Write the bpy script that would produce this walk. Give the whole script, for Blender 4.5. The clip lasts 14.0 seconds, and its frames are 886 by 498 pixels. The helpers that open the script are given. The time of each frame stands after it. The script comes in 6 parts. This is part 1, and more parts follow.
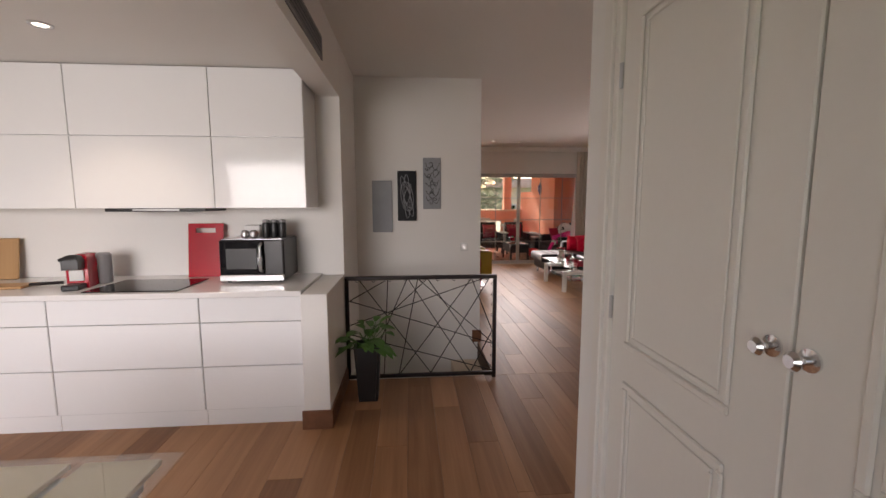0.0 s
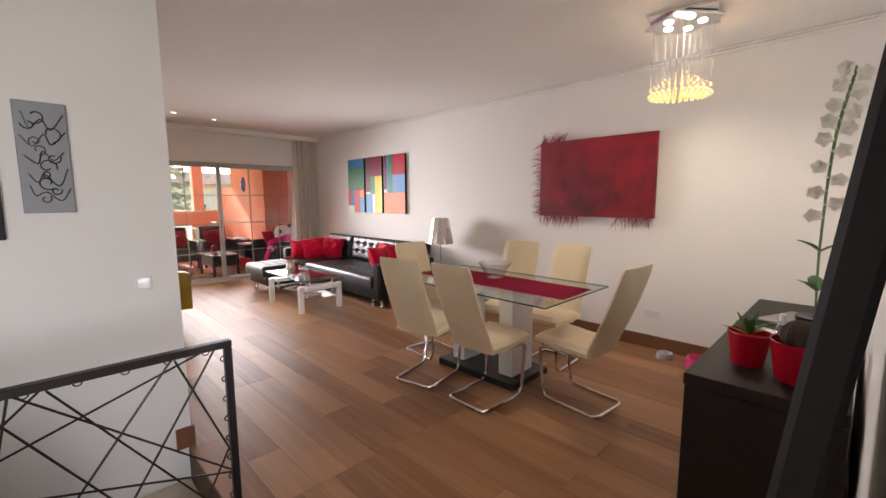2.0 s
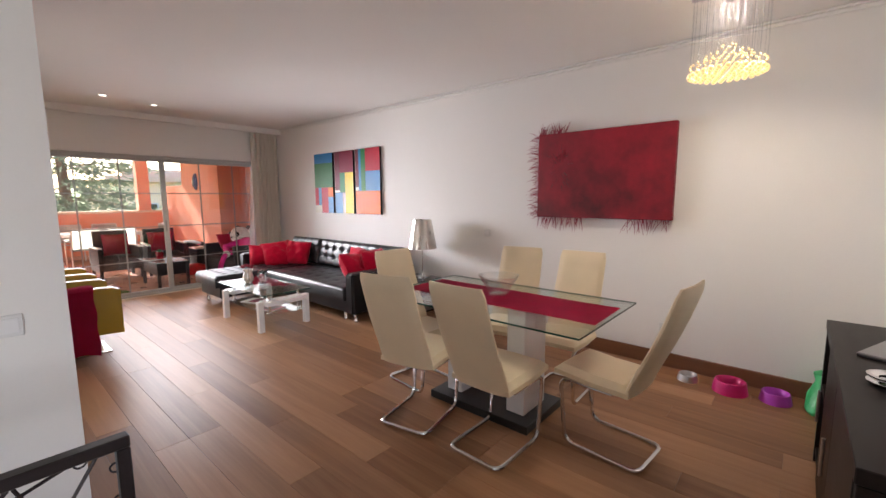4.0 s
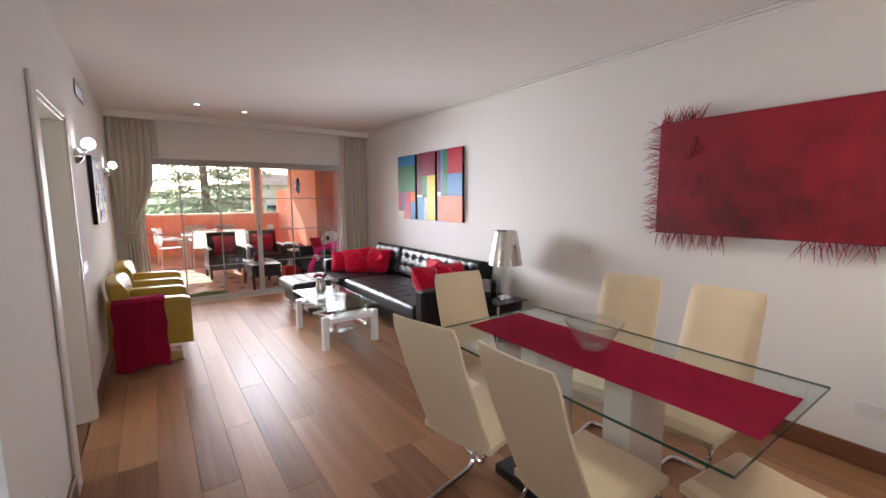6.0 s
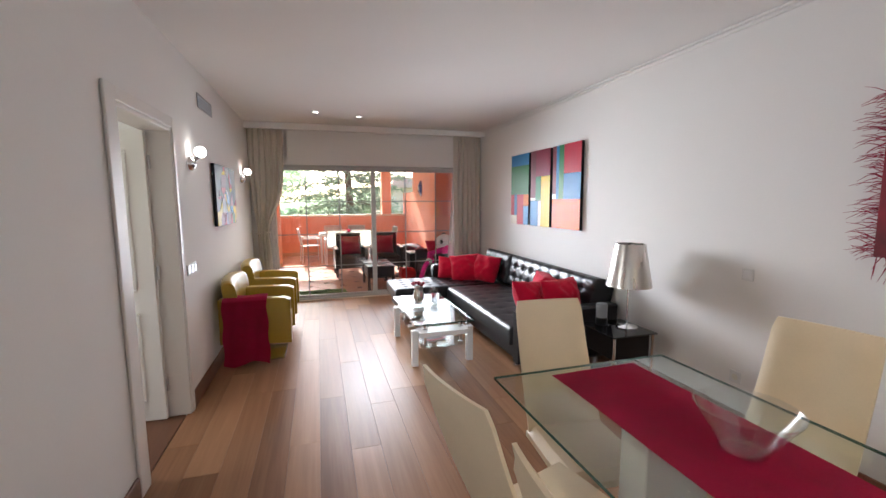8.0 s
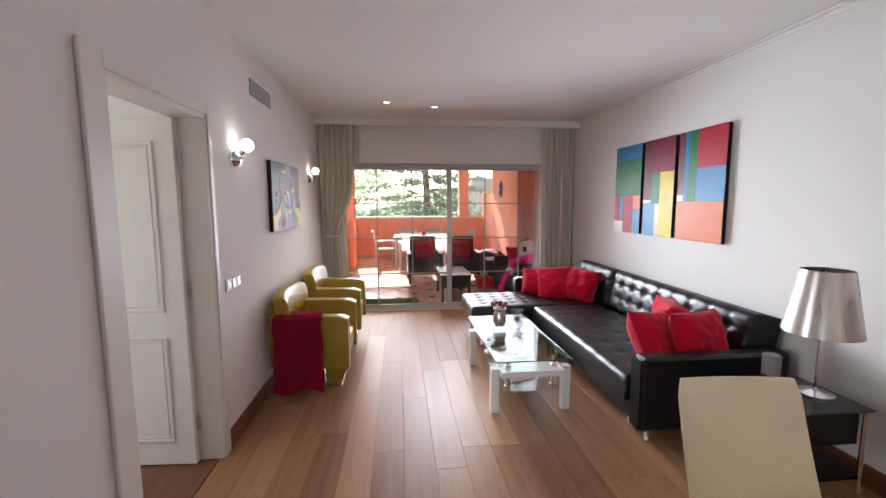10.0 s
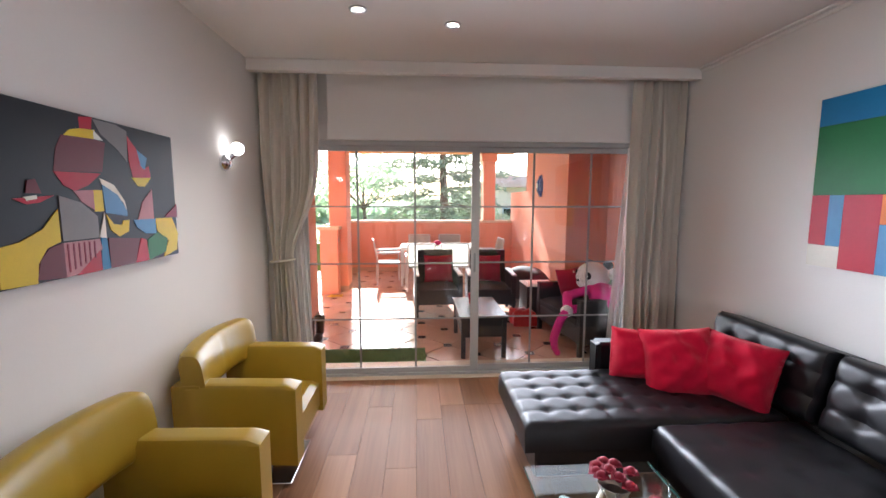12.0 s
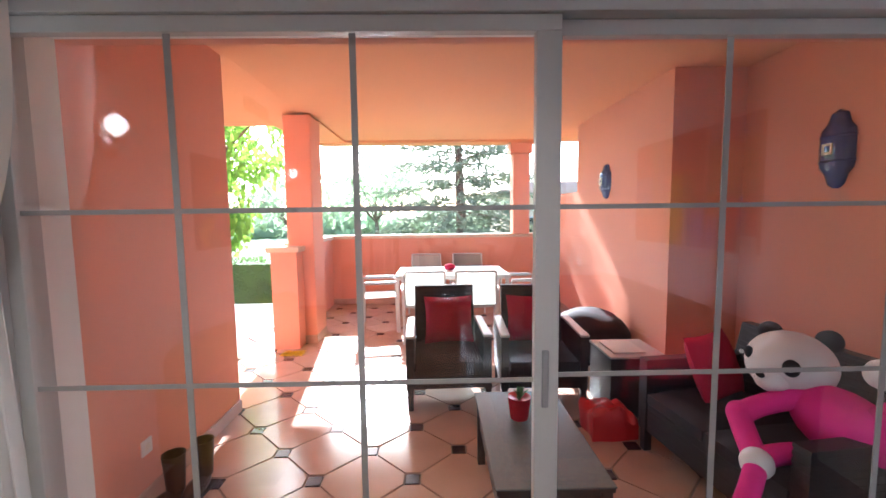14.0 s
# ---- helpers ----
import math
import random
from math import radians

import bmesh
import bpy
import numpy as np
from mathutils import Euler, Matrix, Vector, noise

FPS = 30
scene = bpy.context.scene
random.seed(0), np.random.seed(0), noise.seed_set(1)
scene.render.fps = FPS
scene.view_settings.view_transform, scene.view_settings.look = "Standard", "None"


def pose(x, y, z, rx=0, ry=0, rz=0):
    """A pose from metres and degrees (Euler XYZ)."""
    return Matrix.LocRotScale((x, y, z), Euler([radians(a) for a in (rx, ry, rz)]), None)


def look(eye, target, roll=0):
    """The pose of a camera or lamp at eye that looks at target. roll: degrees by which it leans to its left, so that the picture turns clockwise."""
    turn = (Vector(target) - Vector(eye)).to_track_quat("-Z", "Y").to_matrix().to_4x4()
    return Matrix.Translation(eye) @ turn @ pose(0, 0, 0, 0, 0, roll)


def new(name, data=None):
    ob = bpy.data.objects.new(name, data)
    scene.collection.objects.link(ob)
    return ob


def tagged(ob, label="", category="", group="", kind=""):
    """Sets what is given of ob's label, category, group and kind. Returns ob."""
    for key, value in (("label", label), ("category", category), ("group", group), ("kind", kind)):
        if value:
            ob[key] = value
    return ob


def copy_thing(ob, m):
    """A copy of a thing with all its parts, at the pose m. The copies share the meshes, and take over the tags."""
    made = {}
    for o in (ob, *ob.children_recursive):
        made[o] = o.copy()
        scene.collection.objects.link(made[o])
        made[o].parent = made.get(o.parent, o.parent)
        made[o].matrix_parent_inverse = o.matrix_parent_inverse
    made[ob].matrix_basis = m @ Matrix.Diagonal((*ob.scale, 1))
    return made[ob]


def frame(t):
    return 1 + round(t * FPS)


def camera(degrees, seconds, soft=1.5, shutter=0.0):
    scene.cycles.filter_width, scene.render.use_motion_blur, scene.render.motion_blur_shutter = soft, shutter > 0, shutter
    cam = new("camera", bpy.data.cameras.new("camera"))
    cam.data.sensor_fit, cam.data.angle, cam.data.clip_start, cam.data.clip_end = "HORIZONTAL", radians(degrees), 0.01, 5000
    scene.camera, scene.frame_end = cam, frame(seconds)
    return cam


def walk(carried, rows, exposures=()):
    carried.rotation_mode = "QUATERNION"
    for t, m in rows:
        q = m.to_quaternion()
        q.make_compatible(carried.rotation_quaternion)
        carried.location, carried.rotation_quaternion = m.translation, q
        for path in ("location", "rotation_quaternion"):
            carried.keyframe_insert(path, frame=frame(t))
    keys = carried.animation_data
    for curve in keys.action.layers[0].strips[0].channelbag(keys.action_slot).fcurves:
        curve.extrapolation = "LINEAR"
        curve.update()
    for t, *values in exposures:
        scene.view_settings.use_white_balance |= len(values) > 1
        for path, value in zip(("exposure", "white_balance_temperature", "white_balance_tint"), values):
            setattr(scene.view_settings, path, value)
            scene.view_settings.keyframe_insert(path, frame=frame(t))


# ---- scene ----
cam = camera(94.0, 14.0)
PATH = [
    (0, (0.1, 0.153, 1.462), (0.261, 2.133, 1.232), -0.1),
    (0.5, (0.133, 0.632, 1.44), (0.528, 2.58, 1.214), -0.0),
    (1, (0.213, 1.035, 1.425), (0.914, 2.894, 1.199), -0.5),
    (1.5, (0.274, 1.379, 1.438), (1.349, 3.049, 1.202), -0.3),
    (2, (0.27, 1.627, 1.439), (1.664, 3.04, 1.199), -0.3),
    (4.5, (0.719, 2.313, 1.455), (2.221, 3.611, 1.207), -0.3),
    (5, (0.863, 2.426, 1.492), (2.272, 3.823, 1.239), -0.3),
    (5.5, (1.065, 2.495, 1.495), (2.342, 4.014, 1.249), -0.3),
    (6, (1.249, 2.569, 1.508), (2.388, 4.195, 1.267), -0.3),
    (6.5, (1.402, 2.655, 1.524), (2.399, 4.372, 1.284), -0.3),
    (7, (1.555, 2.754, 1.518), (2.399, 4.552, 1.281), -0.3),
    (7.5, (1.68, 2.834, 1.524), (2.377, 4.694, 1.289), -0.4),
    (8, (1.769, 2.89, 1.532), (2.34, 4.793, 1.301), -0.3),
    (8.5, (1.854, 2.932, 1.546), (2.307, 4.866, 1.316), -0.3),
    (11, (1.944, 4.69, 1.542), (2.087, 6.672, 1.319), -0.1),
    (11.5, (2.022, 5.32, 1.557), (2.154, 7.302, 1.332), -0.1),
    (12, (2.108, 5.961, 1.573), (2.231, 7.944, 1.345), 0.1),
    (12.5, (2.113, 6.641, 1.51), (2.246, 8.628, 1.32), -0.2),
    (13, (2.156, 7.322, 1.493), (2.291, 9.308, 1.306), -0.3),
    (13.5, (2.202, 7.923, 1.524), (2.318, 9.91, 1.324), -0.3),
    (14, (2.305, 8.434, 1.516), (2.341, 10.426, 1.34), -0.7),
]
EXPOSE = [(0.0, 1.6, 7300, 22), (0.5, 1.6, 9400, 36), (1.0, 1.8, 9500, 37), (1.5, 2.2, 7500, 21), (2.0, 2.45, 6700, 17), (5.0, 2.4, 6300, 16), (7.5, 2.4, 6000, 12), (8.5, 2.4, 6000, 11), (11.0, 2.3, 5900, 12), (12.0, 2.5, 5750, 12), (13.0, 2.7, 5450, 10), (14.0, 2.55, 5350, 11)]
walk(cam, [(t, look(eye, target, roll)) for t, eye, target, roll in PATH], EXPOSE)

# ---- world, sun and large lights ----
SUN_DIR = Vector((0.15, -0.99, -0.63)).normalized()
world = bpy.data.worlds.new("sky")
scene.world = world
world.use_nodes = True
wn = world.node_tree
sky = wn.nodes.new("ShaderNodeTexSky")
sky.sky_type = "NISHITA"
sky.sun_disc = False
sky.sun_elevation = math.asin(-SUN_DIR.z)
sky.sun_rotation = math.atan2(-SUN_DIR.x, -SUN_DIR.y)
sky.dust_density = 2.0
wn.links.new(sky.outputs["Color"], wn.nodes["Background"].inputs["Color"])
wn.nodes["Background"].inputs["Strength"].default_value = 0.15
sun_data = bpy.data.lights.new("sun", "SUN")
sun_data.energy, sun_data.angle, sun_data.color = 5.0, radians(0.6), (1.0, 0.94, 0.84)
sun = new("sun", sun_data)
sun.rotation_mode = "QUATERNION"
sun.rotation_quaternion = SUN_DIR.to_track_quat("-Z", "Y")


def area_lamp(name, x, y, z, target, sx, sy, watts, color=(1, 1, 1), spread=180):
    d = bpy.data.lights.new(name, "AREA")
    d.shape, d.size, d.size_y, d.energy, d.color, d.spread = "RECTANGLE", sx, sy, watts, color, radians(spread)
    ob = new(name, d)
    ob.matrix_world = look((x, y, z), target)
    return ob


def spot_lamp(name, x, y, z, watts, color, blend=0.6, size=110):
    d = bpy.data.lights.new(name, "SPOT")
    d.energy, d.color, d.spot_size, d.spot_blend, d.shadow_soft_size = watts, color, radians(size), blend, 0.03
    ob = new(name, d)
    ob.matrix_world = look((x, y, z), (x, y + 0.001, z - 1))
    return ob


# daylight of the kitchen window behind the walk
area_lamp("kitchen_window_light", -2.0, -1.63, 1.5, (-2.2, 3, 0.4), 2.1, 1.2, 13.5, (0.93, 0.96, 1.0), 100)
# added lamp that brightens the next room, set in an assumed, unseen window
area_lamp("next_room_fill", -1.58, 5.6, 1.4, (0.7, 5.6, 1.2), 1.0, 1.1, 5, (1.0, 0.96, 0.88))
# daylight entering through the opening of the terrace doors
area_lamp("terrace_door_light", 2.62, 9.56, 1.20, (2.62, 5, 1.05), 2.85, 1.65, 6.0, (0.95, 0.97, 1.0), 100)
# the open sky beyond the terrace's open side, entering aslant
area_lamp("terrace_sky_light", 2.60, 9.44, 1.45, (3.95, 5, 0.95), 1.1, 0.75, 5.6, (0.96, 0.97, 1.0), 72)
# ---- materials ----


def nodes_of(name):
    m = bpy.data.materials.new(name)
    m.use_nodes = True
    nt = m.node_tree
    return m, nt, nt.nodes["Principled BSDF"]


def noise_tex(nt, scale, detail=4.0, rough=0.55, stretch=None, coords="Object"):
    tc = nt.nodes.new("ShaderNodeTexCoord")
    n = nt.nodes.new("ShaderNodeTexNoise")
    n.inputs["Scale"].default_value, n.inputs["Detail"].default_value, n.inputs["Roughness"].default_value = scale, detail, rough
    if stretch:
        mp = nt.nodes.new("ShaderNodeMapping")
        mp.inputs["Scale"].default_value = stretch
        nt.links.new(tc.outputs[coords], mp.inputs["Vector"])
        nt.links.new(mp.outputs["Vector"], n.inputs["Vector"])
    else:
        nt.links.new(tc.outputs[coords], n.inputs["Vector"])
    return n


def ramp(nt, source, stops):
    r = nt.nodes.new("ShaderNodeValToRGB")
    while len(r.color_ramp.elements) < len(stops):
        r.color_ramp.elements.new(0.5)
    for e, (p, c) in zip(r.color_ramp.elements, stops):
        e.position, e.color = p, (*c, 1)
    nt.links.new(source, r.inputs["Fac"])
    return r


def shade(c, k):
    return tuple(max(0.0, min(1.0, v * k)) for v in c)


def mat(name, color, rough=0.5, metal=0.0, var=0.08, scale=3.0, grain=40.0, bump=0.08, depth=0.002, spec=0.5, coat=0.0, sheen=0.0, rough_var=0.1, stretch=None):
    """A plain surface with variation at two scales, uneven gloss and fine relief."""
    m, nt, b = nodes_of(name)
    big, fine = noise_tex(nt, scale, 3.0, 0.5, stretch), noise_tex(nt, grain, 5.0, 0.6, stretch)
    mix = nt.nodes.new("ShaderNodeMath")
    mix.operation = "MULTIPLY_ADD"
    mix.inputs[1].default_value = 0.6
    nt.links.new(big.outputs["Fac"], mix.inputs[0])
    half = nt.nodes.new("ShaderNodeMath")
    half.operation = "MULTIPLY"
    half.inputs[1].default_value = 0.4
    nt.links.new(fine.outputs["Fac"], half.inputs[0])
    nt.links.new(half.outputs[0], mix.inputs[2])
    r = ramp(nt, mix.outputs[0], [(0.3, shade(color, 1 - var)), (0.7, shade(color, 1 + var))])
    nt.links.new(r.outputs["Color"], b.inputs["Base Color"])
    rr = nt.nodes.new("ShaderNodeMapRange")
    rr.inputs["To Min"].default_value, rr.inputs["To Max"].default_value = max(0.02, rough * (1 - rough_var)), min(1, rough * (1 + rough_var))
    nt.links.new(big.outputs["Fac"], rr.inputs["Value"])
    nt.links.new(rr.outputs["Result"], b.inputs["Roughness"])
    b.inputs["Metallic"].default_value, b.inputs["Specular IOR Level"].default_value = metal, spec
    b.inputs["Coat Weight"].default_value, b.inputs["Sheen Weight"].default_value = coat, sheen
    if bump:
        bp = nt.nodes.new("ShaderNodeBump")
        bp.inputs["Strength"].default_value, bp.inputs["Distance"].default_value = bump, depth
        nt.links.new(fine.outputs["Fac"], bp.inputs["Height"])
        nt.links.new(bp.outputs["Normal"], b.inputs["Normal"])
    return m


def wood(name, stops, rough, along="y", random_tone=0.5, coat=0.0):
    """Wood with grain along one axis; each piece takes a tone of its own."""
    m, nt, b = nodes_of(name)
    s = {"x": (0.35, 9, 9), "y": (9, 0.35, 9), "z": (9, 9, 0.35)}[along]
    info = nt.nodes.new("ShaderNodeObjectInfo")
    tc = nt.nodes.new("ShaderNodeTexCoord")
    mp = nt.nodes.new("ShaderNodeMapping")
    mp.inputs["Scale"].default_value = s
    add = nt.nodes.new("ShaderNodeVectorMath")
    add.operation = "SCALE"
    comb = nt.nodes.new("ShaderNodeCombineXYZ")
    for k in ("X", "Y", "Z"):
        nt.links.new(info.outputs["Random"], comb.inputs[k])
    nt.links.new(comb.outputs[0], add.inputs[0])
    add.inputs["Scale"].default_value = 37.0
    plus = nt.nodes.new("ShaderNodeVectorMath")
    nt.links.new(tc.outputs["Object"], plus.inputs[0])
    nt.links.new(add.outputs[0], plus.inputs[1])
    nt.links.new(plus.outputs[0], mp.inputs["Vector"])
    g = nt.nodes.new("ShaderNodeTexNoise")
    g.inputs["Scale"].default_value, g.inputs["Detail"].default_value, g.inputs["Distortion"].default_value = 1.6, 6.0, 0.7
    nt.links.new(mp.outputs["Vector"], g.inputs["Vector"])
    fine = nt.nodes.new("ShaderNodeTexNoise")
    fine.inputs["Scale"].default_value, fine.inputs["Detail"].default_value = 9.0, 4.0
    nt.links.new(mp.outputs["Vector"], fine.inputs["Vector"])
    tone = nt.nodes.new("ShaderNodeMath")
    tone.operation = "MULTIPLY_ADD"
    nt.links.new(info.outputs["Random"], tone.inputs[0])
    tone.inputs[1].default_value = random_tone
    t2 = nt.nodes.new("ShaderNodeMath")
    t2.operation = "MULTIPLY_ADD"
    nt.links.new(g.outputs["Fac"], t2.inputs[0])
    t2.inputs[1].default_value = 0.75
    t2.inputs[2].default_value = -0.12 - random_tone / 2
    nt.links.new(t2.outputs[0], tone.inputs[2])
    t3 = nt.nodes.new("ShaderNodeMath")
    t3.operation = "MULTIPLY_ADD"
    nt.links.new(fine.outputs["Fac"], t3.inputs[0])
    t3.inputs[1].default_value = 0.3
    nt.links.new(tone.outputs[0], t3.inputs[2])
    r = ramp(nt, t3.outputs[0], stops)
    nt.links.new(r.outputs["Color"], b.inputs["Base Color"])
    rr = nt.nodes.new("ShaderNodeMapRange")
    rr.inputs["To Min"].default_value, rr.inputs["To Max"].default_value = rough * 0.94, rough * 1.08
    nt.links.new(fine.outputs["Fac"], rr.inputs["Value"])
    nt.links.new(rr.outputs["Result"], b.inputs["Roughness"])
    b.inputs["Coat Weight"].default_value, b.inputs["Coat Roughness"].default_value = coat, 0.2
    bp = nt.nodes.new("ShaderNodeBump")
    bp.inputs["Strength"].default_value, bp.inputs["Distance"].default_value = 0.03, 0.0006
    nt.links.new(fine.outputs["Fac"], bp.inputs["Height"])
    nt.links.new(bp.outputs["Normal"], b.inputs["Normal"])
    return m


def glass(name, tint=(1, 1, 1), low=0.045, rough=0.0):
    """Clear sheet glass: what lies behind, and reflections that grow at grazing angles."""
    m, nt, b = nodes_of(name)
    nt.nodes.remove(b)
    tr, gl, mx, lw = (nt.nodes.new(k) for k in ("ShaderNodeBsdfTransparent", "ShaderNodeBsdfGlossy", "ShaderNodeMixShader", "ShaderNodeLayerWeight"))
    tr.inputs["Color"].default_value = (*tint, 1)
    gl.inputs["Roughness"].default_value = rough
    lw.inputs["Blend"].default_value = 0.5
    pw, ma = nt.nodes.new("ShaderNodeMath"), nt.nodes.new("ShaderNodeMath")
    pw.operation, ma.operation = "POWER", "MULTIPLY_ADD"
    pw.inputs[1].default_value, ma.inputs[1].default_value, ma.inputs[2].default_value = 5.0, 0.8, low
    nt.links.new(lw.outputs["Facing"], pw.inputs[0])
    nt.links.new(pw.outputs[0], ma.inputs[0])
    nt.links.new(ma.outputs[0], mx.inputs[0])
    nt.links.new(tr.outputs[0], mx.inputs[1])
    nt.links.new(gl.outputs[0], mx.inputs[2])
    nt.links.new(mx.outputs[0], nt.nodes["Material Output"].inputs["Surface"])
    return m


def emit(name, color, strength):
    m, nt, b = nodes_of(name)
    b.inputs["Base Color"].default_value = (*color, 1)
    b.inputs["Emission Color"].default_value, b.inputs["Emission Strength"].default_value = (*color, 1), strength
    return m


PLASTER = mat("white_plaster", (0.80, 0.78, 0.75), 0.85, var=0.02, scale=1.3, grain=90, bump=0.12, depth=0.0015, spec=0.25)
CEILING = mat("ceiling_paint", (0.82, 0.80, 0.77), 0.9, var=0.02, scale=0.9, grain=110, bump=0.08, depth=0.001, spec=0.2)
LACQUER = mat("white_lacquer", (0.82, 0.82, 0.82), 0.10, var=0.01, scale=1.0, grain=20, bump=0.01, depth=0.0004, spec=0.42, coat=0.1)
DOOR_WHITE = mat("door_paint", (0.78, 0.75, 0.70), 0.4, var=0.02, scale=2, grain=60, bump=0.06, depth=0.0006)
ALU = mat("white_aluminium", (0.44, 0.44, 0.43), 0.38, var=0.03, scale=3, grain=80, bump=0.03, depth=0.0005)
WORKTOP = mat("pale_worktop", (0.78, 0.77, 0.76), 0.22, var=0.02, scale=6, grain=70, bump=0.02, depth=0.0004)
FLOOR_OAK = wood("plank_wood", [(0.0, (0.20, 0.092, 0.043)), (0.35, (0.31, 0.155, 0.077)), (0.65, (0.40, 0.21, 0.108)), (1.0, (0.51, 0.30, 0.165))], 0.36, "y", 0.62, 0.0)
FLOOR_OAK.node_tree.nodes["Principled BSDF"].inputs["Specular IOR Level"].default_value = 0.26
SKIRT = wood("skirting_wood", [(0.0, (0.10, 0.04, 0.02)), (0.5, (0.19, 0.08, 0.04)), (1.0, (0.27, 0.13, 0.065))], 0.35, "y", 0.2)
SUBFLOOR = mat("joint_dark", (0.12, 0.07, 0.042), 0.8, var=0.1)
ORANGE = mat("orange_render", (0.77, 0.34, 0.23), 0.9, var=0.07, scale=1.2, grain=120, bump=0.35, depth=0.003, spec=0.15)
ORANGE_CEIL = mat("orange_soffit", (0.82, 0.40, 0.20), 0.9, var=0.05, scale=1.0, grain=100, bump=0.2, depth=0.002, spec=0.15)
CAP = mat("cream_coping", (0.70, 0.56, 0.40), 0.8, var=0.1, scale=5, grain=70, bump=0.3, depth=0.003)
TILE = mat("terracotta_tile", (0.54, 0.36, 0.28), 0.16, var=0.12, scale=4, grain=45, bump=0.12, depth=0.002)
DOT = mat("dark_inset_tile", (0.05, 0.035, 0.05), 0.25, var=0.3, scale=10)
GROUT = mat("tile_grout", (0.27, 0.22, 0.20), 0.9, var=0.1, scale=10)
STEP = mat("stair_stone", (0.62, 0.52, 0.40), 0.5, var=0.08, scale=4, grain=60)
PANE = glass("window_glass", (0.985, 0.99, 0.99), 0.05)

# ---- mesh tools ----


def bx(bm, x0, x1, y0, y1, z0, z1, bevel=0.0, seg=1, m=None):
    vs = [bm.verts.new((x, y, z)) for z in (z0, z1) for y in (y0, y1) for x in (x0, x1)]
    fs = [bm.faces.new([vs[i] for i in f]) for f in ((0, 2, 3, 1), (4, 5, 7, 6), (0, 1, 5, 4), (2, 6, 7, 3), (0, 4, 6, 2), (1, 3, 7, 5))]
    if bevel:
        es = list({e for f in fs for e in f.edges})
        out = bmesh.ops.bevel(bm, geom=es, offset=bevel, segments=seg, affect="EDGES", profile=0.5)
        vs = list({v for f in out["faces"] for v in f.verts} | {v for v in vs if v.is_valid})
    if m is not None:
        for v in vs:
            v.co = m @ v.co
    return vs


def tube(bm, pts, r, seg=8, closed=False, caps=True):
    pts = [Vector(p) for p in pts]
    n = len(pts)
    rings, side = [], None
    for i, p in enumerate(pts):
        a = pts[(i - 1) % n] if closed or i else p
        b = pts[(i + 1) % n] if closed or i < n - 1 else p
        d = (b - a).normalized()
        if side is None:
            side = d.orthogonal().normalized()
        side = (side - d * side.dot(d)).normalized()
        up = d.cross(side)
        rad = r[i] if isinstance(r, (list, tuple)) else r
        rings.append([bm.verts.new(p + (side * math.cos(k) + up * math.sin(k)) * rad) for k in (2 * math.pi * j / seg for j in range(seg))])
    for i in range(n if closed else n - 1):
        a, b = rings[i], rings[(i + 1) % n]
        for j in range(seg):
            bm.faces.new((a[j], a[(j + 1) % seg], b[(j + 1) % seg], b[j]))
    if caps and not closed:
        bm.faces.new(rings[0][::-1])
        bm.faces.new(rings[-1])
    return [v for ring in rings for v in ring]


def arc(points, radius, steps=4):
    """Rounds the corners of a polyline."""
    pts = [Vector(p) for p in points]
    out = [pts[0]]
    for a, b, c in zip(pts, pts[1:], pts[2:]):
        u, w = (a - b), (c - b)
        k = min(radius, u.length * 0.45, w.length * 0.45)
        p, q = b + u.normalized() * k, b + w.normalized() * k
        for i in range(steps + 1):
            t = i / steps
            out.append(p * (1 - t) ** 2 + b * 2 * t * (1 - t) + q * t * t)
    out.append(pts[-1])
    return out


def lathe(bm, prof, seg=24, at=(0, 0, 0), caps=True):
    rings = [[bm.verts.new((at[0] + r * math.cos(a), at[1] + r * math.sin(a), at[2] + z)) for a in (2 * math.pi * j / seg for j in range(seg))] for r, z in prof]
    for a, b in zip(rings, rings[1:]):
        for j in range(seg):
            bm.faces.new((a[j], a[(j + 1) % seg], b[(j + 1) % seg], b[j]))
    if caps:
        bm.faces.new(rings[0][::-1])
        bm.faces.new(rings[-1])
    return [v for r in rings for v in r]


def surf(bm, nu, nv, fn, wrap_u=False):
    rows = [[bm.verts.new(fn(i / (nu if wrap_u else nu - 1), j / (nv - 1))) for i in range(nu)] for j in range(nv)]
    for a, b in zip(rows, rows[1:]):
        for i in range(nu if wrap_u else nu - 1):
            k = (i + 1) % nu
            bm.faces.new((a[i], a[k], b[k], b[i]))
    return [v for r in rows for v in r]


def ball(bm, c, r, seg=12, rings=8, squash=(1, 1, 1), m=None):
    vs = []
    top, bot = bm.verts.new((0, 0, 1)), bm.verts.new((0, 0, -1))
    rows = [[bm.verts.new((math.sin(p) * math.cos(a), math.sin(p) * math.sin(a), math.cos(p))) for a in (2 * math.pi * j / seg for j in range(seg))] for p in (math.pi * i / rings for i in range(1, rings))]
    for a, b in zip(rows, rows[1:]):
        for j in range(seg):
            bm.faces.new((a[j], b[j], b[(j + 1) % seg], a[(j + 1) % seg]))
    for j in range(seg):
        bm.faces.new((top, rows[0][j], rows[0][(j + 1) % seg]))
        bm.faces.new((bot, rows[-1][(j + 1) % seg], rows[-1][j]))
    vs = [top, bot] + [v for r_ in rows for v in r_]
    for v in vs:
        v.co = Vector((v.co.x * squash[0], v.co.y * squash[1], v.co.z * squash[2])) * r
        v.co = (m @ v.co if m else v.co) + Vector(c)
    return vs


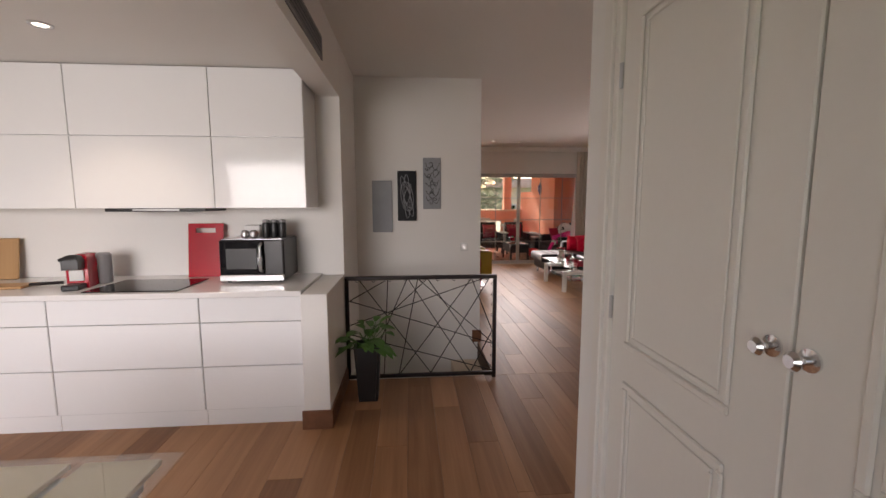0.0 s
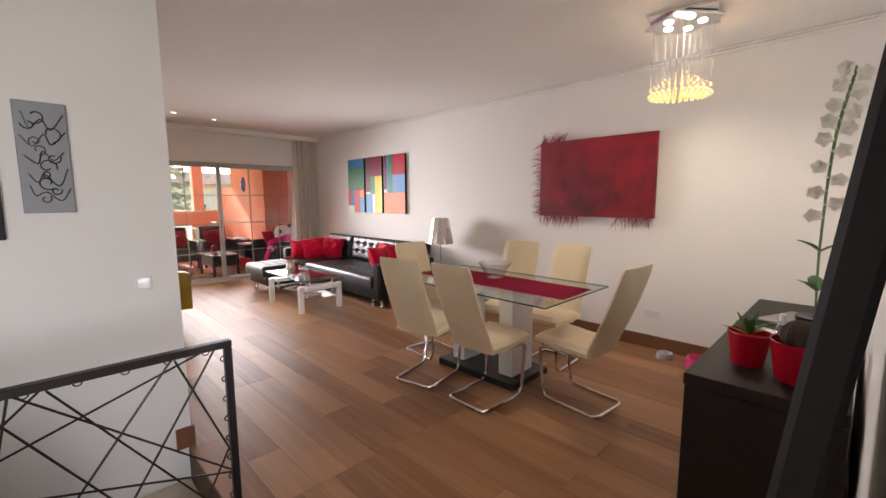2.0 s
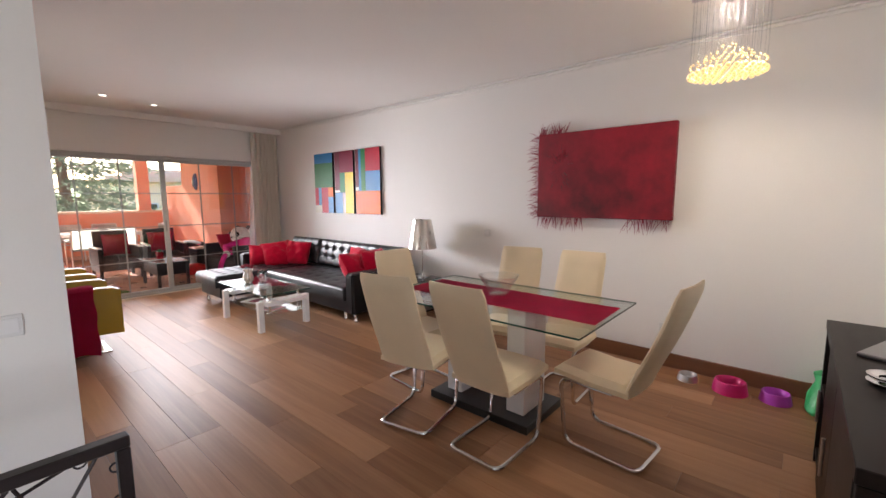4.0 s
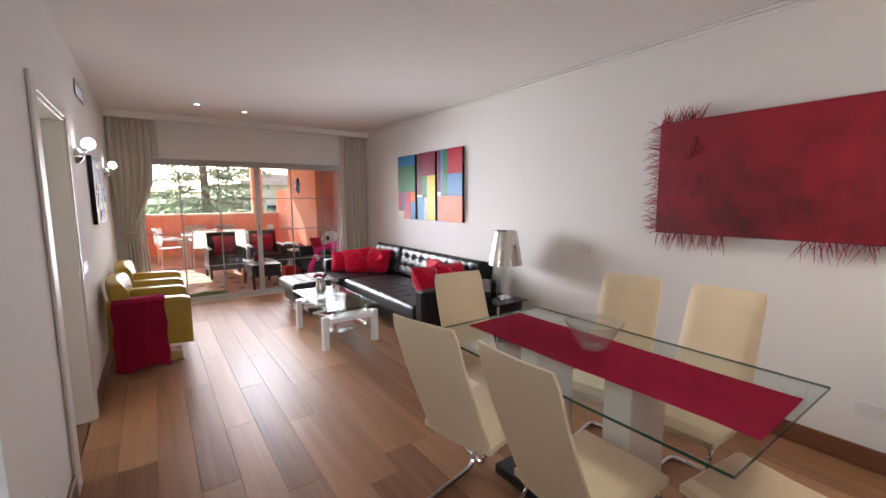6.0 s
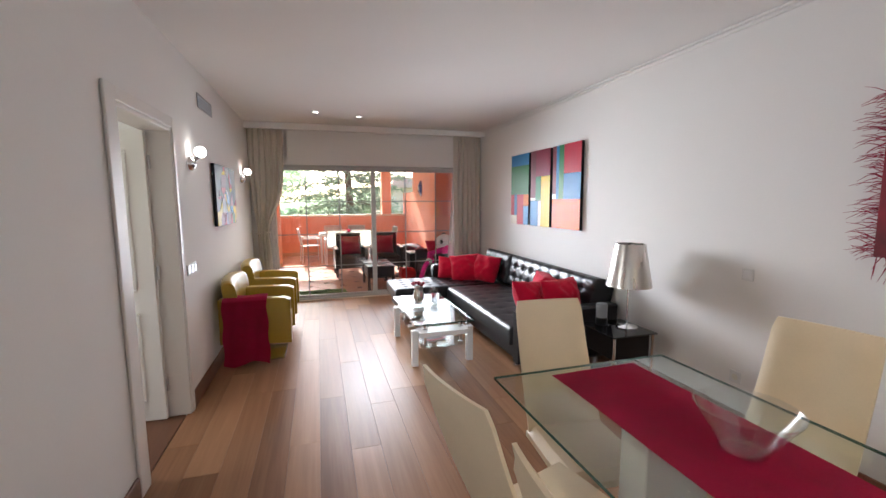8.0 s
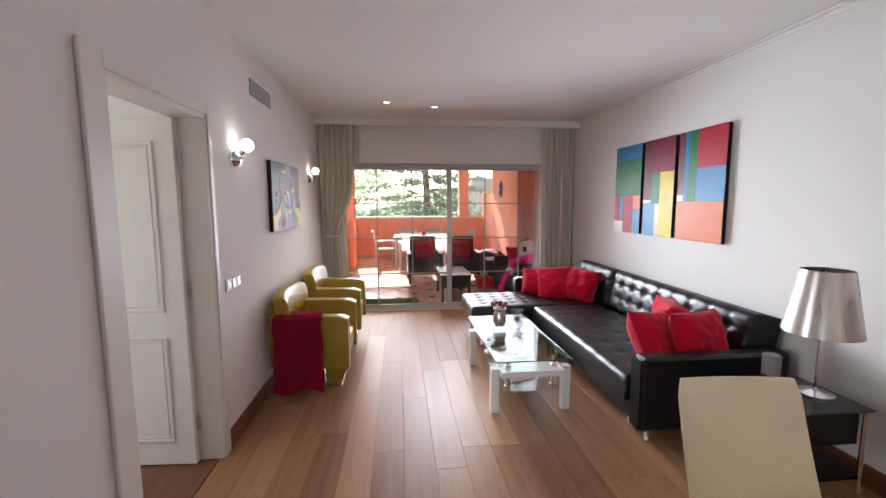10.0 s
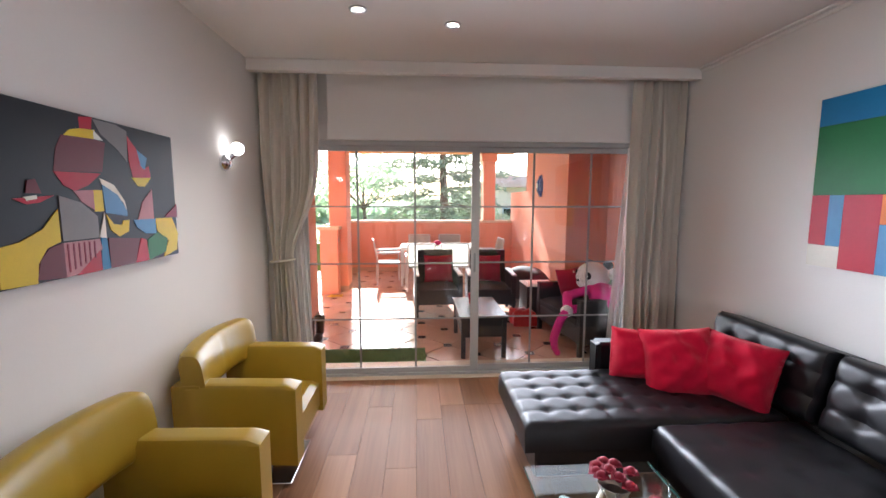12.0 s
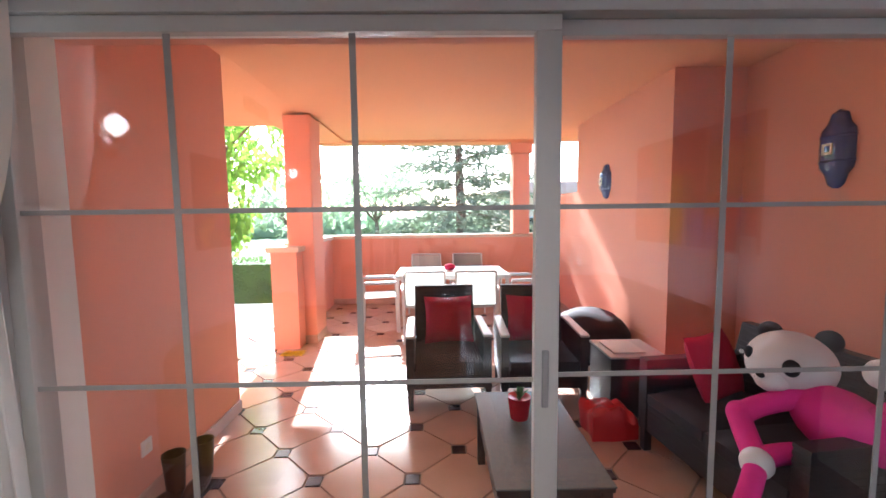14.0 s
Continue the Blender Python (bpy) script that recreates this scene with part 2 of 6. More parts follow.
def finish(bm, name, material, smooth=35):
    bmesh.ops.recalc_face_normals(bm, faces=bm.faces)
    me = bpy.data.meshes.new(name)
    bm.to_mesh(me)
    bm.free()
    for mm in (material if isinstance(material, (list, tuple)) else [material]):
        me.materials.append(mm)
    if smooth:
        me.shade_smooth()
        me.set_sharp_from_angle(angle=radians(smooth))
    return me


def part(name, bm, material, parent, label="", smooth=35):
    ob = new(name, finish(bm, name, material, smooth))
    ob.parent = parent
    return tagged(ob, label)


def thing(name, label, category, group="", at=None, kind=""):
    ob = new(name)
    ob.empty_display_size = 0.1
    if at is not None:
        ob.matrix_basis = at
    return tagged(ob, label, category, group, kind)


def solo(name, bm, material, label, category, group="", kind="", at=None, smooth=35):
    ob = new(name, finish(bm, name, material, smooth))
    if at is not None:
        ob.matrix_basis = at
    return tagged(ob, label, category, group, kind)


def boxes(*rows, bevel=0.0):
    bm = bmesh.new()
    for r in rows:
        bx(bm, *r, bevel=bevel)
    return bm


def structure(name, bm, material, label, category):
    return solo(name, bm, material, label, category, kind="structure", smooth=0)


# ---- the large structure ----
XL, XR, YB, YW = 0.82, 4.41, 1.57, 9.58
CEIL_Z = 2.65
structure("wall_east", boxes((XR, XR + 0.15, YB - 0.15, 9.85, -0.1, CEIL_Z)), PLASTER, "long white plaster wall of the living room", "wall")
structure("wall_west", boxes((0.67, XL, 4.46, 5.38, -0.1, CEIL_Z), (0.67, XL, 6.16, 9.85, -0.1, CEIL_Z), (0.67, XL, 5.38, 6.16, 2.03, CEIL_Z)), PLASTER, "white plaster wall with a doorway", "wall")
structure("wall_stairs", boxes((-2.2, XL, 4.31, 4.46, -2.4, CEIL_Z)), PLASTER, "white plaster wall above the stairwell", "wall")
structure("wall_partition", boxes((-0.585, -0.42, 3.45, 4.31, -0.1, CEIL_Z)), PLASTER, "white partition between kitchen and stairs", "wall")
structure("wall_low", boxes((-0.585, -0.42, 2.74, 3.447, -0.1, 0.885), bevel=0.004), PLASTER, "low white wall closing the kitchen counter", "wall")
structure("wall_kitchen", boxes((-3.35, -0.585, 3.45, 3.6, -0.1, CEIL_Z)), PLASTER, "white wall behind the kitchen counter", "wall")
structure("wall_kitchen_side", boxes((-3.35, -3.2, -1.75, 3.45, -0.1, CEIL_Z)), PLASTER, "plain white kitchen wall", "wall")
structure("wall_rear", boxes((-3.2, -3.02, -1.75, -1.6, -0.1, CEIL_Z), (-0.38, 0.9, -1.75, -1.6, -0.1, CEIL_Z), (-3.02, -0.38, -1.75, -1.6, -0.1, 0.88), (-3.02, -0.38, -1.75, -1.6, 2.22, CEIL_Z)), PLASTER, "white rear wall with the kitchen window opening", "wall")
structure("wall_closet", boxes((0.72, 0.9, 1.375, YB, -0.1, CEIL_Z), (0.72, 0.9, -1.6, 0.135, -0.1, CEIL_Z), (0.72, 0.9, 0.135, 1.375, 2.12, CEIL_Z), (0.86, 0.9, 0.135, 1.375, -0.1, 2.12)), PLASTER, "white wall holding the built-in closet", "wall")
structure("wall_south", boxes((0.9, XR, YB - 0.15, YB, -0.1, CEIL_Z)), PLASTER, "white end wall of the dining area", "wall")
structure("wall_window", boxes((XL, 1.08, YW, 9.85, -0.1, CEIL_Z), (4.17, XR, YW, 9.85, -0.1, CEIL_Z), (1.08, 4.17, YW, 9.85, 2.09, CEIL_Z)), PLASTER, "white wall around the terrace doors", "wall")
structure("shutter_box", boxes((1.367, XR, 9.53, YW - 0.003, 2.085, CEIL_Z), bevel=0.003), PLASTER, "white boxed-in shutter housing above the terrace doors", "trim")
structure("ceiling", boxes((-3.35, XR + 0.15, -1.75, 9.85, CEIL_Z, CEIL_Z + 0.2)), CEILING, "smooth white ceiling", "ceiling")
structure("pelmet", boxes((XL, XR, 9.30, 9.36, 2.56, CEIL_Z - 0.003), bevel=0.002), CEILING, "white pelmet board hiding the curtain rail", "trim")
structure("kitchen_ceiling", boxes((-3.2, -0.585, -1.6, 3.45, 2.34, CEIL_Z - 0.003)), CEILING, "dropped white kitchen ceiling", "ceiling")
structure("ceiling_beam", boxes((-0.585, -0.42, -1.6, 3.45, 2.25, CEIL_Z - 0.003)), CEILING, "white beam between kitchen and hall", "trim")
bm = bmesh.new()
bx(bm, XR - 0.045, XR - 0.002, YB, 9.29, CEIL_Z - 0.018, CEIL_Z - 0.003, bevel=0.006, seg=2)
bx(bm, XR - 0.022, XR - 0.002, YB, 9.29, CEIL_Z - 0.045, CEIL_Z - 0.0185, bevel=0.008, seg=2)
structure("cornice", bm, CEILING, "slim white plaster cornice along the wall", "trim")
structure("ground_slab", boxes((-3.35, XR + 0.15, -1.75, 3.47, -0.3, -0.014), (XL - 0.02, XR + 0.15, 3.47, 9.85, -0.3, -0.014), (-1.6, XL - 0.02, 4.46, 9.85, -0.3, -0.014)), SUBFLOOR, "dark slab below the wooden floor", "floor")
# stairwell
structure("stair_shaft", boxes((-2.2, -2.1, 3.4, 4.31, -2.6, -0.1), (-2.1, 0.78, 3.36, 3.45, -2.4, -0.02), (-2.2, 0.9, 3.36, 4.46, -2.6, -2.45), (0.8, 0.9, 3.45, 4.31, -2.6, -0.30)), PLASTER, "white walls of the stairwell", "wall")
bm = bmesh.new()
for k in range(8):
    bx(bm, 0.52 - 0.27 * k, 0.8 - 0.27 * k, 3.455, 4.305, -0.19 * (k + 1) - 0.6, -0.19 * (k + 1) + 0.0, bevel=0.008)
stairs = structure("stairs", bm, STEP, "pale stone steps going down beside the railing", "stairs")
# skirting boards
SK = 0.125
for nm, r in (("east", (XR - 0.016, XR, YB, 9.57, 0, SK)), ("west_near", (XL, XL + 0.016, 4.31, 5.24, 0, SK)), ("west_far", (XL, XL + 0.016, 6.235, 9.57, 0, SK)), ("south", (0.9, XR - 0.018, YB, YB + 0.016, 0, SK)),
              ("pier", (0.74, XL + 0.016, 4.292, 4.308, 0, SK)), ("closet", (0.704, 0.72, 1.395, YB, 0, SK)), ("low_wall_front", (-0.598, -0.404, 2.724, 2.74, 0, SK)), ("low_wall_side", (-0.42, -0.404, 2.742, 3.43, 0, SK))):
    structure("baseboard_" + nm, boxes(r, bevel=0.003), SKIRT, "reddish-brown wooden skirting board", "baseboard")

# ---- materials of the things ----
CREAM = mat("cream_leather", (0.78, 0.65, 0.45), 0.5, var=0.05, scale=5, grain=160, bump=0.25, depth=0.0015)
CHROME = mat("chrome", (0.75, 0.75, 0.76), 0.12, metal=1.0, var=0.03, bump=0)
STEEL = mat("brushed_steel", (0.55, 0.55, 0.56), 0.3, metal=1.0, var=0.05, grain=90, bump=0.05)
BLACK_LEATHER = mat("black_leather", (0.009, 0.0085, 0.010), 0.38, var=0.3, scale=7, grain=180, bump=0.25, depth=0.0014, spec=0.36, coat=0.04)
BLACK_WOOD = mat("black_brown_wood", (0.013, 0.009, 0.008), 0.48, var=0.25, scale=4, grain=50, bump=0.12, spec=0.28, stretch=(1, 6, 6))
BLACK = mat("black_plastic", (0.015, 0.015, 0.016), 0.35, var=0.15, scale=10, grain=80, bump=0.05)
IRON = mat("dark_iron", (0.02, 0.014, 0.014), 0.45, metal=0.4, var=0.25, scale=12, grain=120, bump=0.2)
YELLOW = mat("mustard_leather", (0.37, 0.245, 0.02), 0.3, var=0.08, scale=5, grain=170, bump=0.2, depth=0.0012, spec=0.55)
RUBY = mat("red_cloth", (0.46, 0.004, 0.06), 0.85, var=0.18, scale=9, grain=220, bump=0.5, depth=0.003)
RED_FUR = mat("red_plush_cloth", (0.50, 0.004, 0.03), 0.95, var=0.2, scale=14, grain=190, bump=0.8, depth=0.004, spec=0.12, sheen=0.15)
ROSE = mat("dark_rose", (0.24, 0.003, 0.022), 0.7, var=0.25, scale=30, bump=0.2)
RED_GLOSS = mat("red_gloss", (0.42, 0.006, 0.02), 0.2, var=0.06, scale=6, bump=0.02)
PINK_PLASTIC = mat("magenta_plastic", (0.52, 0.012, 0.14), 0.35, var=0.06, bump=0.03)
VIOLET_PLASTIC = mat("violet_plastic", (0.42, 0.05, 0.45), 0.35, var=0.06, bump=0.03)
GREEN_PLASTIC = mat("green_foil", (0.03, 0.42, 0.13), 0.35, var=0.2, scale=12, grain=25, bump=0.5, depth=0.01)
WHITE_GLOSS = mat("white_gloss", (0.82, 0.81, 0.80), 0.18, var=0.015, bump=0.02, coat=0.4)
WHITE_CLOTH = mat("white_plastic", (0.72, 0.71, 0.69), 0.45, var=0.03, bump=0.04)
CURTAIN = mat("linen_curtain", (0.60, 0.55, 0.47), 0.9, var=0.05, scale=3, grain=260, bump=0.3, depth=0.001, sheen=0.2)
TABLE_GLASS = glass("table_glass", (0.93, 0.975, 0.96), 0.05)
CLEAR_GLASS = glass("clear_glass", (0.955, 0.965, 0.965), 0.10)
EDGE_GLASS = mat("green_glass_edge", (0.02, 0.09, 0.07), 0.1, var=0.1, bump=0)
MIRROR = mat("mirror_silver", (0.9, 0.9, 0.9), 0.02, metal=1.0, var=0.01, bump=0)
SILVER_SHADE = mat("silver_shade", (0.60, 0.56, 0.52), 0.28, metal=0.9, var=0.06, scale=20, grain=60, bump=0.15, depth=0.001, stretch=(1, 1, 0.1))
LEAF = mat("green_leaf", (0.06, 0.15, 0.03), 0.45, var=0.35, scale=18, grain=60, bump=0.2)
PETAL = mat("white_petal", (0.78, 0.77, 0.68), 0.6, var=0.06, scale=20, bump=0.05)
SOIL = mat("soil", (0.05, 0.035, 0.025), 0.95, var=0.3, scale=30, grain=120, bump=0.8, depth=0.006)
OAK_LIGHT = wood("light_oak", [(0.0, (0.36, 0.19, 0.08)), (0.5, (0.48, 0.28, 0.13)), (1.0, (0.58, 0.37, 0.19))], 0.5, "z", 0.1)
GREY_PLASTIC = mat("grey_plastic", (0.25, 0.25, 0.26), 0.4, var=0.06, bump=0.04)
HOB_GLASS = mat("black_hob_glass", (0.008, 0.008, 0.01), 0.05, var=0.1, bump=0)
BULB = emit("lit_bulb", (1.0, 0.93, 0.82), 2.3)
# crystals hold no lamp; the light they catch is put in as a glow
CRYSTAL = emit("glowing_crystal", (1.0, 0.70, 0.30), 0.15)
LED = emit("lit_spot", (1.0, 0.9, 0.76), 1.6)
PAINTS = {k: mat("paint_" + k, c, 0.42, var=0.07, scale=7, grain=60, bump=0.2, depth=0.001, spec=0.17) for k, c in dict(
    blue=(0.015, 0.17, 0.36), sky=(0.08, 0.24, 0.45), green=(0.012, 0.15, 0.04), red=(0.42, 0.008, 0.03), wine=(0.20, 0.006, 0.03), brown=(0.13, 0.015, 0.025), orange=(0.62, 0.13, 0.012),
    yellow=(0.66, 0.47, 0.01), white=(0.72, 0.69, 0.6), black=(0.012, 0.012, 0.015), pink=(0.45, 0.18, 0.2), grey=(0.2, 0.18, 0.18), teal=(0.03, 0.2, 0.22), lead=(0.30, 0.31, 0.33)).items()}


def spline(points, n=24):
    """Points along a smooth curve through the given ones."""
    p = [Vector(q) for q in points]
    p = [p[0] * 2 - p[1]] + p + [p[-1] * 2 - p[-2]]
    out = []
    for i in range(1, len(p) - 2):
        a, b, c, d = p[i - 1:i + 3]
        for k in range(n):
            t = k / n
            out.append(0.5 * (2 * b + (c - a) * t + (2 * a - 5 * b + 4 * c - d) * t * t + (3 * b - a - 3 * c + d) * t ** 3))
    out.append(p[-2])
    return out


def soft_box(bm, x0, x1, y0, y1, z0, z1, r=0.03, n=10, puff=0.0, tuft=None, m=None):
    """A padded block: rounded edges, a swollen top and, if wanted, a grid of tufts (columns, rows, depth)."""
    nu, nv = (n, n)
    if tuft:
        nu, nv = tuft[0] * 10 + 1, tuft[1] * 10 + 1
    w, d = x1 - x0, y1 - y0

    def top(u, v):
        x, y = x0 + w * u, y0 + d * v
        e = min(u * w, (1 - u) * w, v * d, (1 - v) * d)
        z = z1 - (r - math.sqrt(max(0, r * r - max(0, r - e) ** 2))) + puff * math.sin(math.pi * u) ** 0.5 * math.sin(math.pi * v) ** 0.5
        if tuft:
            a, b = u * tuft[0], v * tuft[1]
            odd = int(b) % 2
            da, db = abs((a % 1) - 0.5) / 0.5, abs((b % 1) - 0.5) / 0.5
            seam = max(0.0, 1 - min(abs(da - 1), abs(db - 1)) * 4) * 0.35
            pit = math.exp(-(((1 - da) * 2.3) ** 2 + ((1 - db) * 2.3) ** 2))
            z -= tuft[2] * (pit + seam * 0.5) * min(1, e / 0.04)
        return Vector((x, y, z))

    vs = surf(bm, nu, nv, top)
    border = [vs[i] for i in range(nu)] + [vs[j * nu + nu - 1] for j in range(1, nv)] + [vs[(nv - 1) * nu + i] for i in range(nu - 2, -1, -1)] + [vs[j * nu] for j in range(nv - 2, 0, -1)]
    low = [bm.verts.new((v.co.x, v.co.y, z0)) for v in border]
    k = len(border)
    for i in range(k):
        bm.faces.new((border[i], low[i], low[(i + 1) % k], border[(i + 1) % k]))
    bm.faces.new(low[::-1])
    vs += low
    if m is not None:
        for v in vs:
            v.co = m @ v.co
    return vs


def pillow(bm, w, h, t, m, crinkle=0.012, seed=0, n=18):
    """A stuffed square cushion with pinched corners."""
    for side in (1, -1):
        def f(u, v):
            a, b = 2 * u - 1, 2 * v - 1
            k = (1 - abs(a) ** 3.0) * (1 - abs(b) ** 3.0)
            pinch = 1 - 0.10 * (a * a + b * b - 2 * a * a * b * b) * 0.7
            p = Vector((a * w / 2 * pinch, b * h / 2 * pinch, side * t / 2 * max(k, 0) ** 0.55))
            q = noise.noise(p * 14 + Vector((seed, side, 0))) * crinkle * (0.3 + k)
            return m @ (p + Vector((q * 0.3, q * 0.3, q * side)))
        surf(bm, n, n, f)
    bmesh.ops.remove_doubles(bm, verts=bm.verts, dist=0.0008)


def canvas(name, label, category, group, face, y0, y1, z0, z1, depth, patches, body, side=-1, frame_mat=None):
    """A canvas hanging on a wall of constant x; patches (u0, u1, v0, v1, paint) lie flush on its face, u along the wall."""
    t = thing(name, label, category, group)
    wall = face - side * depth
    part("canvas", boxes((min(face, wall), max(face, wall), y0, y1, z0, z1), bevel=0.003), body, t)
    for u0, u1, v0, v1, paint in patches:
        ya, yb = y0 + (y1 - y0) * u0, y0 + (y1 - y0) * u1
        za, zb = z0 + (z1 - z0) * v0, z0 + (z1 - z0) * v1
        a, b = sorted((face + side * 0.0005, face + side * 0.0035))
        part("colour_field", boxes((a, b, ya, yb, za, zb)), PAINTS[paint], t)
    return t


# ---- kitchen ----
bm = boxes((-3.2, -0.59, 2.78, 3.448, 0.865, 0.90), bevel=0.004)
solo("worktop", bm, WORKTOP, "continuous pale stone worktop on the kitchen units", "worktop")
units = [(-3.2, -2.13), (-2.13, -1.231), (-1.231, -0.592)]
for a, b in units:
    t = thing("base_cabinet", "glossy white handleless drawer unit under the worktop", "cabinet", "kitchen base units")
    part("body", boxes((a + 0.002, b - 0.002, 2.85, 3.44, 0.11, 0.86)), LACQUER, t)
    part("plinth", boxes((a + 0.002, b - 0.002, 2.84, 2.86, 0.0, 0.108)), LACQUER, t)
    for z0, z1 in ((0.115, 0.402), (0.407, 0.694), (0.699, 0.858)):
        part("drawer", boxes((a + 0.003, b - 0.003, 2.815, 2.848, z0, z1), bevel=0.004), LACQUER, t)
for a, b in ((-3.2, -2.085), (-2.085, -1.204), (-1.204, -0.60)):
    t = thing("wall_cabinet", "glossy white handleless wall cabinet with lift-up fronts", "cabinet", "kitchen wall units")
    part("body", boxes((a + 0.002, b - 0.002, 3.092, 3.447, 1.42, 2.337)), LACQUER, t)
    for z0, z1 in ((1.418, 1.884), (1.892, 2.332)):
        part("door", boxes((a + 0.0025, b - 0.0025, 3.068, 3.09, z0, z1), bevel=0.002), LACQUER, t)
t = thing("extractor_hood", "flat dark extractor hood below the wall cabinets", "extractor")
part("body", boxes((-1.93, -1.28, 3.10, 3.42, 1.395, 1.418), bevel=0.003), BLACK, t)
part("control_strip", boxes((-1.75, -1.45, 3.094, 3.099, 1.400, 1.413)), STEEL, t)
t = thing("hob", "black glass induction hob set in the worktop", "hob")
part("glass_plate", boxes((-1.93, -1.36, 2.83, 3.25, 0.901, 0.907), bevel=0.002), HOB_GLASS, t)
t = thing("microwave", "black and silver microwave oven on the worktop", "microwave")
part("body", boxes((-1.20, -0.77, 3.08, 3.42, 0.915, 1.20), bevel=0.006), BLACK, t)
part("door", boxes((-1.195, -0.90, 3.062, 3.079, 0.96, 1.195), bevel=0.004), HOB_GLASS, t)
part("window", boxes((-1.15, -0.95, 3.058, 3.0615, 1.0, 1.14)), BLACK, t)
part("control_panel", boxes((-0.895, -0.775, 3.062, 3.079, 0.96, 1.195), bevel=0.003), BLACK, t)
part("lower_trim", boxes((-1.198, -0.772, 3.056, 3.079, 0.917, 0.957), bevel=0.003), STEEL, t)
bm = bmesh.new()
tube(bm, [(-0.915, 3.06, 0.985), (-0.915, 3.028, 1.0), (-0.915, 3.022, 1.075), (-0.915, 3.028, 1.16), (-0.915, 3.06, 1.175)], 0.011, 8)
part("handle", bm, STEEL, t)
part("top_plate", boxes((-1.19, -0.78, 3.09, 3.41, 1.201, 1.204)), STEEL, t)
for x in (-1.16, -0.81):
    for y in (3.12, 3.38):
        bm = bmesh.new()
        lathe(bm, [(0.014, 0), (0.014, 0.016)], 10, (x, y, 0.9))
        part("foot", bm, BLACK, t)
for k, x in enumerate((-0.92, -0.865, -0.81)):
    t = thing("canister", "dark lidded canister standing on the microwave", "jar", "canisters on the microwave")
    bm = bmesh.new()
    lathe(bm, [(0.024, 0), (0.027, 0.01), (0.027, 0.10), (0.024, 0.108)], 14, (x, 3.2, 1.205))
    part("body", bm, BLACK, t)
    bm = bmesh.new()
    lathe(bm, [(0.025, 0.11), (0.025, 0.125), (0.008, 0.13)], 14, (x, 3.2, 1.205))
    part("lid", bm, GREY_PLASTIC, t)
for x in (-1.05, -0.99):
    bm = bmesh.new()
    lathe(bm, [(0.012, 0), (0.026, 0.012), (0.03, 0.032), (0.022, 0.052), (0.008, 0.06)], 14, (x, 3.15, 1.205))
    solo("shaker", bm, STEEL, "round steel shaker on top of the microwave", "shaker", "shakers on the microwave")
solo("box_on_microwave", boxes((-1.09, -0.98, 3.24, 3.34, 1.205, 1.29), bevel=0.004), WHITE_CLOTH, "small white carton behind the shakers", "box")
t = thing("chopping_board", "red plastic chopping board leaning on the kitchen wall", "chopping board", at=pose(-1.42, 3.34, 0.902, -7, 0, 0))
bm = boxes((-0.125, 0.125, -0.006, 0.006, 0, 0.33), (-0.125, -0.07, -0.006, 0.006, 0.33, 0.365), (0.07, 0.125, -0.006, 0.006, 0.33, 0.365), (-0.125, 0.125, -0.006, 0.006, 0.365, 0.40))
part("board", bm, RED_GLOSS, t)
t = thing("coffee_machine", "small red capsule coffee machine on the worktop", "coffee machine", at=pose(-2.07, 3.02, 0.9, 0, 0, 12))
bm = bmesh.new()
soft_box(bm, -0.06, 0.06, -0.02, 0.19, 0.0, 0.22, r=0.05)
part("housing", bm, RED_GLOSS, t)
bm = bmesh.new()
soft_box(bm, -0.045, 0.045, -0.10, -0.018, 0.13, 0.225, r=0.035)
part("head", bm, BLACK, t)
part("drip_tray", boxes((-0.05, 0.05, -0.12, -0.022, 0.0, 0.035), bevel=0.006), BLACK, t)
part("front_plate", boxes((-0.04, 0.04, -0.035, -0.021, 0.05, 0.12), bevel=0.004), WHITE_CLOTH, t)
bm = bmesh.new()
tube(bm, [(-0.075, -0.05, 0.19), (-0.045, -0.055, 0.20)], 0.011, 8)
part("lever", bm, BLACK, t)
bm = bmesh.new()
lathe(bm, [(0.045, 0), (0.05, 0.01), (0.05, 0.2), (0.04, 0.21)], 16, (0.075, 0.15, 0.0))
part("water_tank", bm, GREY_PLASTIC, t)
t = thing("wooden_board", "light wooden board standing at the back of the worktop", "chopping board", at=pose(-2.88, 3.36, 0.902, -8, 0, 0))
part("board", boxes((-0.14, 0.14, -0.009, 0.009, 0, 0.30), bevel=0.006), OAK_LIGHT, t)
t = thing("serving_board", "flat wooden board with a dark handle on the worktop", "chopping board", at=pose(-2.56, 3.05, 0.902, 0, 0, 8))
part("board", boxes((-0.2, 0.14, -0.08, 0.08, 0, 0.016), bevel=0.004), OAK_LIGHT, t)
bm = bmesh.new()
tube(bm, [(0.14, 0, 0.014), (0.32, 0.02, 0.016)], 0.011, 8)
part("handle", bm, BLACK_WOOD, t)
t = thing("kitchen_table", "glass-topped breakfast table with cream leaves", "table")
part("glass_top", boxes((-2.0, -0.545, 0.5, 1.315, 0.745, 0.755), bevel=0.003), CLEAR_GLASS, t)
for a, b in ((-1.98, -0.84), (-0.805, -0.60)):
    part("leaf", boxes((a, b, 0.52, 1.30, 0.728, 0.744), bevel=0.002), CREAM, t)
part("frame", boxes((-1.95, -0.63, 0.56, 1.26, 0.68, 0.727)), STEEL, t)
for x in (-1.9, -0.68):
    for y in (0.6, 1.22):
        part("leg", boxes((x - 0.025, x + 0.025, y - 0.025, y + 0.025, 0, 0.679), bevel=0.003), STEEL, t)


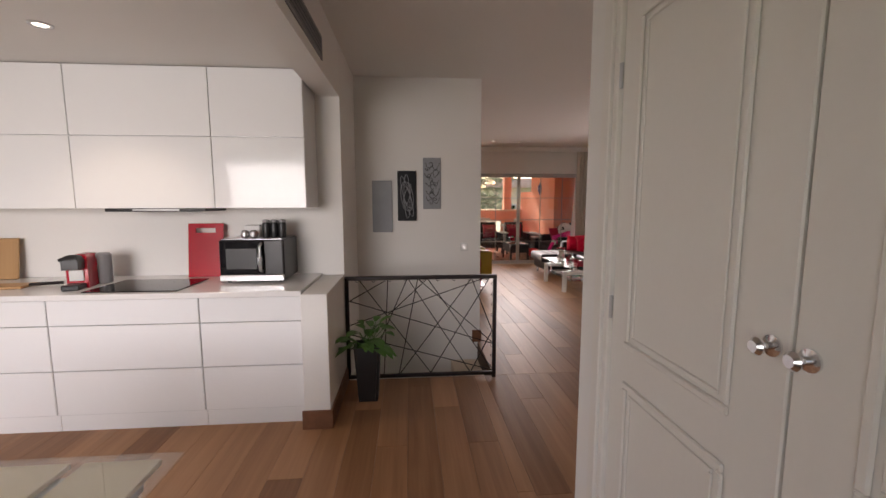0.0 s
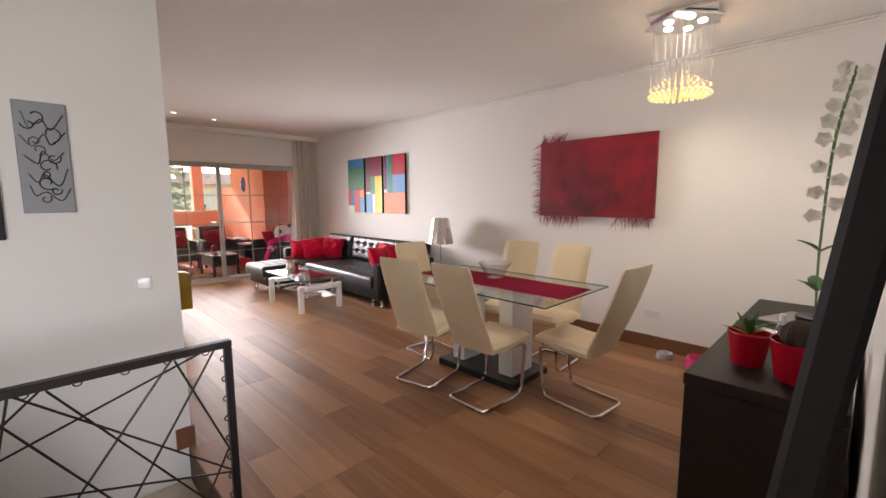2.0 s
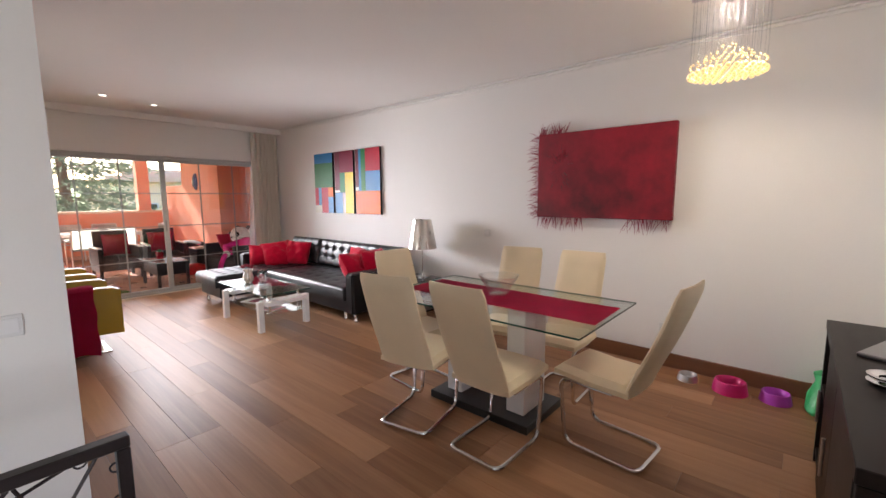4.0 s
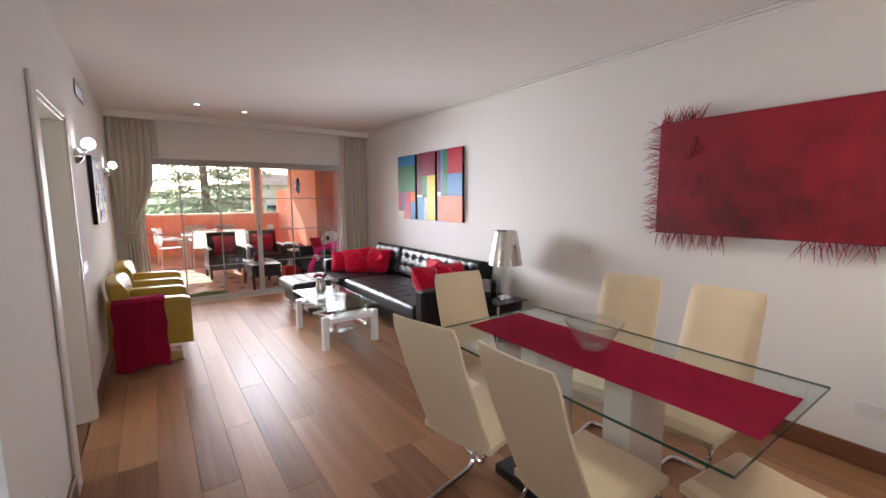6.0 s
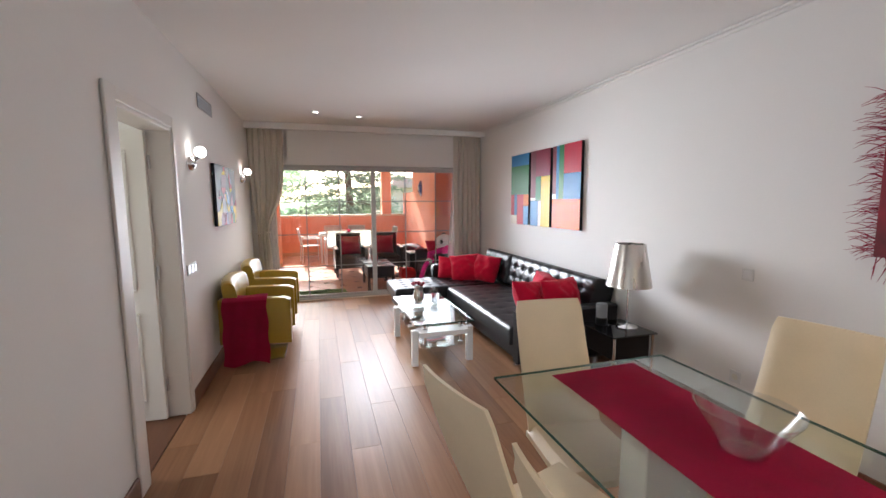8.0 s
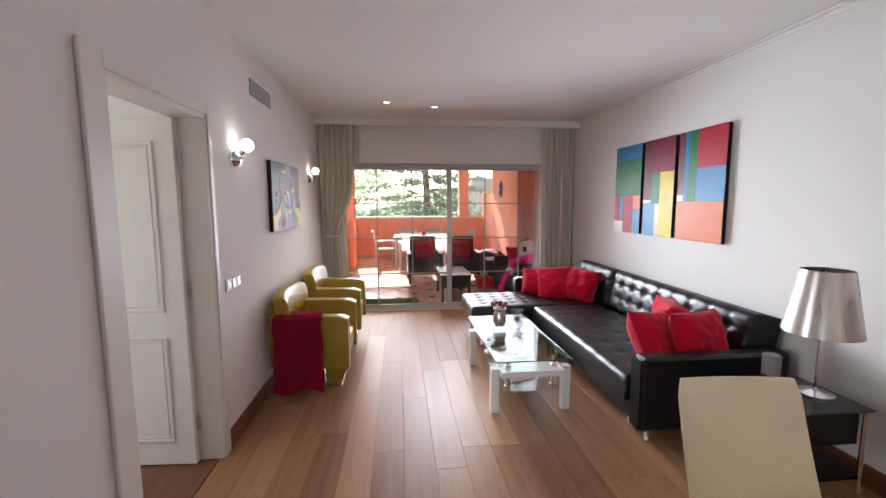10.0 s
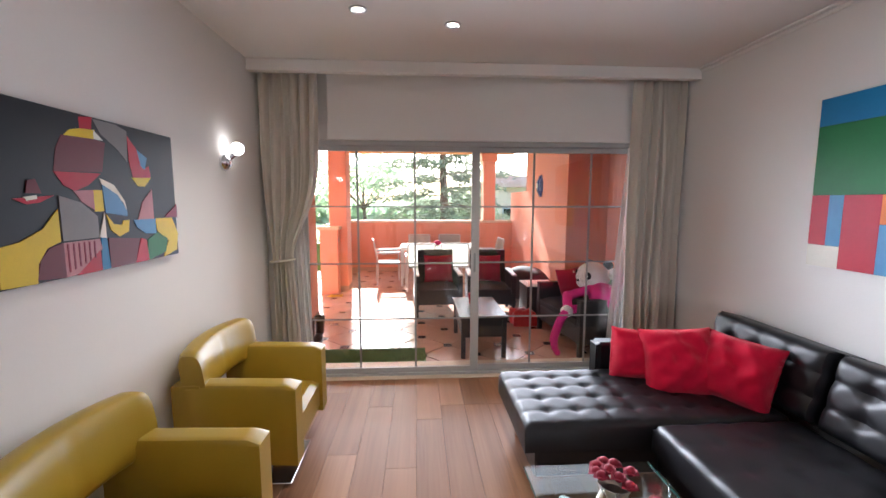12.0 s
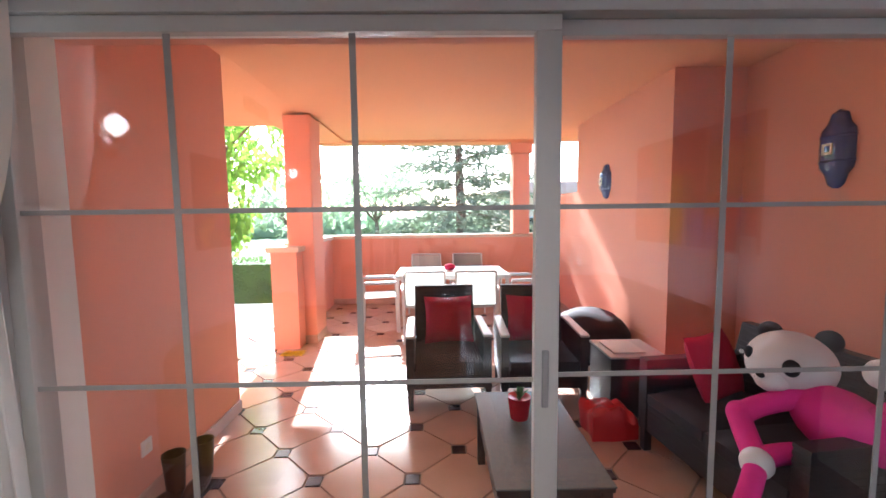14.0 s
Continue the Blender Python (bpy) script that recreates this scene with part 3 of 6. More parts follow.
def ceiling_spot(x, y, z, watts):
    t = thing("ceiling_spot", "small round recessed ceiling spotlight with steel rim", "ceiling light", "recessed spotlights")
    bm = bmesh.new()
    lathe(bm, [(0.052, 0), (0.052, -0.004), (0.044, -0.008), (0.036, -0.006), (0.034, 0)], 20, (x, y, z), caps=False)
    part("rim", bm, STEEL, t)
    bm = bmesh.new()
    lathe(bm, [(0.033, -0.001), (0.03, -0.003)], 16, (x, y, z))
    part("lamp", bm, LED, t)
    if watts:
        spot_lamp("spot_beam", x, y, z - 0.02, watts, (1.0, 0.88, 0.72))


for x, y, z, w in ((-1.72, 2.48, 2.34, 5), (1.78, 8.45, CEIL_Z, 8), (2.33, 8.62, CEIL_Z, 8)):
    ceiling_spot(x, y, z, w)


def wall_vent(name, label, m, w, h, slats):
    t = thing(name, label, "vent", at=m)
    part("frame", boxes((-w / 2, w / 2, 0, 0.006, 0, 0.018), (-w / 2, w / 2, 0, 0.006, h - 0.018, h), (-w / 2, -w / 2 + 0.018, 0, 0.006, 0.018, h - 0.018), (w / 2 - 0.018, w / 2, 0, 0.006, 0.018, h - 0.018)), GREY_PLASTIC, t)
    part("backing", boxes((-w / 2 + 0.018, w / 2 - 0.018, -0.001, 0.001, 0.018, h - 0.018)), BLACK, t)
    for k in range(slats):
        z = 0.018 + (h - 0.036) * (k + 0.5) / slats
        bm = bmesh.new()
        bx(bm, -w / 2 + 0.018, w / 2 - 0.018, -0.001, 0.006, -0.006, 0.0, m=pose(0, 0, z, 35))
        part("slat", bm, GREY_PLASTIC, t)


wall_vent("air_grille", "grey slatted air grille high on the white wall", pose(XL + 0.001, 7.19, 2.335, 0, 0, -90), 0.49, 0.12, 5)
wall_vent("air_grille", "brown slatted air grille on the kitchen beam", pose(-0.419, 2.45, 2.31, 0, 0, -90), 0.75, 0.14, 4)

# ---- built-in closet and hall ----


def panel_door(t, w, h, thick, panels, m):
    """A leaf of w x h in the plane y = 0, with raised mouldings on both faces."""
    bm = bmesh.new()
    bx(bm, 0, w, -thick / 2, thick / 2, 0, h, bevel=0.003, m=m)
    leaf = part("leaf", bm, DOOR_WHITE, t)
    for x0, x1, z0, z1 in panels:
        bm = bmesh.new()
        for s in (1, -1):
            for inset, width, rise in ((0.0, 0.020, 0.009), (0.030, 0.010, 0.005)):
                a0, a1, c0, c1 = x0 + inset, x1 - inset, z0 + inset, z1 - inset
                ya, yb = sorted((s * thick / 2, s * (thick / 2 + rise)))
                for r in ((a0, a1, c0, c0 + width), (a0, a1, c1 - width, c1), (a0, a0 + width, c0 + width, c1 - width), (a1 - width, a1, c0 + width, c1 - width)):
                    bx(bm, r[0], r[1], ya, yb, r[2], r[3], bevel=rise * 0.45, m=m)
        part("moulding", bm, DOOR_WHITE, leaf)
    return leaf


t = thing("door_closet", "pair of white panelled closet doors with chrome knobs", "door", kind="structure")
for y0, sign in ((1.345, -1), (0.165, 1)):
    m = Matrix.Translation((0.735, y0, 0.012)) @ pose(0, 0, 0, 0, 0, -90 if sign < 0 else 90)
    leaf = panel_door(t, 0.587, 2.07, 0.03, ((0.085, 0.475, 0.13, 0.93), (0.085, 0.475, 1.03, 1.95)), m)
    for hz in (0.25, 1.14, 1.82):
        bm = bmesh.new()
        lathe(bm, [(0.006, -0.035), (0.006, 0.035)], 8, (0.714, y0 - sign * 0.002, hz))
        part("hinge", bm, STEEL, leaf)
    bm = bmesh.new()
    ky = y0 + sign * (0.587 - 0.031)
    vs = lathe(bm, [(0.019, 0.0), (0.019, 0.004), (0.007, 0.006), (0.007, 0.02), (0.013, 0.024), (0.016, 0.032), (0.010, 0.039)], 16)
    for v in vs:
        v.co = pose(0.719, ky, 1.215, 0, -90, 0) @ v.co
    part("knob", bm, CHROME, leaf)
structure("closet_frame", boxes((0.705, 0.76, 1.347, 1.375, 0, 2.12), (0.705, 0.76, 0.135, 0.163, 0, 2.12), (0.705, 0.76, 0.163, 1.347, 2.085, 2.12), (0.695, 0.719, 1.377, 1.425, 0, 2.165), (0.695, 0.719, 0.085, 0.133, 0, 2.165), (0.695, 0.719, 0.134, 1.376, 2.122, 2.165), bevel=0.003), DOOR_WHITE, "white painted frame of the closet doors", "trim")

t = thing("railing", "black iron stair railing with crossing wire bars", "railing")
RX0, RX1, RY, RZ0, RZ1 = -0.415, 0.805, 3.43, 0.025, 0.868
for nm, r in (("top_rail", (RX0, RX1, RY - 0.018, RY + 0.018, RZ1 - 0.03, RZ1)), ("bottom_rail", (RX0, RX1, RY - 0.015, RY + 0.015, RZ0, RZ0 + 0.026)), ("post", (RX0, RX0 + 0.028, RY - 0.016, RY + 0.016, RZ0 + 0.027, RZ1 - 0.031)), ("post", (RX1 - 0.028, RX1, RY - 0.016, RY + 0.016, 0.0, RZ1 - 0.031))):
    part(nm, boxes(r, bevel=0.003), IRON, t)
ax0, ax1, az0, az1 = RX0 + 0.03, RX1 - 0.03, RZ0 + 0.03, RZ1 - 0.034
top = lambda u: (ax0 + (ax1 - ax0) * u, RY, az1)
bot = lambda u: (ax0 + (ax1 - ax0) * u, RY, az0)
lef = lambda v: (ax0, RY, az0 + (az1 - az0) * v)
rig = lambda v: (ax1, RY, az0 + (az1 - az0) * v)
bars = [(top(0.075), bot(0.56)), (lef(0.79), rig(0.30)), (lef(0.53), top(0.93)), (lef(0.79), top(0.25)), (top(0.265), bot(0.23)), (top(0.395), bot(0.10)), (top(0.41), bot(0.84)), (top(0.47), bot(0.335)),
        (top(0.48), rig(0.31)), (top(0.545), rig(0.02)), (top(0.53), lef(0.27)), (top(0.845), bot(0.345)), (top(0.85), rig(0.43)), (top(0.97), bot(0.56)), (rig(0.44), bot(0.85)), (lef(0.44), rig(0.01))]
for k, (a, b) in enumerate(bars):
    bm = bmesh.new()
    off = Vector((0, 0.008 * ((k % 3) - 1), 0))
    tube(bm, [Vector(a) + off, Vector(b) + off], 0.0042, 6)
    part("wire_bar", bm, IRON, t)
for k in range(9):
    for p, q in (((ax0 + (ax1 - ax0) * (k + 0.5) / 9, az1), (1, 0)), ((ax1, az0 + (az1 - az0) * (k + 0.5) / 9), (0, 1))):
        bm = bmesh.new()
        x, z = p
        c = [(x + 0.012 * math.cos(a) if q[0] else x - 0.012 * math.sin(a), RY, z - 0.012 * math.sin(a) if q[0] else z + 0.012 * math.cos(a)) for a in (math.pi * i / 6 for i in range(7))]
        tube(bm, c, 0.0025, 5)
        part("eyelet", bm, IRON, t)


def leaf_blade(bm, base, d, up, length, width, droop=0.3, n=5):
    d, side = Vector(d).normalized(), None
    side = d.cross(Vector(up)).normalized()
    if side.length < 0.5:
        side = d.orthogonal()
    up = side.cross(d)
    rows = []
    for i in range(n + 1):
        t = i / n
        c = Vector(base) + d * length * t - Vector((0, 0, 1)) * droop * length * t * t
        w = width * math.sin(math.pi * min(0.98, 0.08 + t * 0.92)) ** 0.8 * 0.5
        rows.append((bm.verts.new(c - side * w + up * w * 0.25), bm.verts.new(c), bm.verts.new(c + side * w + up * w * 0.25)))
    for a, b in zip(rows, rows[1:]):
        bm.faces.new((a[0], a[1], b[1], b[0]))
        bm.faces.new((a[1], a[2], b[2], b[1]))


t = thing("potted_plant", "leafy green plant in a tall black pot by the railing", "plant", at=pose(-0.215, 3.14, 0))
bm = bmesh.new()
lathe(bm, [(0.095, 0.0), (0.10, 0.01), (0.135, 0.40), (0.137, 0.415), (0.124, 0.415), (0.12, 0.37)], 4, (0, 0, 0), caps=False)
bmesh.ops.rotate(bm, verts=bm.verts, matrix=Matrix.Rotation(radians(45), 3, "Z"))
bmesh.ops.bevel(bm, geom=[e for e in bm.edges if abs(e.verts[0].co.z - e.verts[1].co.z) > 0.2], offset=0.02, segments=2, affect="EDGES")
part("pot", bm, BLACK, t)
part("soil", boxes((-0.08, 0.08, -0.08, 0.08, 0.32, 0.37)), SOIL, t)
rnd = random.Random(4)
for k in range(34):
    a, el = rnd.uniform(0, 6.28), rnd.uniform(0.15, 1.2)
    stem = Vector((math.cos(a) * math.cos(el), math.sin(a) * math.cos(el), math.sin(el)))
    ln = rnd.uniform(0.06, 0.22)
    base = Vector((0, 0, 0.38)) + Vector((rnd.uniform(-.05, .05), rnd.uniform(-.05, .05), 0))
    tip = base + stem * ln
    bm = bmesh.new()
    tube(bm, [base, (base + tip) / 2 + Vector((0, 0, 0.01)), tip], 0.0025, 5)
    leaf_blade(bm, tip, (stem.x, stem.y, stem.z * 0.4 - 0.1), (0, 0, 1), rnd.uniform(0.09, 0.15), rnd.uniform(0.05, 0.085), 0.35)
    part("leaf", bm, LEAF, t)

# panels on the stair wall
YP = 4.31
t = thing("wall_panel", "plain silver-grey metal wall panel", "wall art", "three panels on the stair wall")
part("sheet", boxes((-0.262, -0.066, YP - 0.022, YP - 0.002, 1.156, 1.664), bevel=0.003), PAINTS["lead"], t)
t = thing("wall_panel", "black wall panel with pale curling lines", "wall art", "three panels on the stair wall")
part("sheet", boxes((-0.012, 0.173, YP - 0.024, YP - 0.002, 1.268, 1.758), bevel=0.003), PAINTS["black"], t)
rnd = random.Random(8)
for k in range(5):
    cx, cz, r0, r1, ph = 0.08, 1.51, rnd.uniform(0.03, 0.08), rnd.uniform(0.08, 0.22), rnd.uniform(0, 6.28)
    tilt = rnd.uniform(-0.6, 0.6)
    pts = [(max(-0.008, min(0.169, cx + r0 * math.cos(a + ph) + tilt * 0.1 * math.sin(a))), YP - 0.026, max(1.275, min(1.75, cz + r1 * math.sin(a)))) for a in (6.28 * i / 30 for i in range(30))]
    bm = bmesh.new()
    tube(bm, pts, 0.0028, 5, closed=True)
    part("inlay_line", bm, PAINTS["lead"], t)
t = thing("wall_panel", "silver wall panel with a dark scribbled pattern", "wall art", "three panels on the stair wall")
part("sheet", boxes((0.239, 0.417, YP - 0.022, YP - 0.002, 1.385, 1.886), bevel=0.003), PAINTS["lead"], t)
for k in range(11):
    cx, cz, rad, ph = rnd.uniform(0.285, 0.37), 1.43 + 0.41 * (k + 0.5) / 11, rnd.uniform(0.018, 0.042), rnd.uniform(0, 6.28)
    turn = rnd.choice((1, -1)) * rnd.uniform(4.0, 7.5)
    pts = [(max(0.25, min(0.406, cx + rad * (0.35 + 0.65 * i / 20) * math.cos(ph + turn * i / 20))), YP - 0.024, max(1.395, min(1.876, cz + rad * (0.35 + 0.65 * i / 20) * math.sin(ph + turn * i / 20)))) for i in range(21)]
    bm = bmesh.new()
    tube(bm, pts, 0.0028, 5)
    part("scribble", bm, BLACK, t)
for k in range(5):
    z = 1.43 + 0.41 * (k + 0.5) / 5
    bm = bmesh.new()
    tube(bm, spline([(0.26 + 0.14 * j / 4 + rnd.uniform(-0.01, 0.01), YP - 0.024, z + 0.025 * (-1) ** j + rnd.uniform(-0.02, 0.02)) for j in range(5)], 6), 0.0028, 5)
    part("scribble", bm, BLACK, t)


def switch_plate(m, n, label, sockets=False):
    t = thing("socket" if sockets else "light_switch", label, "socket" if sockets else "switch", at=m)
    w = 0.078 * n
    part("plate", boxes((-w / 2, w / 2, 0, 0.009, -0.04, 0.04), bevel=0.003), WHITE_CLOTH, t)
    for k in range(n):
        x = -w / 2 + 0.078 * (k + 0.5)
        if sockets:
            bm = bmesh.new()
            for v in lathe(bm, [(0.021, 0), (0.019, 0.0015)], 18):
                v.co = Matrix.Translation((x, 0.0095, 0)) @ pose(0, 0, 0, -90) @ v.co
            part("socket_well", bm, PAINTS["white"], t)
        else:
            part("rocker", boxes((x - 0.027, x + 0.027, 0.0092, 0.012, -0.027, 0.027), bevel=0.002), WHITE_GLOSS, t)


WEST, EAST = -90, 90
switch_plate(pose(XL + 0.001, 6.435, 1.03, 0, 0, WEST), 3, "white triple light switch beside the doorway")
switch_plate(pose(0.655, YP - 0.001, 1.0, 0, 0, 180), 1, "white light switch on the stair wall")
switch_plate(pose(XR - 0.001, 2.97, 0.335, 0, 0, EAST), 2, "white double wall socket above the skirting", True)
switch_plate(pose(XR - 0.001, 4.87, 0.35, 0, 0, EAST), 1, "white wall socket above the skirting", True)
switch_plate(pose(XR - 0.001, 4.84, 1.05, 0, 0, EAST), 1, "white switch plate on the long wall")
switch_plate(pose(XL + 0.001, 4.7, 0.3, 0, 0, WEST), 1, "white wall socket by the floor", True)

# doorway in the west wall, its leaf standing open
structure("door_frame", boxes((0.655, 0.83, 5.36, 5.385, 0, 2.035), (0.655, 0.83, 6.155, 6.18, 0, 2.035), (0.655, 0.83, 5.385, 6.155, 2.01, 2.035), (0.822, 0.838, 5.245, 5.36, 0, 2.105), (0.822, 0.838, 6.18, 6.232, 0, 2.105), (0.822, 0.838, 5.36, 6.18, 2.035, 2.105), bevel=0.004), DOOR_WHITE, "white painted door frame", "trim")
t = thing("door_1", "white panelled door standing open into the next room", "door", kind="structure")
leaf = panel_door(t, 0.76, 1.995, 0.036, ((0.11, 0.65, 0.14, 0.78), (0.11, 0.65, 0.92, 1.87)), Matrix.Translation((0.69, 6.12, 0.008)) @ pose(0, 0, 0, 0, 0, 176))
for hz in (0.25, 1.05, 1.8):
    bm = bmesh.new()
    lathe(bm, [(0.009, -0.045), (0.009, 0.045)], 10, (0.70, 6.135, hz))
    part("hinge", bm, STEEL, leaf)
# the window opening in these walls is assumed, made for the added lamp
structure("next_room", boxes((-1.7, -1.6, 4.46, 5.1, -0.1, CEIL_Z), (-1.7, -1.6, 6.1, 7.5, -0.1, CEIL_Z), (-1.7, -1.6, 5.1, 6.1, -0.1, 0.85), (-1.7, -1.6, 5.1, 6.1, 1.95, CEIL_Z), (-1.6, 0.67, 7.4, 7.5, -0.1, CEIL_Z)), PLASTER, "plain white walls of the room behind the door", "wall")
structure("next_room_floor", boxes((-1.6, 0.79, 4.47, 7.4, -0.012, -0.003)), SKIRT, "wooden floor of the room behind the door", "floor")

# ---- dining area ----


def dining_chair():
    t = thing("dining_chair", "cream leather high-backed cantilever dining chair on chrome tubes", "chair", "chairs round the dining table")
    bm = bmesh.new()
    soft_box(bm, -0.195, 0.195, -0.21, 0.22, 0.405, 0.462, r=0.03, n=14, puff=0.012)
    for v in bm.verts:
        v.co.z += 0.018 * (v.co.y / 0.22) if v.co.y > 0.05 else 0
    part("seat", bm, CREAM, t)
    bm = bmesh.new()

    def back(side):
        def f(u, v):
            z = 0.40 + 0.615 * v
            y = -0.185 - 0.235 * v ** 1.25 - 0.03 * math.sin(math.pi * v)
            w = 0.188 - 0.008 * v
            k = max(0.0, (v - 0.94) / 0.06)
            w *= math.sqrt(max(0.0, 1 - (0.35 * k) ** 2)) if k else 1
            a = 2 * u - 1
            edge = (1 - abs(a) ** 8) * (1 - max(0, (v - 0.9) / 0.1) ** 4)
            return Vector((a * w, y - 0.012 * (1 - a * a) + side * (0.006 + 0.019 * max(0, edge)), z))
        return f
    a, b = surf(bm, 13, 14, back(1)), surf(bm, 13, 14, back(-1))
    n = 13
    ring = lambda vs: [vs[i] for i in range(n)] + [vs[j * n + n - 1] for j in range(1, 14)] + [vs[13 * n + i] for i in range(n - 2, -1, -1)] + [vs[j * n] for j in range(12, 0, -1)]
    p, q = ring(a), ring(b)
    for i in range(len(p)):
        bm.faces.new((p[i], p[(i + 1) % len(p)], q[(i + 1) % len(p)], q[i]))
    part("backrest", bm, CREAM, t)
    for s in (1, -1):
        bm = bmesh.new()
        tube(bm, arc([(s * 0.172, -0.12, 0.392), (s * 0.172, 0.19, 0.392), (s * 0.172, 0.15, 0.013), (s * 0.172, -0.27, 0.013), (0, -0.27, 0.013)], 0.06, 5), 0.0125, 10)
        part("leg", bm, CHROME, t)
    bm = bmesh.new()
    tube(bm, [(-0.172, -0.08, 0.39), (0.172, -0.08, 0.39)], 0.010, 8)
    part("crossbar", bm, CHROME, t)
    return t


chair = dining_chair()
places = [(2.95, 2.99, -6), (2.57, 3.47, -91), (2.52, 4.05, -77), (3.33, 3.93, 101), (3.365, 3.47, 92), (2.86, 4.345, 174)]
chair.matrix_basis = pose(places[0][0], places[0][1], 0, 0, 0, places[0][2])
for x, y, r in places[1:]:
    copy_thing(chair, pose(x, y, 0, 0, 0, r))

t = thing("dining_table", "glass dining table on white slab legs and a black plinth", "table")
TX0, TX1, TY0, TY1, TZ = 2.48, 3.385, 2.965, 4.485, 0.765
part("glass_top", boxes((TX0, TX1, TY0, TY1, TZ - 0.012, TZ), bevel=0.002), TABLE_GLASS, t, "clear glass top")
bm = boxes((TX0 - 0.001, TX1 + 0.001, TY0 - 0.003, TY0 - 0.001, TZ - 0.011, TZ - 0.001), (TX0 - 0.003, TX0 - 0.001, TY0, TY1, TZ - 0.011, TZ - 0.001), (TX1 + 0.001, TX1 + 0.003, TY0, TY1, TZ - 0.011, TZ - 0.001), (TX0, TX1, TY1 + 0.001, TY1 + 0.003, TZ - 0.011, TZ - 0.001))
part("glass_edge", bm, EDGE_GLASS, t, "dark green polished glass edge")
part("plinth", boxes((2.70, 3.19, 3.36, 4.15, 0.0, 0.055), bevel=0.004), BLACK, t)
for y in (3.44, 3.94):
    part("leg", boxes((2.80, 3.08, y, y + 0.13, 0.056, 0.745), bevel=0.004), WHITE_GLOSS, t)
for x in (2.86, 3.02):
    for y in (3.505, 4.005):
        bm = bmesh.new()
        lathe(bm, [(0.025, 0.745), (0.025, 0.7528)], 14, (x, y, 0))
        part("pad", bm, CHROME, t)
bm = bmesh.new()
surf(bm, 10, 40, lambda u, v: Vector((2.722 + 0.445 * u + 0.004 * math.sin(9 * v + 3 * u), 2.985 + 1.44 * v + 0.01 * (u - 0.5), TZ + 0.0035 + 0.0018 * noise.noise((u * 4, v * 14, 0)))))
bmesh.ops.solidify(bm, geom=bm.faces[:], thickness=0.002)
solo("table_runner", bm, RUBY, "dark red cloth runner along the glass table", "runner")
bm = bmesh.new()
lathe(bm, [(0.0, 0.004), (0.055, 0.004), (0.062, 0.0), (0.066, 0.006), (0.10, 0.07), (0.14, 0.132), (0.142, 0.137), (0.137, 0.136), (0.095, 0.072), (0.06, 0.012), (0.0, 0.010)], 36, (2.985, 3.76, TZ + 0.008), caps=False)
solo("glass_bowl", bm, CLEAR_GLASS, "clear flared glass bowl on the red runner", "bowl")

t = thing("chandelier", "crystal bead chandelier under a chrome ceiling plate", "chandelier")
CX, CY = 3.5, 2.58
bm = bmesh.new()
for k in range(2):
    bx(bm, -0.2, 0.2, -0.2, 0.2, 0, 0.018, bevel=0.003, m=pose(CX, CY, CEIL_Z - 0.022 - 0.022 * k, 0, 0, 10 + 42 * k) @ Matrix.Diagonal((1 - 0.15 * k, 1 - 0.15 * k, 1, 1)))
part("ceiling_plate", bm, CHROME, t)
for k in range(5):
    a = 2 * math.pi * k / 5
    bm = bmesh.new()
    lathe(bm, [(0.03, -0.004), (0.024, -0.008)], 14, (CX + 0.11 * math.cos(a), CY + 0.11 * math.sin(a), CEIL_Z - 0.045))
    part("lamp", bm, LED, t)
d = bpy.data.lights.new("chandelier_light", "POINT")
d.energy, d.color, d.shadow_soft_size = 0.35, (1.0, 0.88, 0.70), 0.08
new("chandelier_light", d).location = (CX, CY, CEIL_Z - 0.16)
spot_lamp("chandelier_beam", CX, CY, CEIL_Z - 0.075, 13, (1.0, 0.88, 0.70), 1.0, 140)
rnd = random.Random(2)
bm = bmesh.new()
ball(bm, (0, 0, 0), 0.0135, 8, 6)
drop_mesh = finish(bm, "crystal_drop", CRYSTAL, 60)
bm = bmesh.new()
ball(bm, (0, 0, 0), 0.006, 6, 4)
bead_mesh = finish(bm, "bead", CRYSTAL, 60)
inner = bmesh.new()
for ring in range(5):
    rad = 0.035 + 0.037 * ring
    count = 5 + 6 * ring
    for k in range(count):
        a = 2 * math.pi * (k + 0.3 * ring) / count
        x, y = CX + rad * math.cos(a), CY + rad * math.sin(a)
        low = 2.135 + 0.004 * rnd.random()
        high = 2.31 - 0.03 * ring
        bm = bmesh.new()
        tube(bm, [(x, y, low), (x, y, CEIL_Z - 0.06)], 0.0005, 4)
        strand = part("strand", bm, PAINTS["lead"], t)
        drop = new("crystal_drop", drop_mesh)
        drop.location = (x, y, low)
        drop.parent = strand
        z = low + 0.05
        while z < high:
            if ring > 2:
                bead = new("bead", bead_mesh)
                bead.location = (x, y, z)
                bead.parent = strand
            else:
                ball(inner, (x, y, z), 0.006, 6, 4)
            z += 0.05
tagged(part("inner_beads", inner, CRYSTAL, t), kind="stuff")

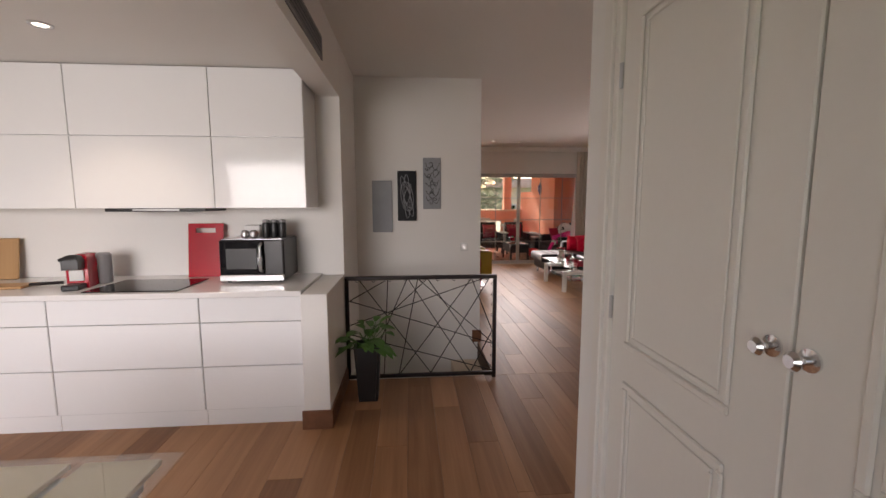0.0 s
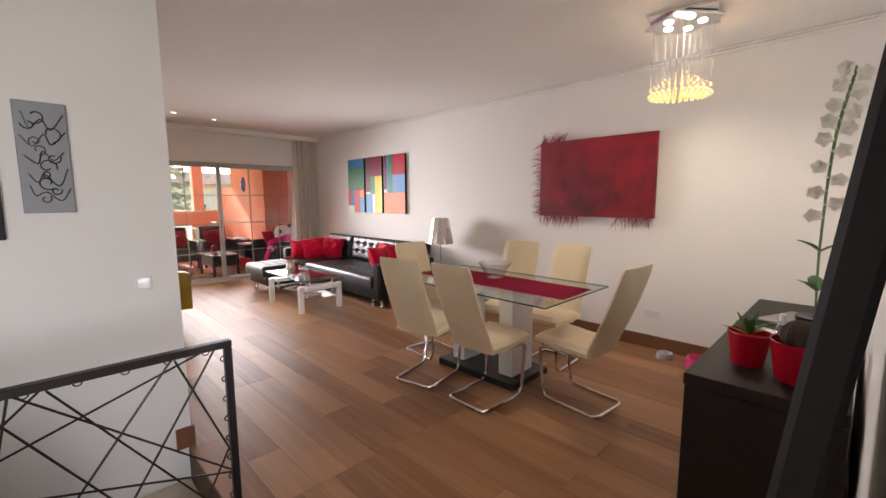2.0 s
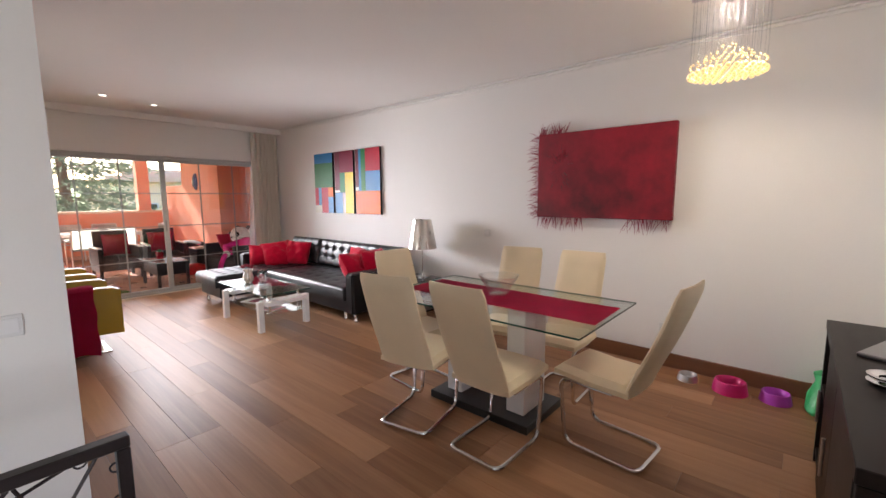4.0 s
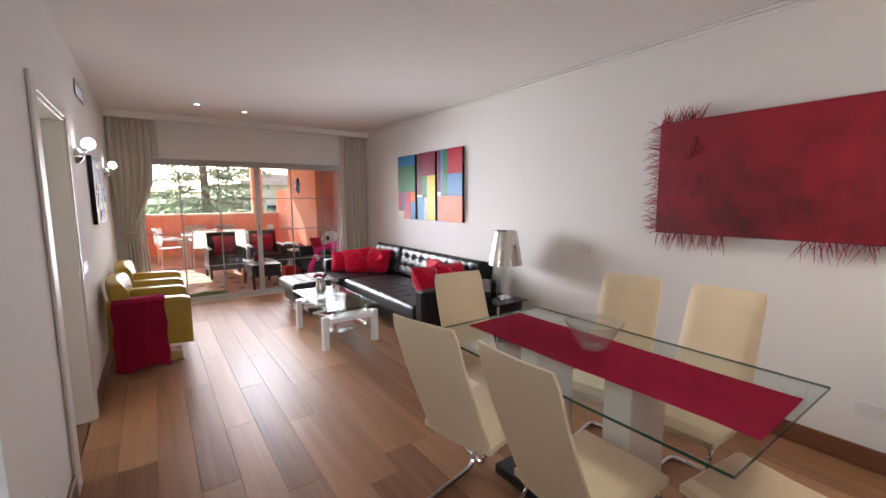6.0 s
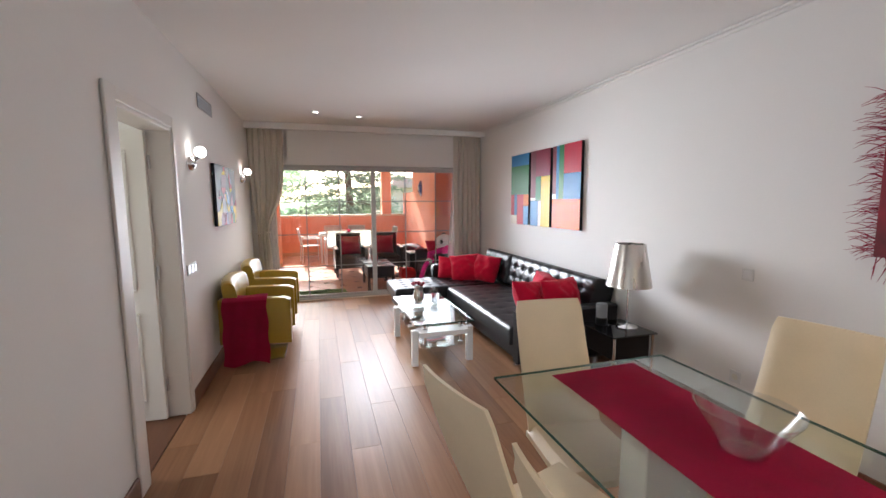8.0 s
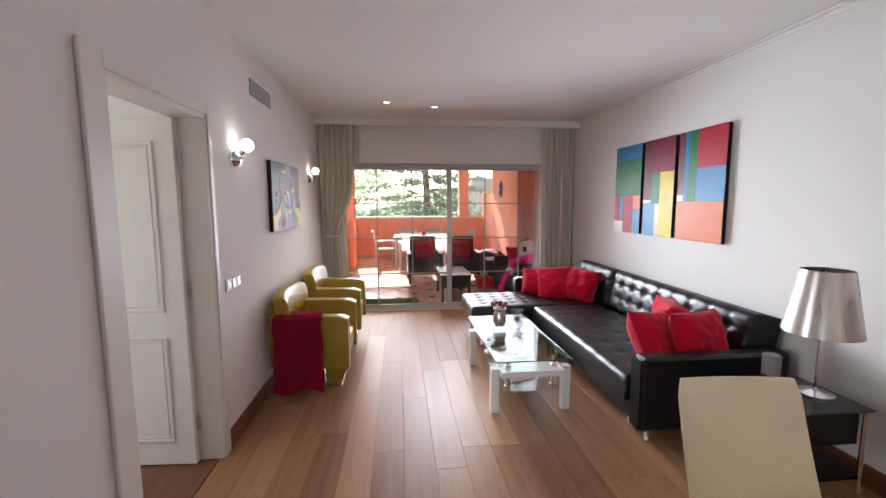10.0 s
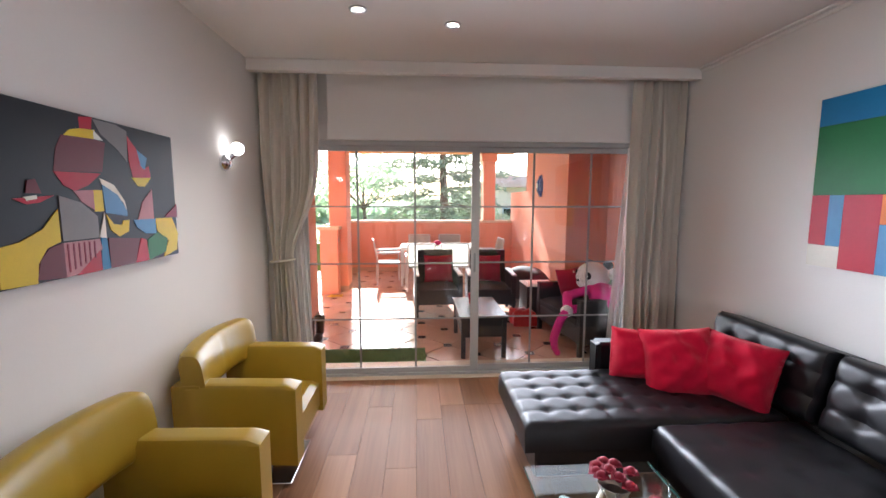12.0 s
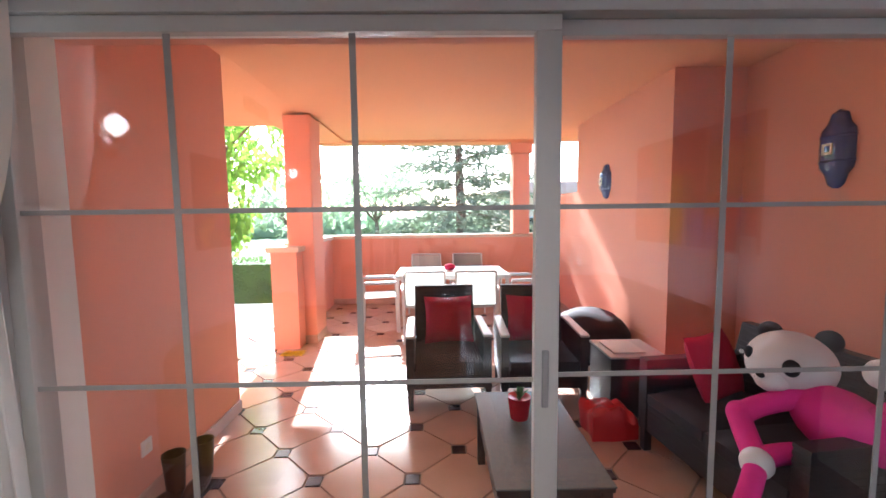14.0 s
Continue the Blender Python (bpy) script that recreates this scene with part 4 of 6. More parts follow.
# sideboard with what stands on it
t = thing("sideboard", "black-brown wooden sideboard with an open shelf", "sideboard")
SX0, SX1, SY0, SY1, SZ = 1.95, 3.55, 1.60, 2.05, 0.79
part("top", boxes((SX0, SX1, SY0, SY1, SZ - 0.045, SZ), bevel=0.003), BLACK_WOOD, t)
for x in (SX0, SX1 - 0.04):
    part("side", boxes((x, x + 0.04, SY0, SY1 - 0.005, 0.0, SZ - 0.046), bevel=0.002), BLACK_WOOD, t)
part("back", boxes((SX0 + 0.041, SX1 - 0.041, SY0, SY0 + 0.015, 0.05, SZ - 0.046)), BLACK_WOOD, t)
for z in (0.06, 0.42):
    part("shelf", boxes((SX0 + 0.041, SX1 - 0.041, SY0 + 0.016, SY1 - 0.01, z, z + 0.025)), BLACK_WOOD, t)
for a, b in ((SX0 + 0.045, SX0 + 0.70), (SX0 + 0.705, SX0 + 1.20)):
    dr = part("door", boxes((a, b, SY1 - 0.02, SY1 - 0.002, 0.09, SZ - 0.05), bevel=0.002), BLACK_WOOD, t)
    bm = bmesh.new()
    tube(bm, [(b - 0.05, SY1 + 0.02, 0.4), (b - 0.05, SY1 + 0.02, 0.55)], 0.006, 8)
    part("handle", bm, STEEL, dr)


def red_pot(x, y, r, h, kind):
    t = thing("plant_pot", "cactus in a glossy red pot on the sideboard" if kind else "spiky succulent in a glossy red pot on the sideboard", "plant", "red pots on the sideboard", at=pose(x, y, SZ))
    bm = bmesh.new()
    lathe(bm, [(r * 0.72, 0), (r * 0.75, 0.005), (r, h), (r * 1.02, h + 0.004), (r * 0.93, h + 0.004), (r * 0.9, h - 0.02), (0, h - 0.02)], 28, caps=False)
    part("pot", bm, RED_GLOSS, t)
    if kind:
        bm = bmesh.new()
        ball(bm, (0.01, 0, h + 0.02), 0.055, 20, 12, (1, 1, 1.05))
        for v in bm.verts:
            a = math.atan2(v.co.y, v.co.x - 0.01)
            k = 1 + 0.08 * math.cos(a * 10)
            v.co.x, v.co.y = (v.co.x - 0.01) * k + 0.01, v.co.y * k
        part("cactus", bm, SOIL, t)
    rnd = random.Random(kind + 3)
    for k in range(6 if kind else 18):
        a, el = rnd.uniform(0, 6.28), rnd.uniform(0.4, 1.3)
        bm = bmesh.new()
        leaf_blade(bm, (0, 0, h - 0.01), (math.cos(a) * math.cos(el), math.sin(a) * math.cos(el), math.sin(el)), (0, 0, 1), rnd.uniform(0.06, 0.12), 0.02, 0.15)
        part("leaf", bm, LEAF, t)


red_pot(2.22, 1.90, 0.072, 0.125, 0)
red_pot(2.15, 1.745, 0.085, 0.14, 1)
t = thing("orchid", "tall white artificial orchid behind the red pots", "plant", at=pose(2.75, 1.74, SZ))
bm = bmesh.new()
lathe(bm, [(0.05, 0), (0.07, 0.1), (0.072, 0.11), (0.06, 0.11), (0.0, 0.1)], 20, caps=False)
part("pot", bm, BLACK, t)
for s, ph in ((0.06, 0.2), (-0.04, 2.4)):
    path = spline([(0, 0, 0.1), (s * 0.5 + 0.02, 0.01, 0.45), (s * 0.9 + 0.09, 0.0, 0.9), (s * 0.8 + 0.27, -0.04, 1.24)], 8)
    bm = bmesh.new()
    tube(bm, path, 0.004, 6)
    stem = part("stem", bm, LEAF, t)
    for k in range(15):
        c = path[min(len(path) - 1, 10 + k)]
        bm = bmesh.new()
        for j in range(5):
            a = 2 * math.pi * j / 5 + k
            leaf_blade(bm, Vector(c) + Vector((0.012 * math.sin(k * 2.1), 0.036 * (-1) ** k, 0.01 * math.cos(k))), (-0.3, math.cos(a), math.sin(a)), (-1, 0, 0), 0.034, 0.03, 0.05, 4)
        ball(bm, Vector(c) + Vector((0, 0.004, 0)), 0.007, 6, 4)
        part("blossom", bm, PETAL, stem)
    for j in range(2):
        bm = bmesh.new()
        leaf_blade(bm, path[3 + j * 4], (math.cos(ph + j * 2), math.sin(ph + j * 2), 0.8), (0, 0, 1), 0.13, 0.06, 0.2)
        part("leaf", bm, LEAF, stem)
t = thing("laptop", "open grey laptop standing on the sideboard", "laptop", at=pose(3.05, 1.82, SZ + 0.001, 0, 0, 158))
part("base", boxes((-0.16, 0.16, -0.11, 0.11, 0, 0.016), bevel=0.004), GREY_PLASTIC, t)
bm = bmesh.new()
bx(bm, -0.16, 0.16, 0, 0.008, 0, 0.21, bevel=0.003, m=pose(0, 0.11, 0.016, -18))
part("screen", bm, GREY_PLASTIC, t)
t = thing("spray_bottle", "slim clear plastic bottle on the sideboard", "bottle", at=pose(2.42, 1.82, SZ))
bm = bmesh.new()
lathe(bm, [(0.026, 0), (0.028, 0.01), (0.026, 0.11), (0.012, 0.135), (0.012, 0.145)], 16)
part("body", bm, CLEAR_GLASS, t)
bm = bmesh.new()
lathe(bm, [(0.013, 0.146), (0.013, 0.17), (0.009, 0.175)], 12)
part("cap", bm, WHITE_CLOTH, t)
for z in (0.0, 0.022):
    bm = bmesh.new()
    lathe(bm, [(0.03, z), (0.055, z + 0.004), (0.062, z + 0.016), (0.058, z + 0.016), (0.03, z + 0.008)], 24, (2.62, 1.92, SZ), caps=False)
    solo("metal_dish", bm, CHROME, "small shiny metal dish on the sideboard", "dish", "stacked metal dishes")

t = thing("floor_mirror", "tall black-framed mirror leaning on the end wall", "mirror", at=pose(0, 1.80, 0.0, 6.3))
MATT_BLACK = mat("matt_black_frame", (0.010, 0.009, 0.011), 0.6, var=0.2, scale=6, grain=60, bump=0.08, spec=0.3)
MX0, MX1, MH = 0.86, 1.50, 1.93
for nm, r in (("frame_side", (MX0, MX0 + 0.07, -0.045, 0.0, 0, MH)), ("frame_side", (MX1 - 0.07, MX1, -0.045, 0.0, 0, MH)), ("frame_end", (MX0 + 0.07, MX1 - 0.07, -0.045, 0.0, 0, 0.07)), ("frame_end", (MX0 + 0.07, MX1 - 0.07, -0.045, 0.0, MH - 0.07, MH))):
    part(nm, boxes(r, bevel=0.008), MATT_BLACK, t)
part("mirror_glass", boxes((MX0 + 0.071, MX1 - 0.071, -0.03, -0.012, 0.071, MH - 0.071)), MIRROR, t)

# feeding bowls by the skirting
for nm, x, y, r, h, mt, lab in (("pet_bowl", 4.22, 2.78, 0.075, 0.05, STEEL, "shiny steel pet bowl on the floor by the skirting"), ("pet_bowl", 4.20, 2.50, 0.115, 0.085, PINK_PLASTIC, "magenta plastic pet bowl on the floor by the skirting"), ("pet_bowl", 4.22, 2.235, 0.095, 0.07, VIOLET_PLASTIC, "violet plastic pet bowl on the floor by the skirting")):
    bm = bmesh.new()
    lathe(bm, [(r, 0), (r, 0.006), (r * 0.86, h), (r * 0.8, h + 0.003), (r * 0.72, h - 0.006), (r * 0.62, h * 0.35), (0, h * 0.3)], 28, (x, y, 0), caps=False)
    solo(nm, bm, mt, lab, "bowl", "pet bowls by the wall")
bm = bmesh.new()
for v in lathe(bm, [(0.10, 0), (0.115, 0.02), (0.10, 0.12), (0.085, 0.22), (0.095, 0.27)], 18, (4.21, 1.96, 0)):
    v.co += Vector((noise.noise(v.co * 9) * 0.03, noise.noise(v.co * 9 + Vector((5, 0, 0))) * 0.03, noise.noise(v.co * 8) * 0.012 if v.co.z > 0.05 else 0))
solo("pet_food_bag", bm, GREEN_PLASTIC, "crumpled green foil bag of pet food by the skirting", "bag")

# pictures
t = thing("feather_picture", "dark red canvas with feathers round its edge", "picture")
part("canvas", boxes((4.35, XR - 0.003, 2.99, 4.20, 1.25, 2.045), bevel=0.003), mat("deep_red_print", (0.23, 0.003, 0.014), 0.6, var=0.85, scale=1.3, grain=5, bump=0.0), t)
rnd = random.Random(5)
QUILL = mat("crimson_feather", (0.30, 0.01, 0.04), 0.8, var=0.3, scale=30, bump=0)
for k in range(300):
    e = rnd.random()
    if e < 0.45:
        base, d = Vector((4.37, 4.205, rnd.uniform(1.25, 2.045))), Vector((rnd.uniform(-0.3, 0.0), 1, rnd.uniform(-0.5, 0.7)))
    elif e < 0.68:
        base, d = Vector((4.37, rnd.uniform(3.93, 4.205), 2.045)), Vector((rnd.uniform(-0.3, 0.0), rnd.uniform(-0.9, 0.6), 1))
    elif e < 0.88:
        base, d = Vector((4.37, rnd.uniform(3.75, 4.205), 1.25)), Vector((rnd.uniform(-0.3, 0.0), rnd.uniform(-0.5, 0.6), -1))
    else:
        base, d = Vector((4.37, rnd.uniform(3.0, 3.35), 1.25)), Vector((rnd.uniform(-0.3, 0.0), rnd.uniform(-0.5, 0.8), -1))
    ln = rnd.uniform(0.03, 0.13)
    d.normalize()
    bm = bmesh.new()
    tube(bm, [base, base + d * ln * 0.6, base + d * ln + Vector((0, 0, -0.012))], [0.0022, 0.002, 0.0008], 4)
    part("feather", bm, QUILL, t, smooth=0)
for k in range(40):
    a, r = rnd.uniform(0, 6.28), rnd.uniform(0.05, 0.22)
    c = Vector((4.347, 3.98 + r * 0.6 * math.cos(a), 1.72 + r * math.sin(a)))
    bm = bmesh.new()
    tube(bm, [c, c + Vector((-0.012, 0.05 * math.cos(a), 0.05 * math.sin(a)))], [0.0025, 0.001], 4)
    part("barb", bm, BLACK_LEATHER if k % 3 else QUILL, t, smooth=0)

ART = dict(category="picture", group="three-part colour block painting")
# u runs along +y: 1 is the end towards the window
canvas("canvas_panel", "colour block canvas with blue and green bands", ART["category"], ART["group"], 4.375, 7.72, 8.215, 1.215, 2.14, 0.032, [
    (0, 1, 0.84, 1, "blue"), (0, 1, 0.43, 0.838, "green"), (0.80, 1, 0.13, 0.428, "red"), (0.64, 0.798, 0.13, 0.428, "sky"), (0.64, 1, 0.0, 0.128, "white"), (0.27, 0.638, 0.0, 0.428, "red"), (0, 0.268, 0.27, 0.428, "orange"), (0, 0.268, 0, 0.268, "sky")], PAINTS["black"])
canvas("canvas_panel", "colour block canvas with wine red and a yellow column", ART["category"], ART["group"], 4.375, 7.205, 7.665, 1.215, 2.14, 0.032, [
    (0.72, 1, 0.38, 1, "brown"), (0, 0.718, 0.66, 1, "wine"), (0.44, 0.718, 0.34, 0.658, "green"), (0, 0.438, 0.0, 0.658, "yellow"), (0.72, 1, 0.342, 0.378, "white"), (0.58, 1, 0.0, 0.338, "sky"), (0.44, 0.578, 0.0, 0.338, "white")], PAINTS["black"])
canvas("canvas_panel", "colour block canvas with red, green and an orange block", ART["category"], ART["group"], 4.375, 6.61, 7.15, 1.215, 2.14, 0.032, [
    (0.86, 1, 0.42, 1, "brown"), (0.76, 0.858, 0.36, 1, "blue"), (0.58, 0.758, 0.36, 1, "green"), (0, 0.578, 0.66, 1, "red"), (0, 0.578, 0.36, 0.658, "sky"), (0.86, 1, 0.36, 0.418, "white"), (0, 1, 0, 0.358, "orange")], PAINTS["black"])

t = thing("abstract_painting", "dark abstract painting with curved patches of colour", "picture")
PY0, PY1, PZ0, PZ1, PX = 7.26, 8.20, 1.30, 1.895, 0.855
part("canvas", boxes((XL + 0.003, PX, PY0, PY1, PZ0, PZ1), bevel=0.003), PAINTS["black"], t)


def patch(name, pts, paint, layer):
    """A flat patch of paint on the canvas; points in 0..1 across and up."""
    bm = bmesh.new()
    lo_ = [bm.verts.new((PX + 0.0004, PY0 + (PY1 - PY0) * u, PZ0 + (PZ1 - PZ0) * v)) for u, v in pts]
    hi_ = [bm.verts.new((PX + 0.0008 + 0.00012 * layer, p.co.y, p.co.z)) for p in lo_]
    bm.faces.new(hi_)
    for i in range(len(pts)):
        j = (i + 1) % len(pts)
        bm.faces.new((lo_[i], lo_[j], hi_[j], hi_[i]))
    part(name, bm, PAINTS[paint], t, smooth=0)


UPPER = [
    ("red", [(0.38, 0.98), (0.45, 1.00), (0.44, 0.92), (0.38, 0.91)]),
    ("yellow", [(0.30, 0.85), (0.33, 0.89), (0.38, 0.91), (0.46, 0.92), (0.45, 0.86), (0.37, 0.85)]),
    ("white", [(0.45, 0.92), (0.50, 0.86), (0.45, 0.86)]),
    ("brown", [(0.29, 0.85), (0.45, 0.86), (0.51, 0.85), (0.48, 0.65), (0.24, 0.63), (0.26, 0.77)]),
    ("grey", [(0.45, 0.99), (0.58, 0.99), (0.65, 0.96), (0.64, 0.74), (0.58, 0.82), (0.49, 0.90)]),
    ("red", [(0.65, 0.93), (0.71, 0.84), (0.75, 0.70), (0.79, 0.73), (0.80, 0.64), (0.67, 0.63), (0.65, 0.75)]),
    ("sky", [(0.71, 0.84), (0.78, 0.79), (0.76, 0.70), (0.73, 0.72)]),
    ("yellow", [(0.66, 0.63), (0.80, 0.64), (0.75, 0.57), (0.70, 0.57)]),
    ("red", [(0.24, 0.63), (0.47, 0.64), (0.40, 0.56), (0.33, 0.52), (0.28, 0.55)]),
    ("pink", [(0.32, 0.52), (0.42, 0.53), (0.42, 0.40), (0.36, 0.45)]),
    ("yellow", [(0.42, 0.53), (0.47, 0.53), (0.47, 0.39), (0.42, 0.39)])]
MIDDLE = [
    ("white", [(0.46, 0.61), (0.54, 0.57), (0.60, 0.46), (0.61, 0.39), (0.59, 0.45), (0.47, 0.57)]),
    ("sky", [(0.47, 0.57), (0.56, 0.50), (0.61, 0.39), (0.61, 0.35), (0.48, 0.38)]),
    ("pink", [(0.80, 0.55), (0.80, 0.32), (0.68, 0.32), (0.72, 0.45)]),
    ("yellow", [(0.48, 0.37), (0.52, 0.30), (0.57, 0.29), (0.58, 0.32), (0.62, 0.32), (0.61, 0.24), (0.55, 0.21), (0.50, 0.26)]),
    ("sky", [(0.65, 0.32), (0.81, 0.32), (0.81, 0.20), (0.73, 0.21), (0.67, 0.26)]),
    ("yellow", [(0.81, 0.32), (0.95, 0.32), (1.00, 0.18), (0.98, 0.04), (0.86, 0.00), (0.91, 0.13), (0.82, 0.22)]),
    ("green", [(0.74, 0.16), (0.82, 0.21), (0.90, 0.15), (0.88, 0.04), (0.73, 0.00)]),
    ("red", [(0.69, 0.18), (0.73, 0.16), (0.74, 0.00), (0.64, 0.00)]),
    ("brown", [(0.48, 0.21), (0.68, 0.18), (0.64, 0.00), (0.48, 0.00)]),
    ("blue", [(0.44, 0.22), (0.47, 0.21), (0.48, 0.00), (0.43, 0.00)]),
    ("white", [(0.47, 0.38), (0.47, 0.21), (0.43, 0.22)])]
LOWER = [
    ("grey", [(0.25, 0.49), (0.35, 0.45), (0.43, 0.36), (0.43, 0.22), (0.25, 0.22)]),
    ("pink", [(0.25, 0.21), (0.43, 0.21), (0.44, 0.14), (0.31, 0.01), (0.25, 0.00)]),
    ("red", [(0.43, 0.14), (0.43, 0.00), (0.30, 0.00)]),
    ("yellow", [(0.24, 0.41), (0.24, 0.22), (0.18, 0.19), (0.14, 0.11), (0.13, 0.00), (0.00, 0.01), (0.00, 0.22), (0.08, 0.24), (0.17, 0.30)]),
    ("brown", [(0.13, 0.02), (0.15, 0.13), (0.19, 0.19), (0.25, 0.21), (0.25, 0.00)]),
    ("brown", [(0.12, 0.50), (0.13, 0.57), (0.16, 0.58), (0.18, 0.50)]),
    ("red", [(0.07, 0.47), (0.23, 0.49), (0.17, 0.45), (0.12, 0.44)]),
    ("white", [(0.11, 0.48), (0.16, 0.49), (0.16, 0.47), (0.12, 0.46)]),
    ("wine", [(0.92, 0.36), (1.00, 0.43), (1.00, 0.32), (0.89, 0.33)])]
for k, (paint, pts) in enumerate(UPPER + MIDDLE + LOWER):
    patch("colour_patch", pts, paint, k)
for k in range(6):
    patch("stripe", [(0.265 + 0.026 * k, 0.03 + 0.012 * k), (0.272 + 0.026 * k, 0.03 + 0.012 * k), (0.272 + 0.026 * k, 0.2), (0.265 + 0.026 * k, 0.2)], "wine", 34)


def sconce(y, z):
    t = thing("wall_sconce", "chrome wall lamp with a lit round bulb", "wall lamp", "wall lamps", at=pose(XL, y, z))
    bm = bmesh.new()
    for v in lathe(bm, [(0.056, 0.001), (0.057, 0.012), (0.05, 0.03), (0.03, 0.05), (0.012, 0.056)], 24):
        v.co = pose(0, 0, 0, 0, 90, 0) @ v.co
    part("back_plate", bm, CHROME, t)
    bm = bmesh.new()
    tube(bm, [(0.035, 0.0, 0.02), (0.066, 0.022, 0.052)], 0.018, 12)
    part("holder", bm, CHROME, t)
    bm = bmesh.new()
    ball(bm, (0.082, 0.035, 0.092), 0.043, 20, 14)
    part("bulb", bm, BULB, t, "glowing round bulb")


sconce(6.56, 1.83)
sconce(8.84, 1.83)

# ---- living area ----


def sofa():
    t = thing("corner_sofa", "black tufted leather corner sofa with a chaise and chrome feet", "sofa")
    part("base_frame", boxes((3.40, 4.33, 5.95, 8.70, 0.12, 0.27), (2.72, 3.397, 7.96, 8.63, 0.12, 0.27), bevel=0.01), BLACK_LEATHER, t)
    bm = bmesh.new()
    soft_box(bm, 3.33, 4.12, 6.08, 7.93, 0.272, 0.425, r=0.035, puff=0.018, tuft=(4, 9, 0.010))
    part("seat", bm, BLACK_LEATHER, t, smooth=75)
    bm = bmesh.new()
    soft_box(bm, 2.66, 4.12, 7.945, 8.655, 0.272, 0.425, r=0.035, puff=0.012, tuft=(9, 5, 0.014))
    part("chaise_seat", bm, BLACK_LEATHER, t, smooth=75)
    for y0, y1, n in ((6.06, 7.83, 9), (7.86, 8.68, 4)):
        bm = bmesh.new()
        m = Matrix.Translation((4.285, (y0 + y1) / 2, 0.39)) @ pose(0, 0, 0, 0, 0, -90) @ pose(0, 0, 0, 76, 0, 0)
        soft_box(bm, -(y1 - y0) / 2, (y1 - y0) / 2, 0.0, 0.40, -0.02, 0.19, r=0.05, puff=0.01, tuft=(n, 3, 0.026), m=m)
        part("backrest", bm, BLACK_LEATHER, t)
    for y0, y1 in ((5.93, 6.055), (8.66, 8.78)):
        arm = part("armrest", boxes((3.36, 4.34, y0, y1, 0.13, 0.60), bevel=0.018), BLACK_LEATHER, t)
        part("front_strip", boxes((3.345, 3.358, y0 + 0.01, y1 - 0.01, 0.14, 0.585), bevel=0.003), BLACK_LEATHER, arm)
    for x, y in ((3.48, 6.05), (3.48, 6.25), (4.2, 6.05), (3.48, 7.6), (2.78, 8.03), (2.78, 8.56), (4.2, 8.6), (3.3, 8.56)):
        bm = bmesh.new()
        lathe(bm, [(0.024, 0), (0.026, 0.01), (0.022, 0.02), (0.022, 0.118)], 14, (x, y, 0))
        part("foot", bm, CHROME, t)


sofa()


def cushion(x, y, z, size, rot, seed, ruffle=True):
    t = thing("cushion", "crumpled bright red plush cushion on the black sofa", "cushion", "red cushions on the sofa")
    m = Matrix.Translation((x, y, z)) @ rot.to_matrix().to_4x4()
    bm = bmesh.new()
    pillow(bm, size, size, 0.25, m, 0.022, seed, 30)
    part("cover", bm, RED_FUR, t)
    bm = bmesh.new()
    rim = [(a, -0.97) for a in (-0.93 + 0.062 * i for i in range(31))] + [(0.97, a) for a in (-0.93 + 0.062 * i for i in range(31))] + [(-a, 0.97) for a in (-0.93 + 0.062 * i for i in range(31))] + [(-0.97, -a) for a in (-0.93 + 0.062 * i for i in range(31))]
    tube(bm, [m @ Vector((a * size * 0.475 + 0.004 * noise.noise((a * 9, b * 9, seed)), b * size * 0.475, 0.006 * noise.noise((a * 7, b * 7, seed + 3)))) for a, b in rim], 0.007, 6, closed=True)
    part("seam", bm, RED_FUR, t)


for k, (x, y, z, s, e) in enumerate((
        (3.92, 6.20, 0.60, 0.42, (72, 0, 12)), (3.70, 6.32, 0.57, 0.44, (58, 8, 24)), (4.0, 6.56, 0.60, 0.42, (64, 0, 70)),
        (3.56, 8.54, 0.56, 0.34, (74, 6, -8)), (3.74, 8.36, 0.575, 0.43, (64, -5, -16)), (3.98, 8.18, 0.585, 0.40, (66, 4, -58)))):
    cushion(x, y, z, s, Euler([radians(a) for a in e]), k)

t = thing("coffee_table", "white and glass coffee table with chrome spacers", "table")
KX0, KX1, KY0, KY1, KZ = 2.57, 3.13, 6.43, 7.63, 0.42
part("glass_top", boxes((KX0, KX1, KY0, KY1, KZ - 0.01, KZ), bevel=0.002), TABLE_GLASS, t)
bm = boxes((KX0, KX1, KY0 - 0.003, KY0 - 0.001, KZ - 0.009, KZ - 0.001), (KX0 - 0.003, KX0 - 0.001, KY0, KY1, KZ - 0.009, KZ - 0.001), (KX1 + 0.001, KX1 + 0.003, KY0, KY1, KZ - 0.009, KZ - 0.001))
part("glass_edge", bm, EDGE_GLASS, t)
for y in (6.50, 7.40):
    for x in (2.55, 3.09):
        part("leg", boxes((x, x + 0.06, y, y + 0.06, 0, 0.34), bevel=0.004), WHITE_GLOSS, t)
    part("crosspiece", boxes((2.611, 3.089, y - 0.06, y + 0.12, 0.29, 0.335), bevel=0.004), WHITE_GLOSS, t)
    for x in (2.68, 3.03):
        for z0, z1 in ((0.336, 0.4095), (0.19, 0.289)):
            bm = bmesh.new()
            lathe(bm, [(0.024, z0), (0.024, z0 + 0.01), (0.018, z0 + 0.014), (0.018, z1 - 0.014), (0.024, z1 - 0.01), (0.024, z1)], 16, (x, y + 0.03, 0))
            part("spacer", bm, CHROME, t)
part("glass_shelf", boxes((2.64, 3.06, 6.46, 7.52, 0.178, 0.188)), TABLE_GLASS, t)
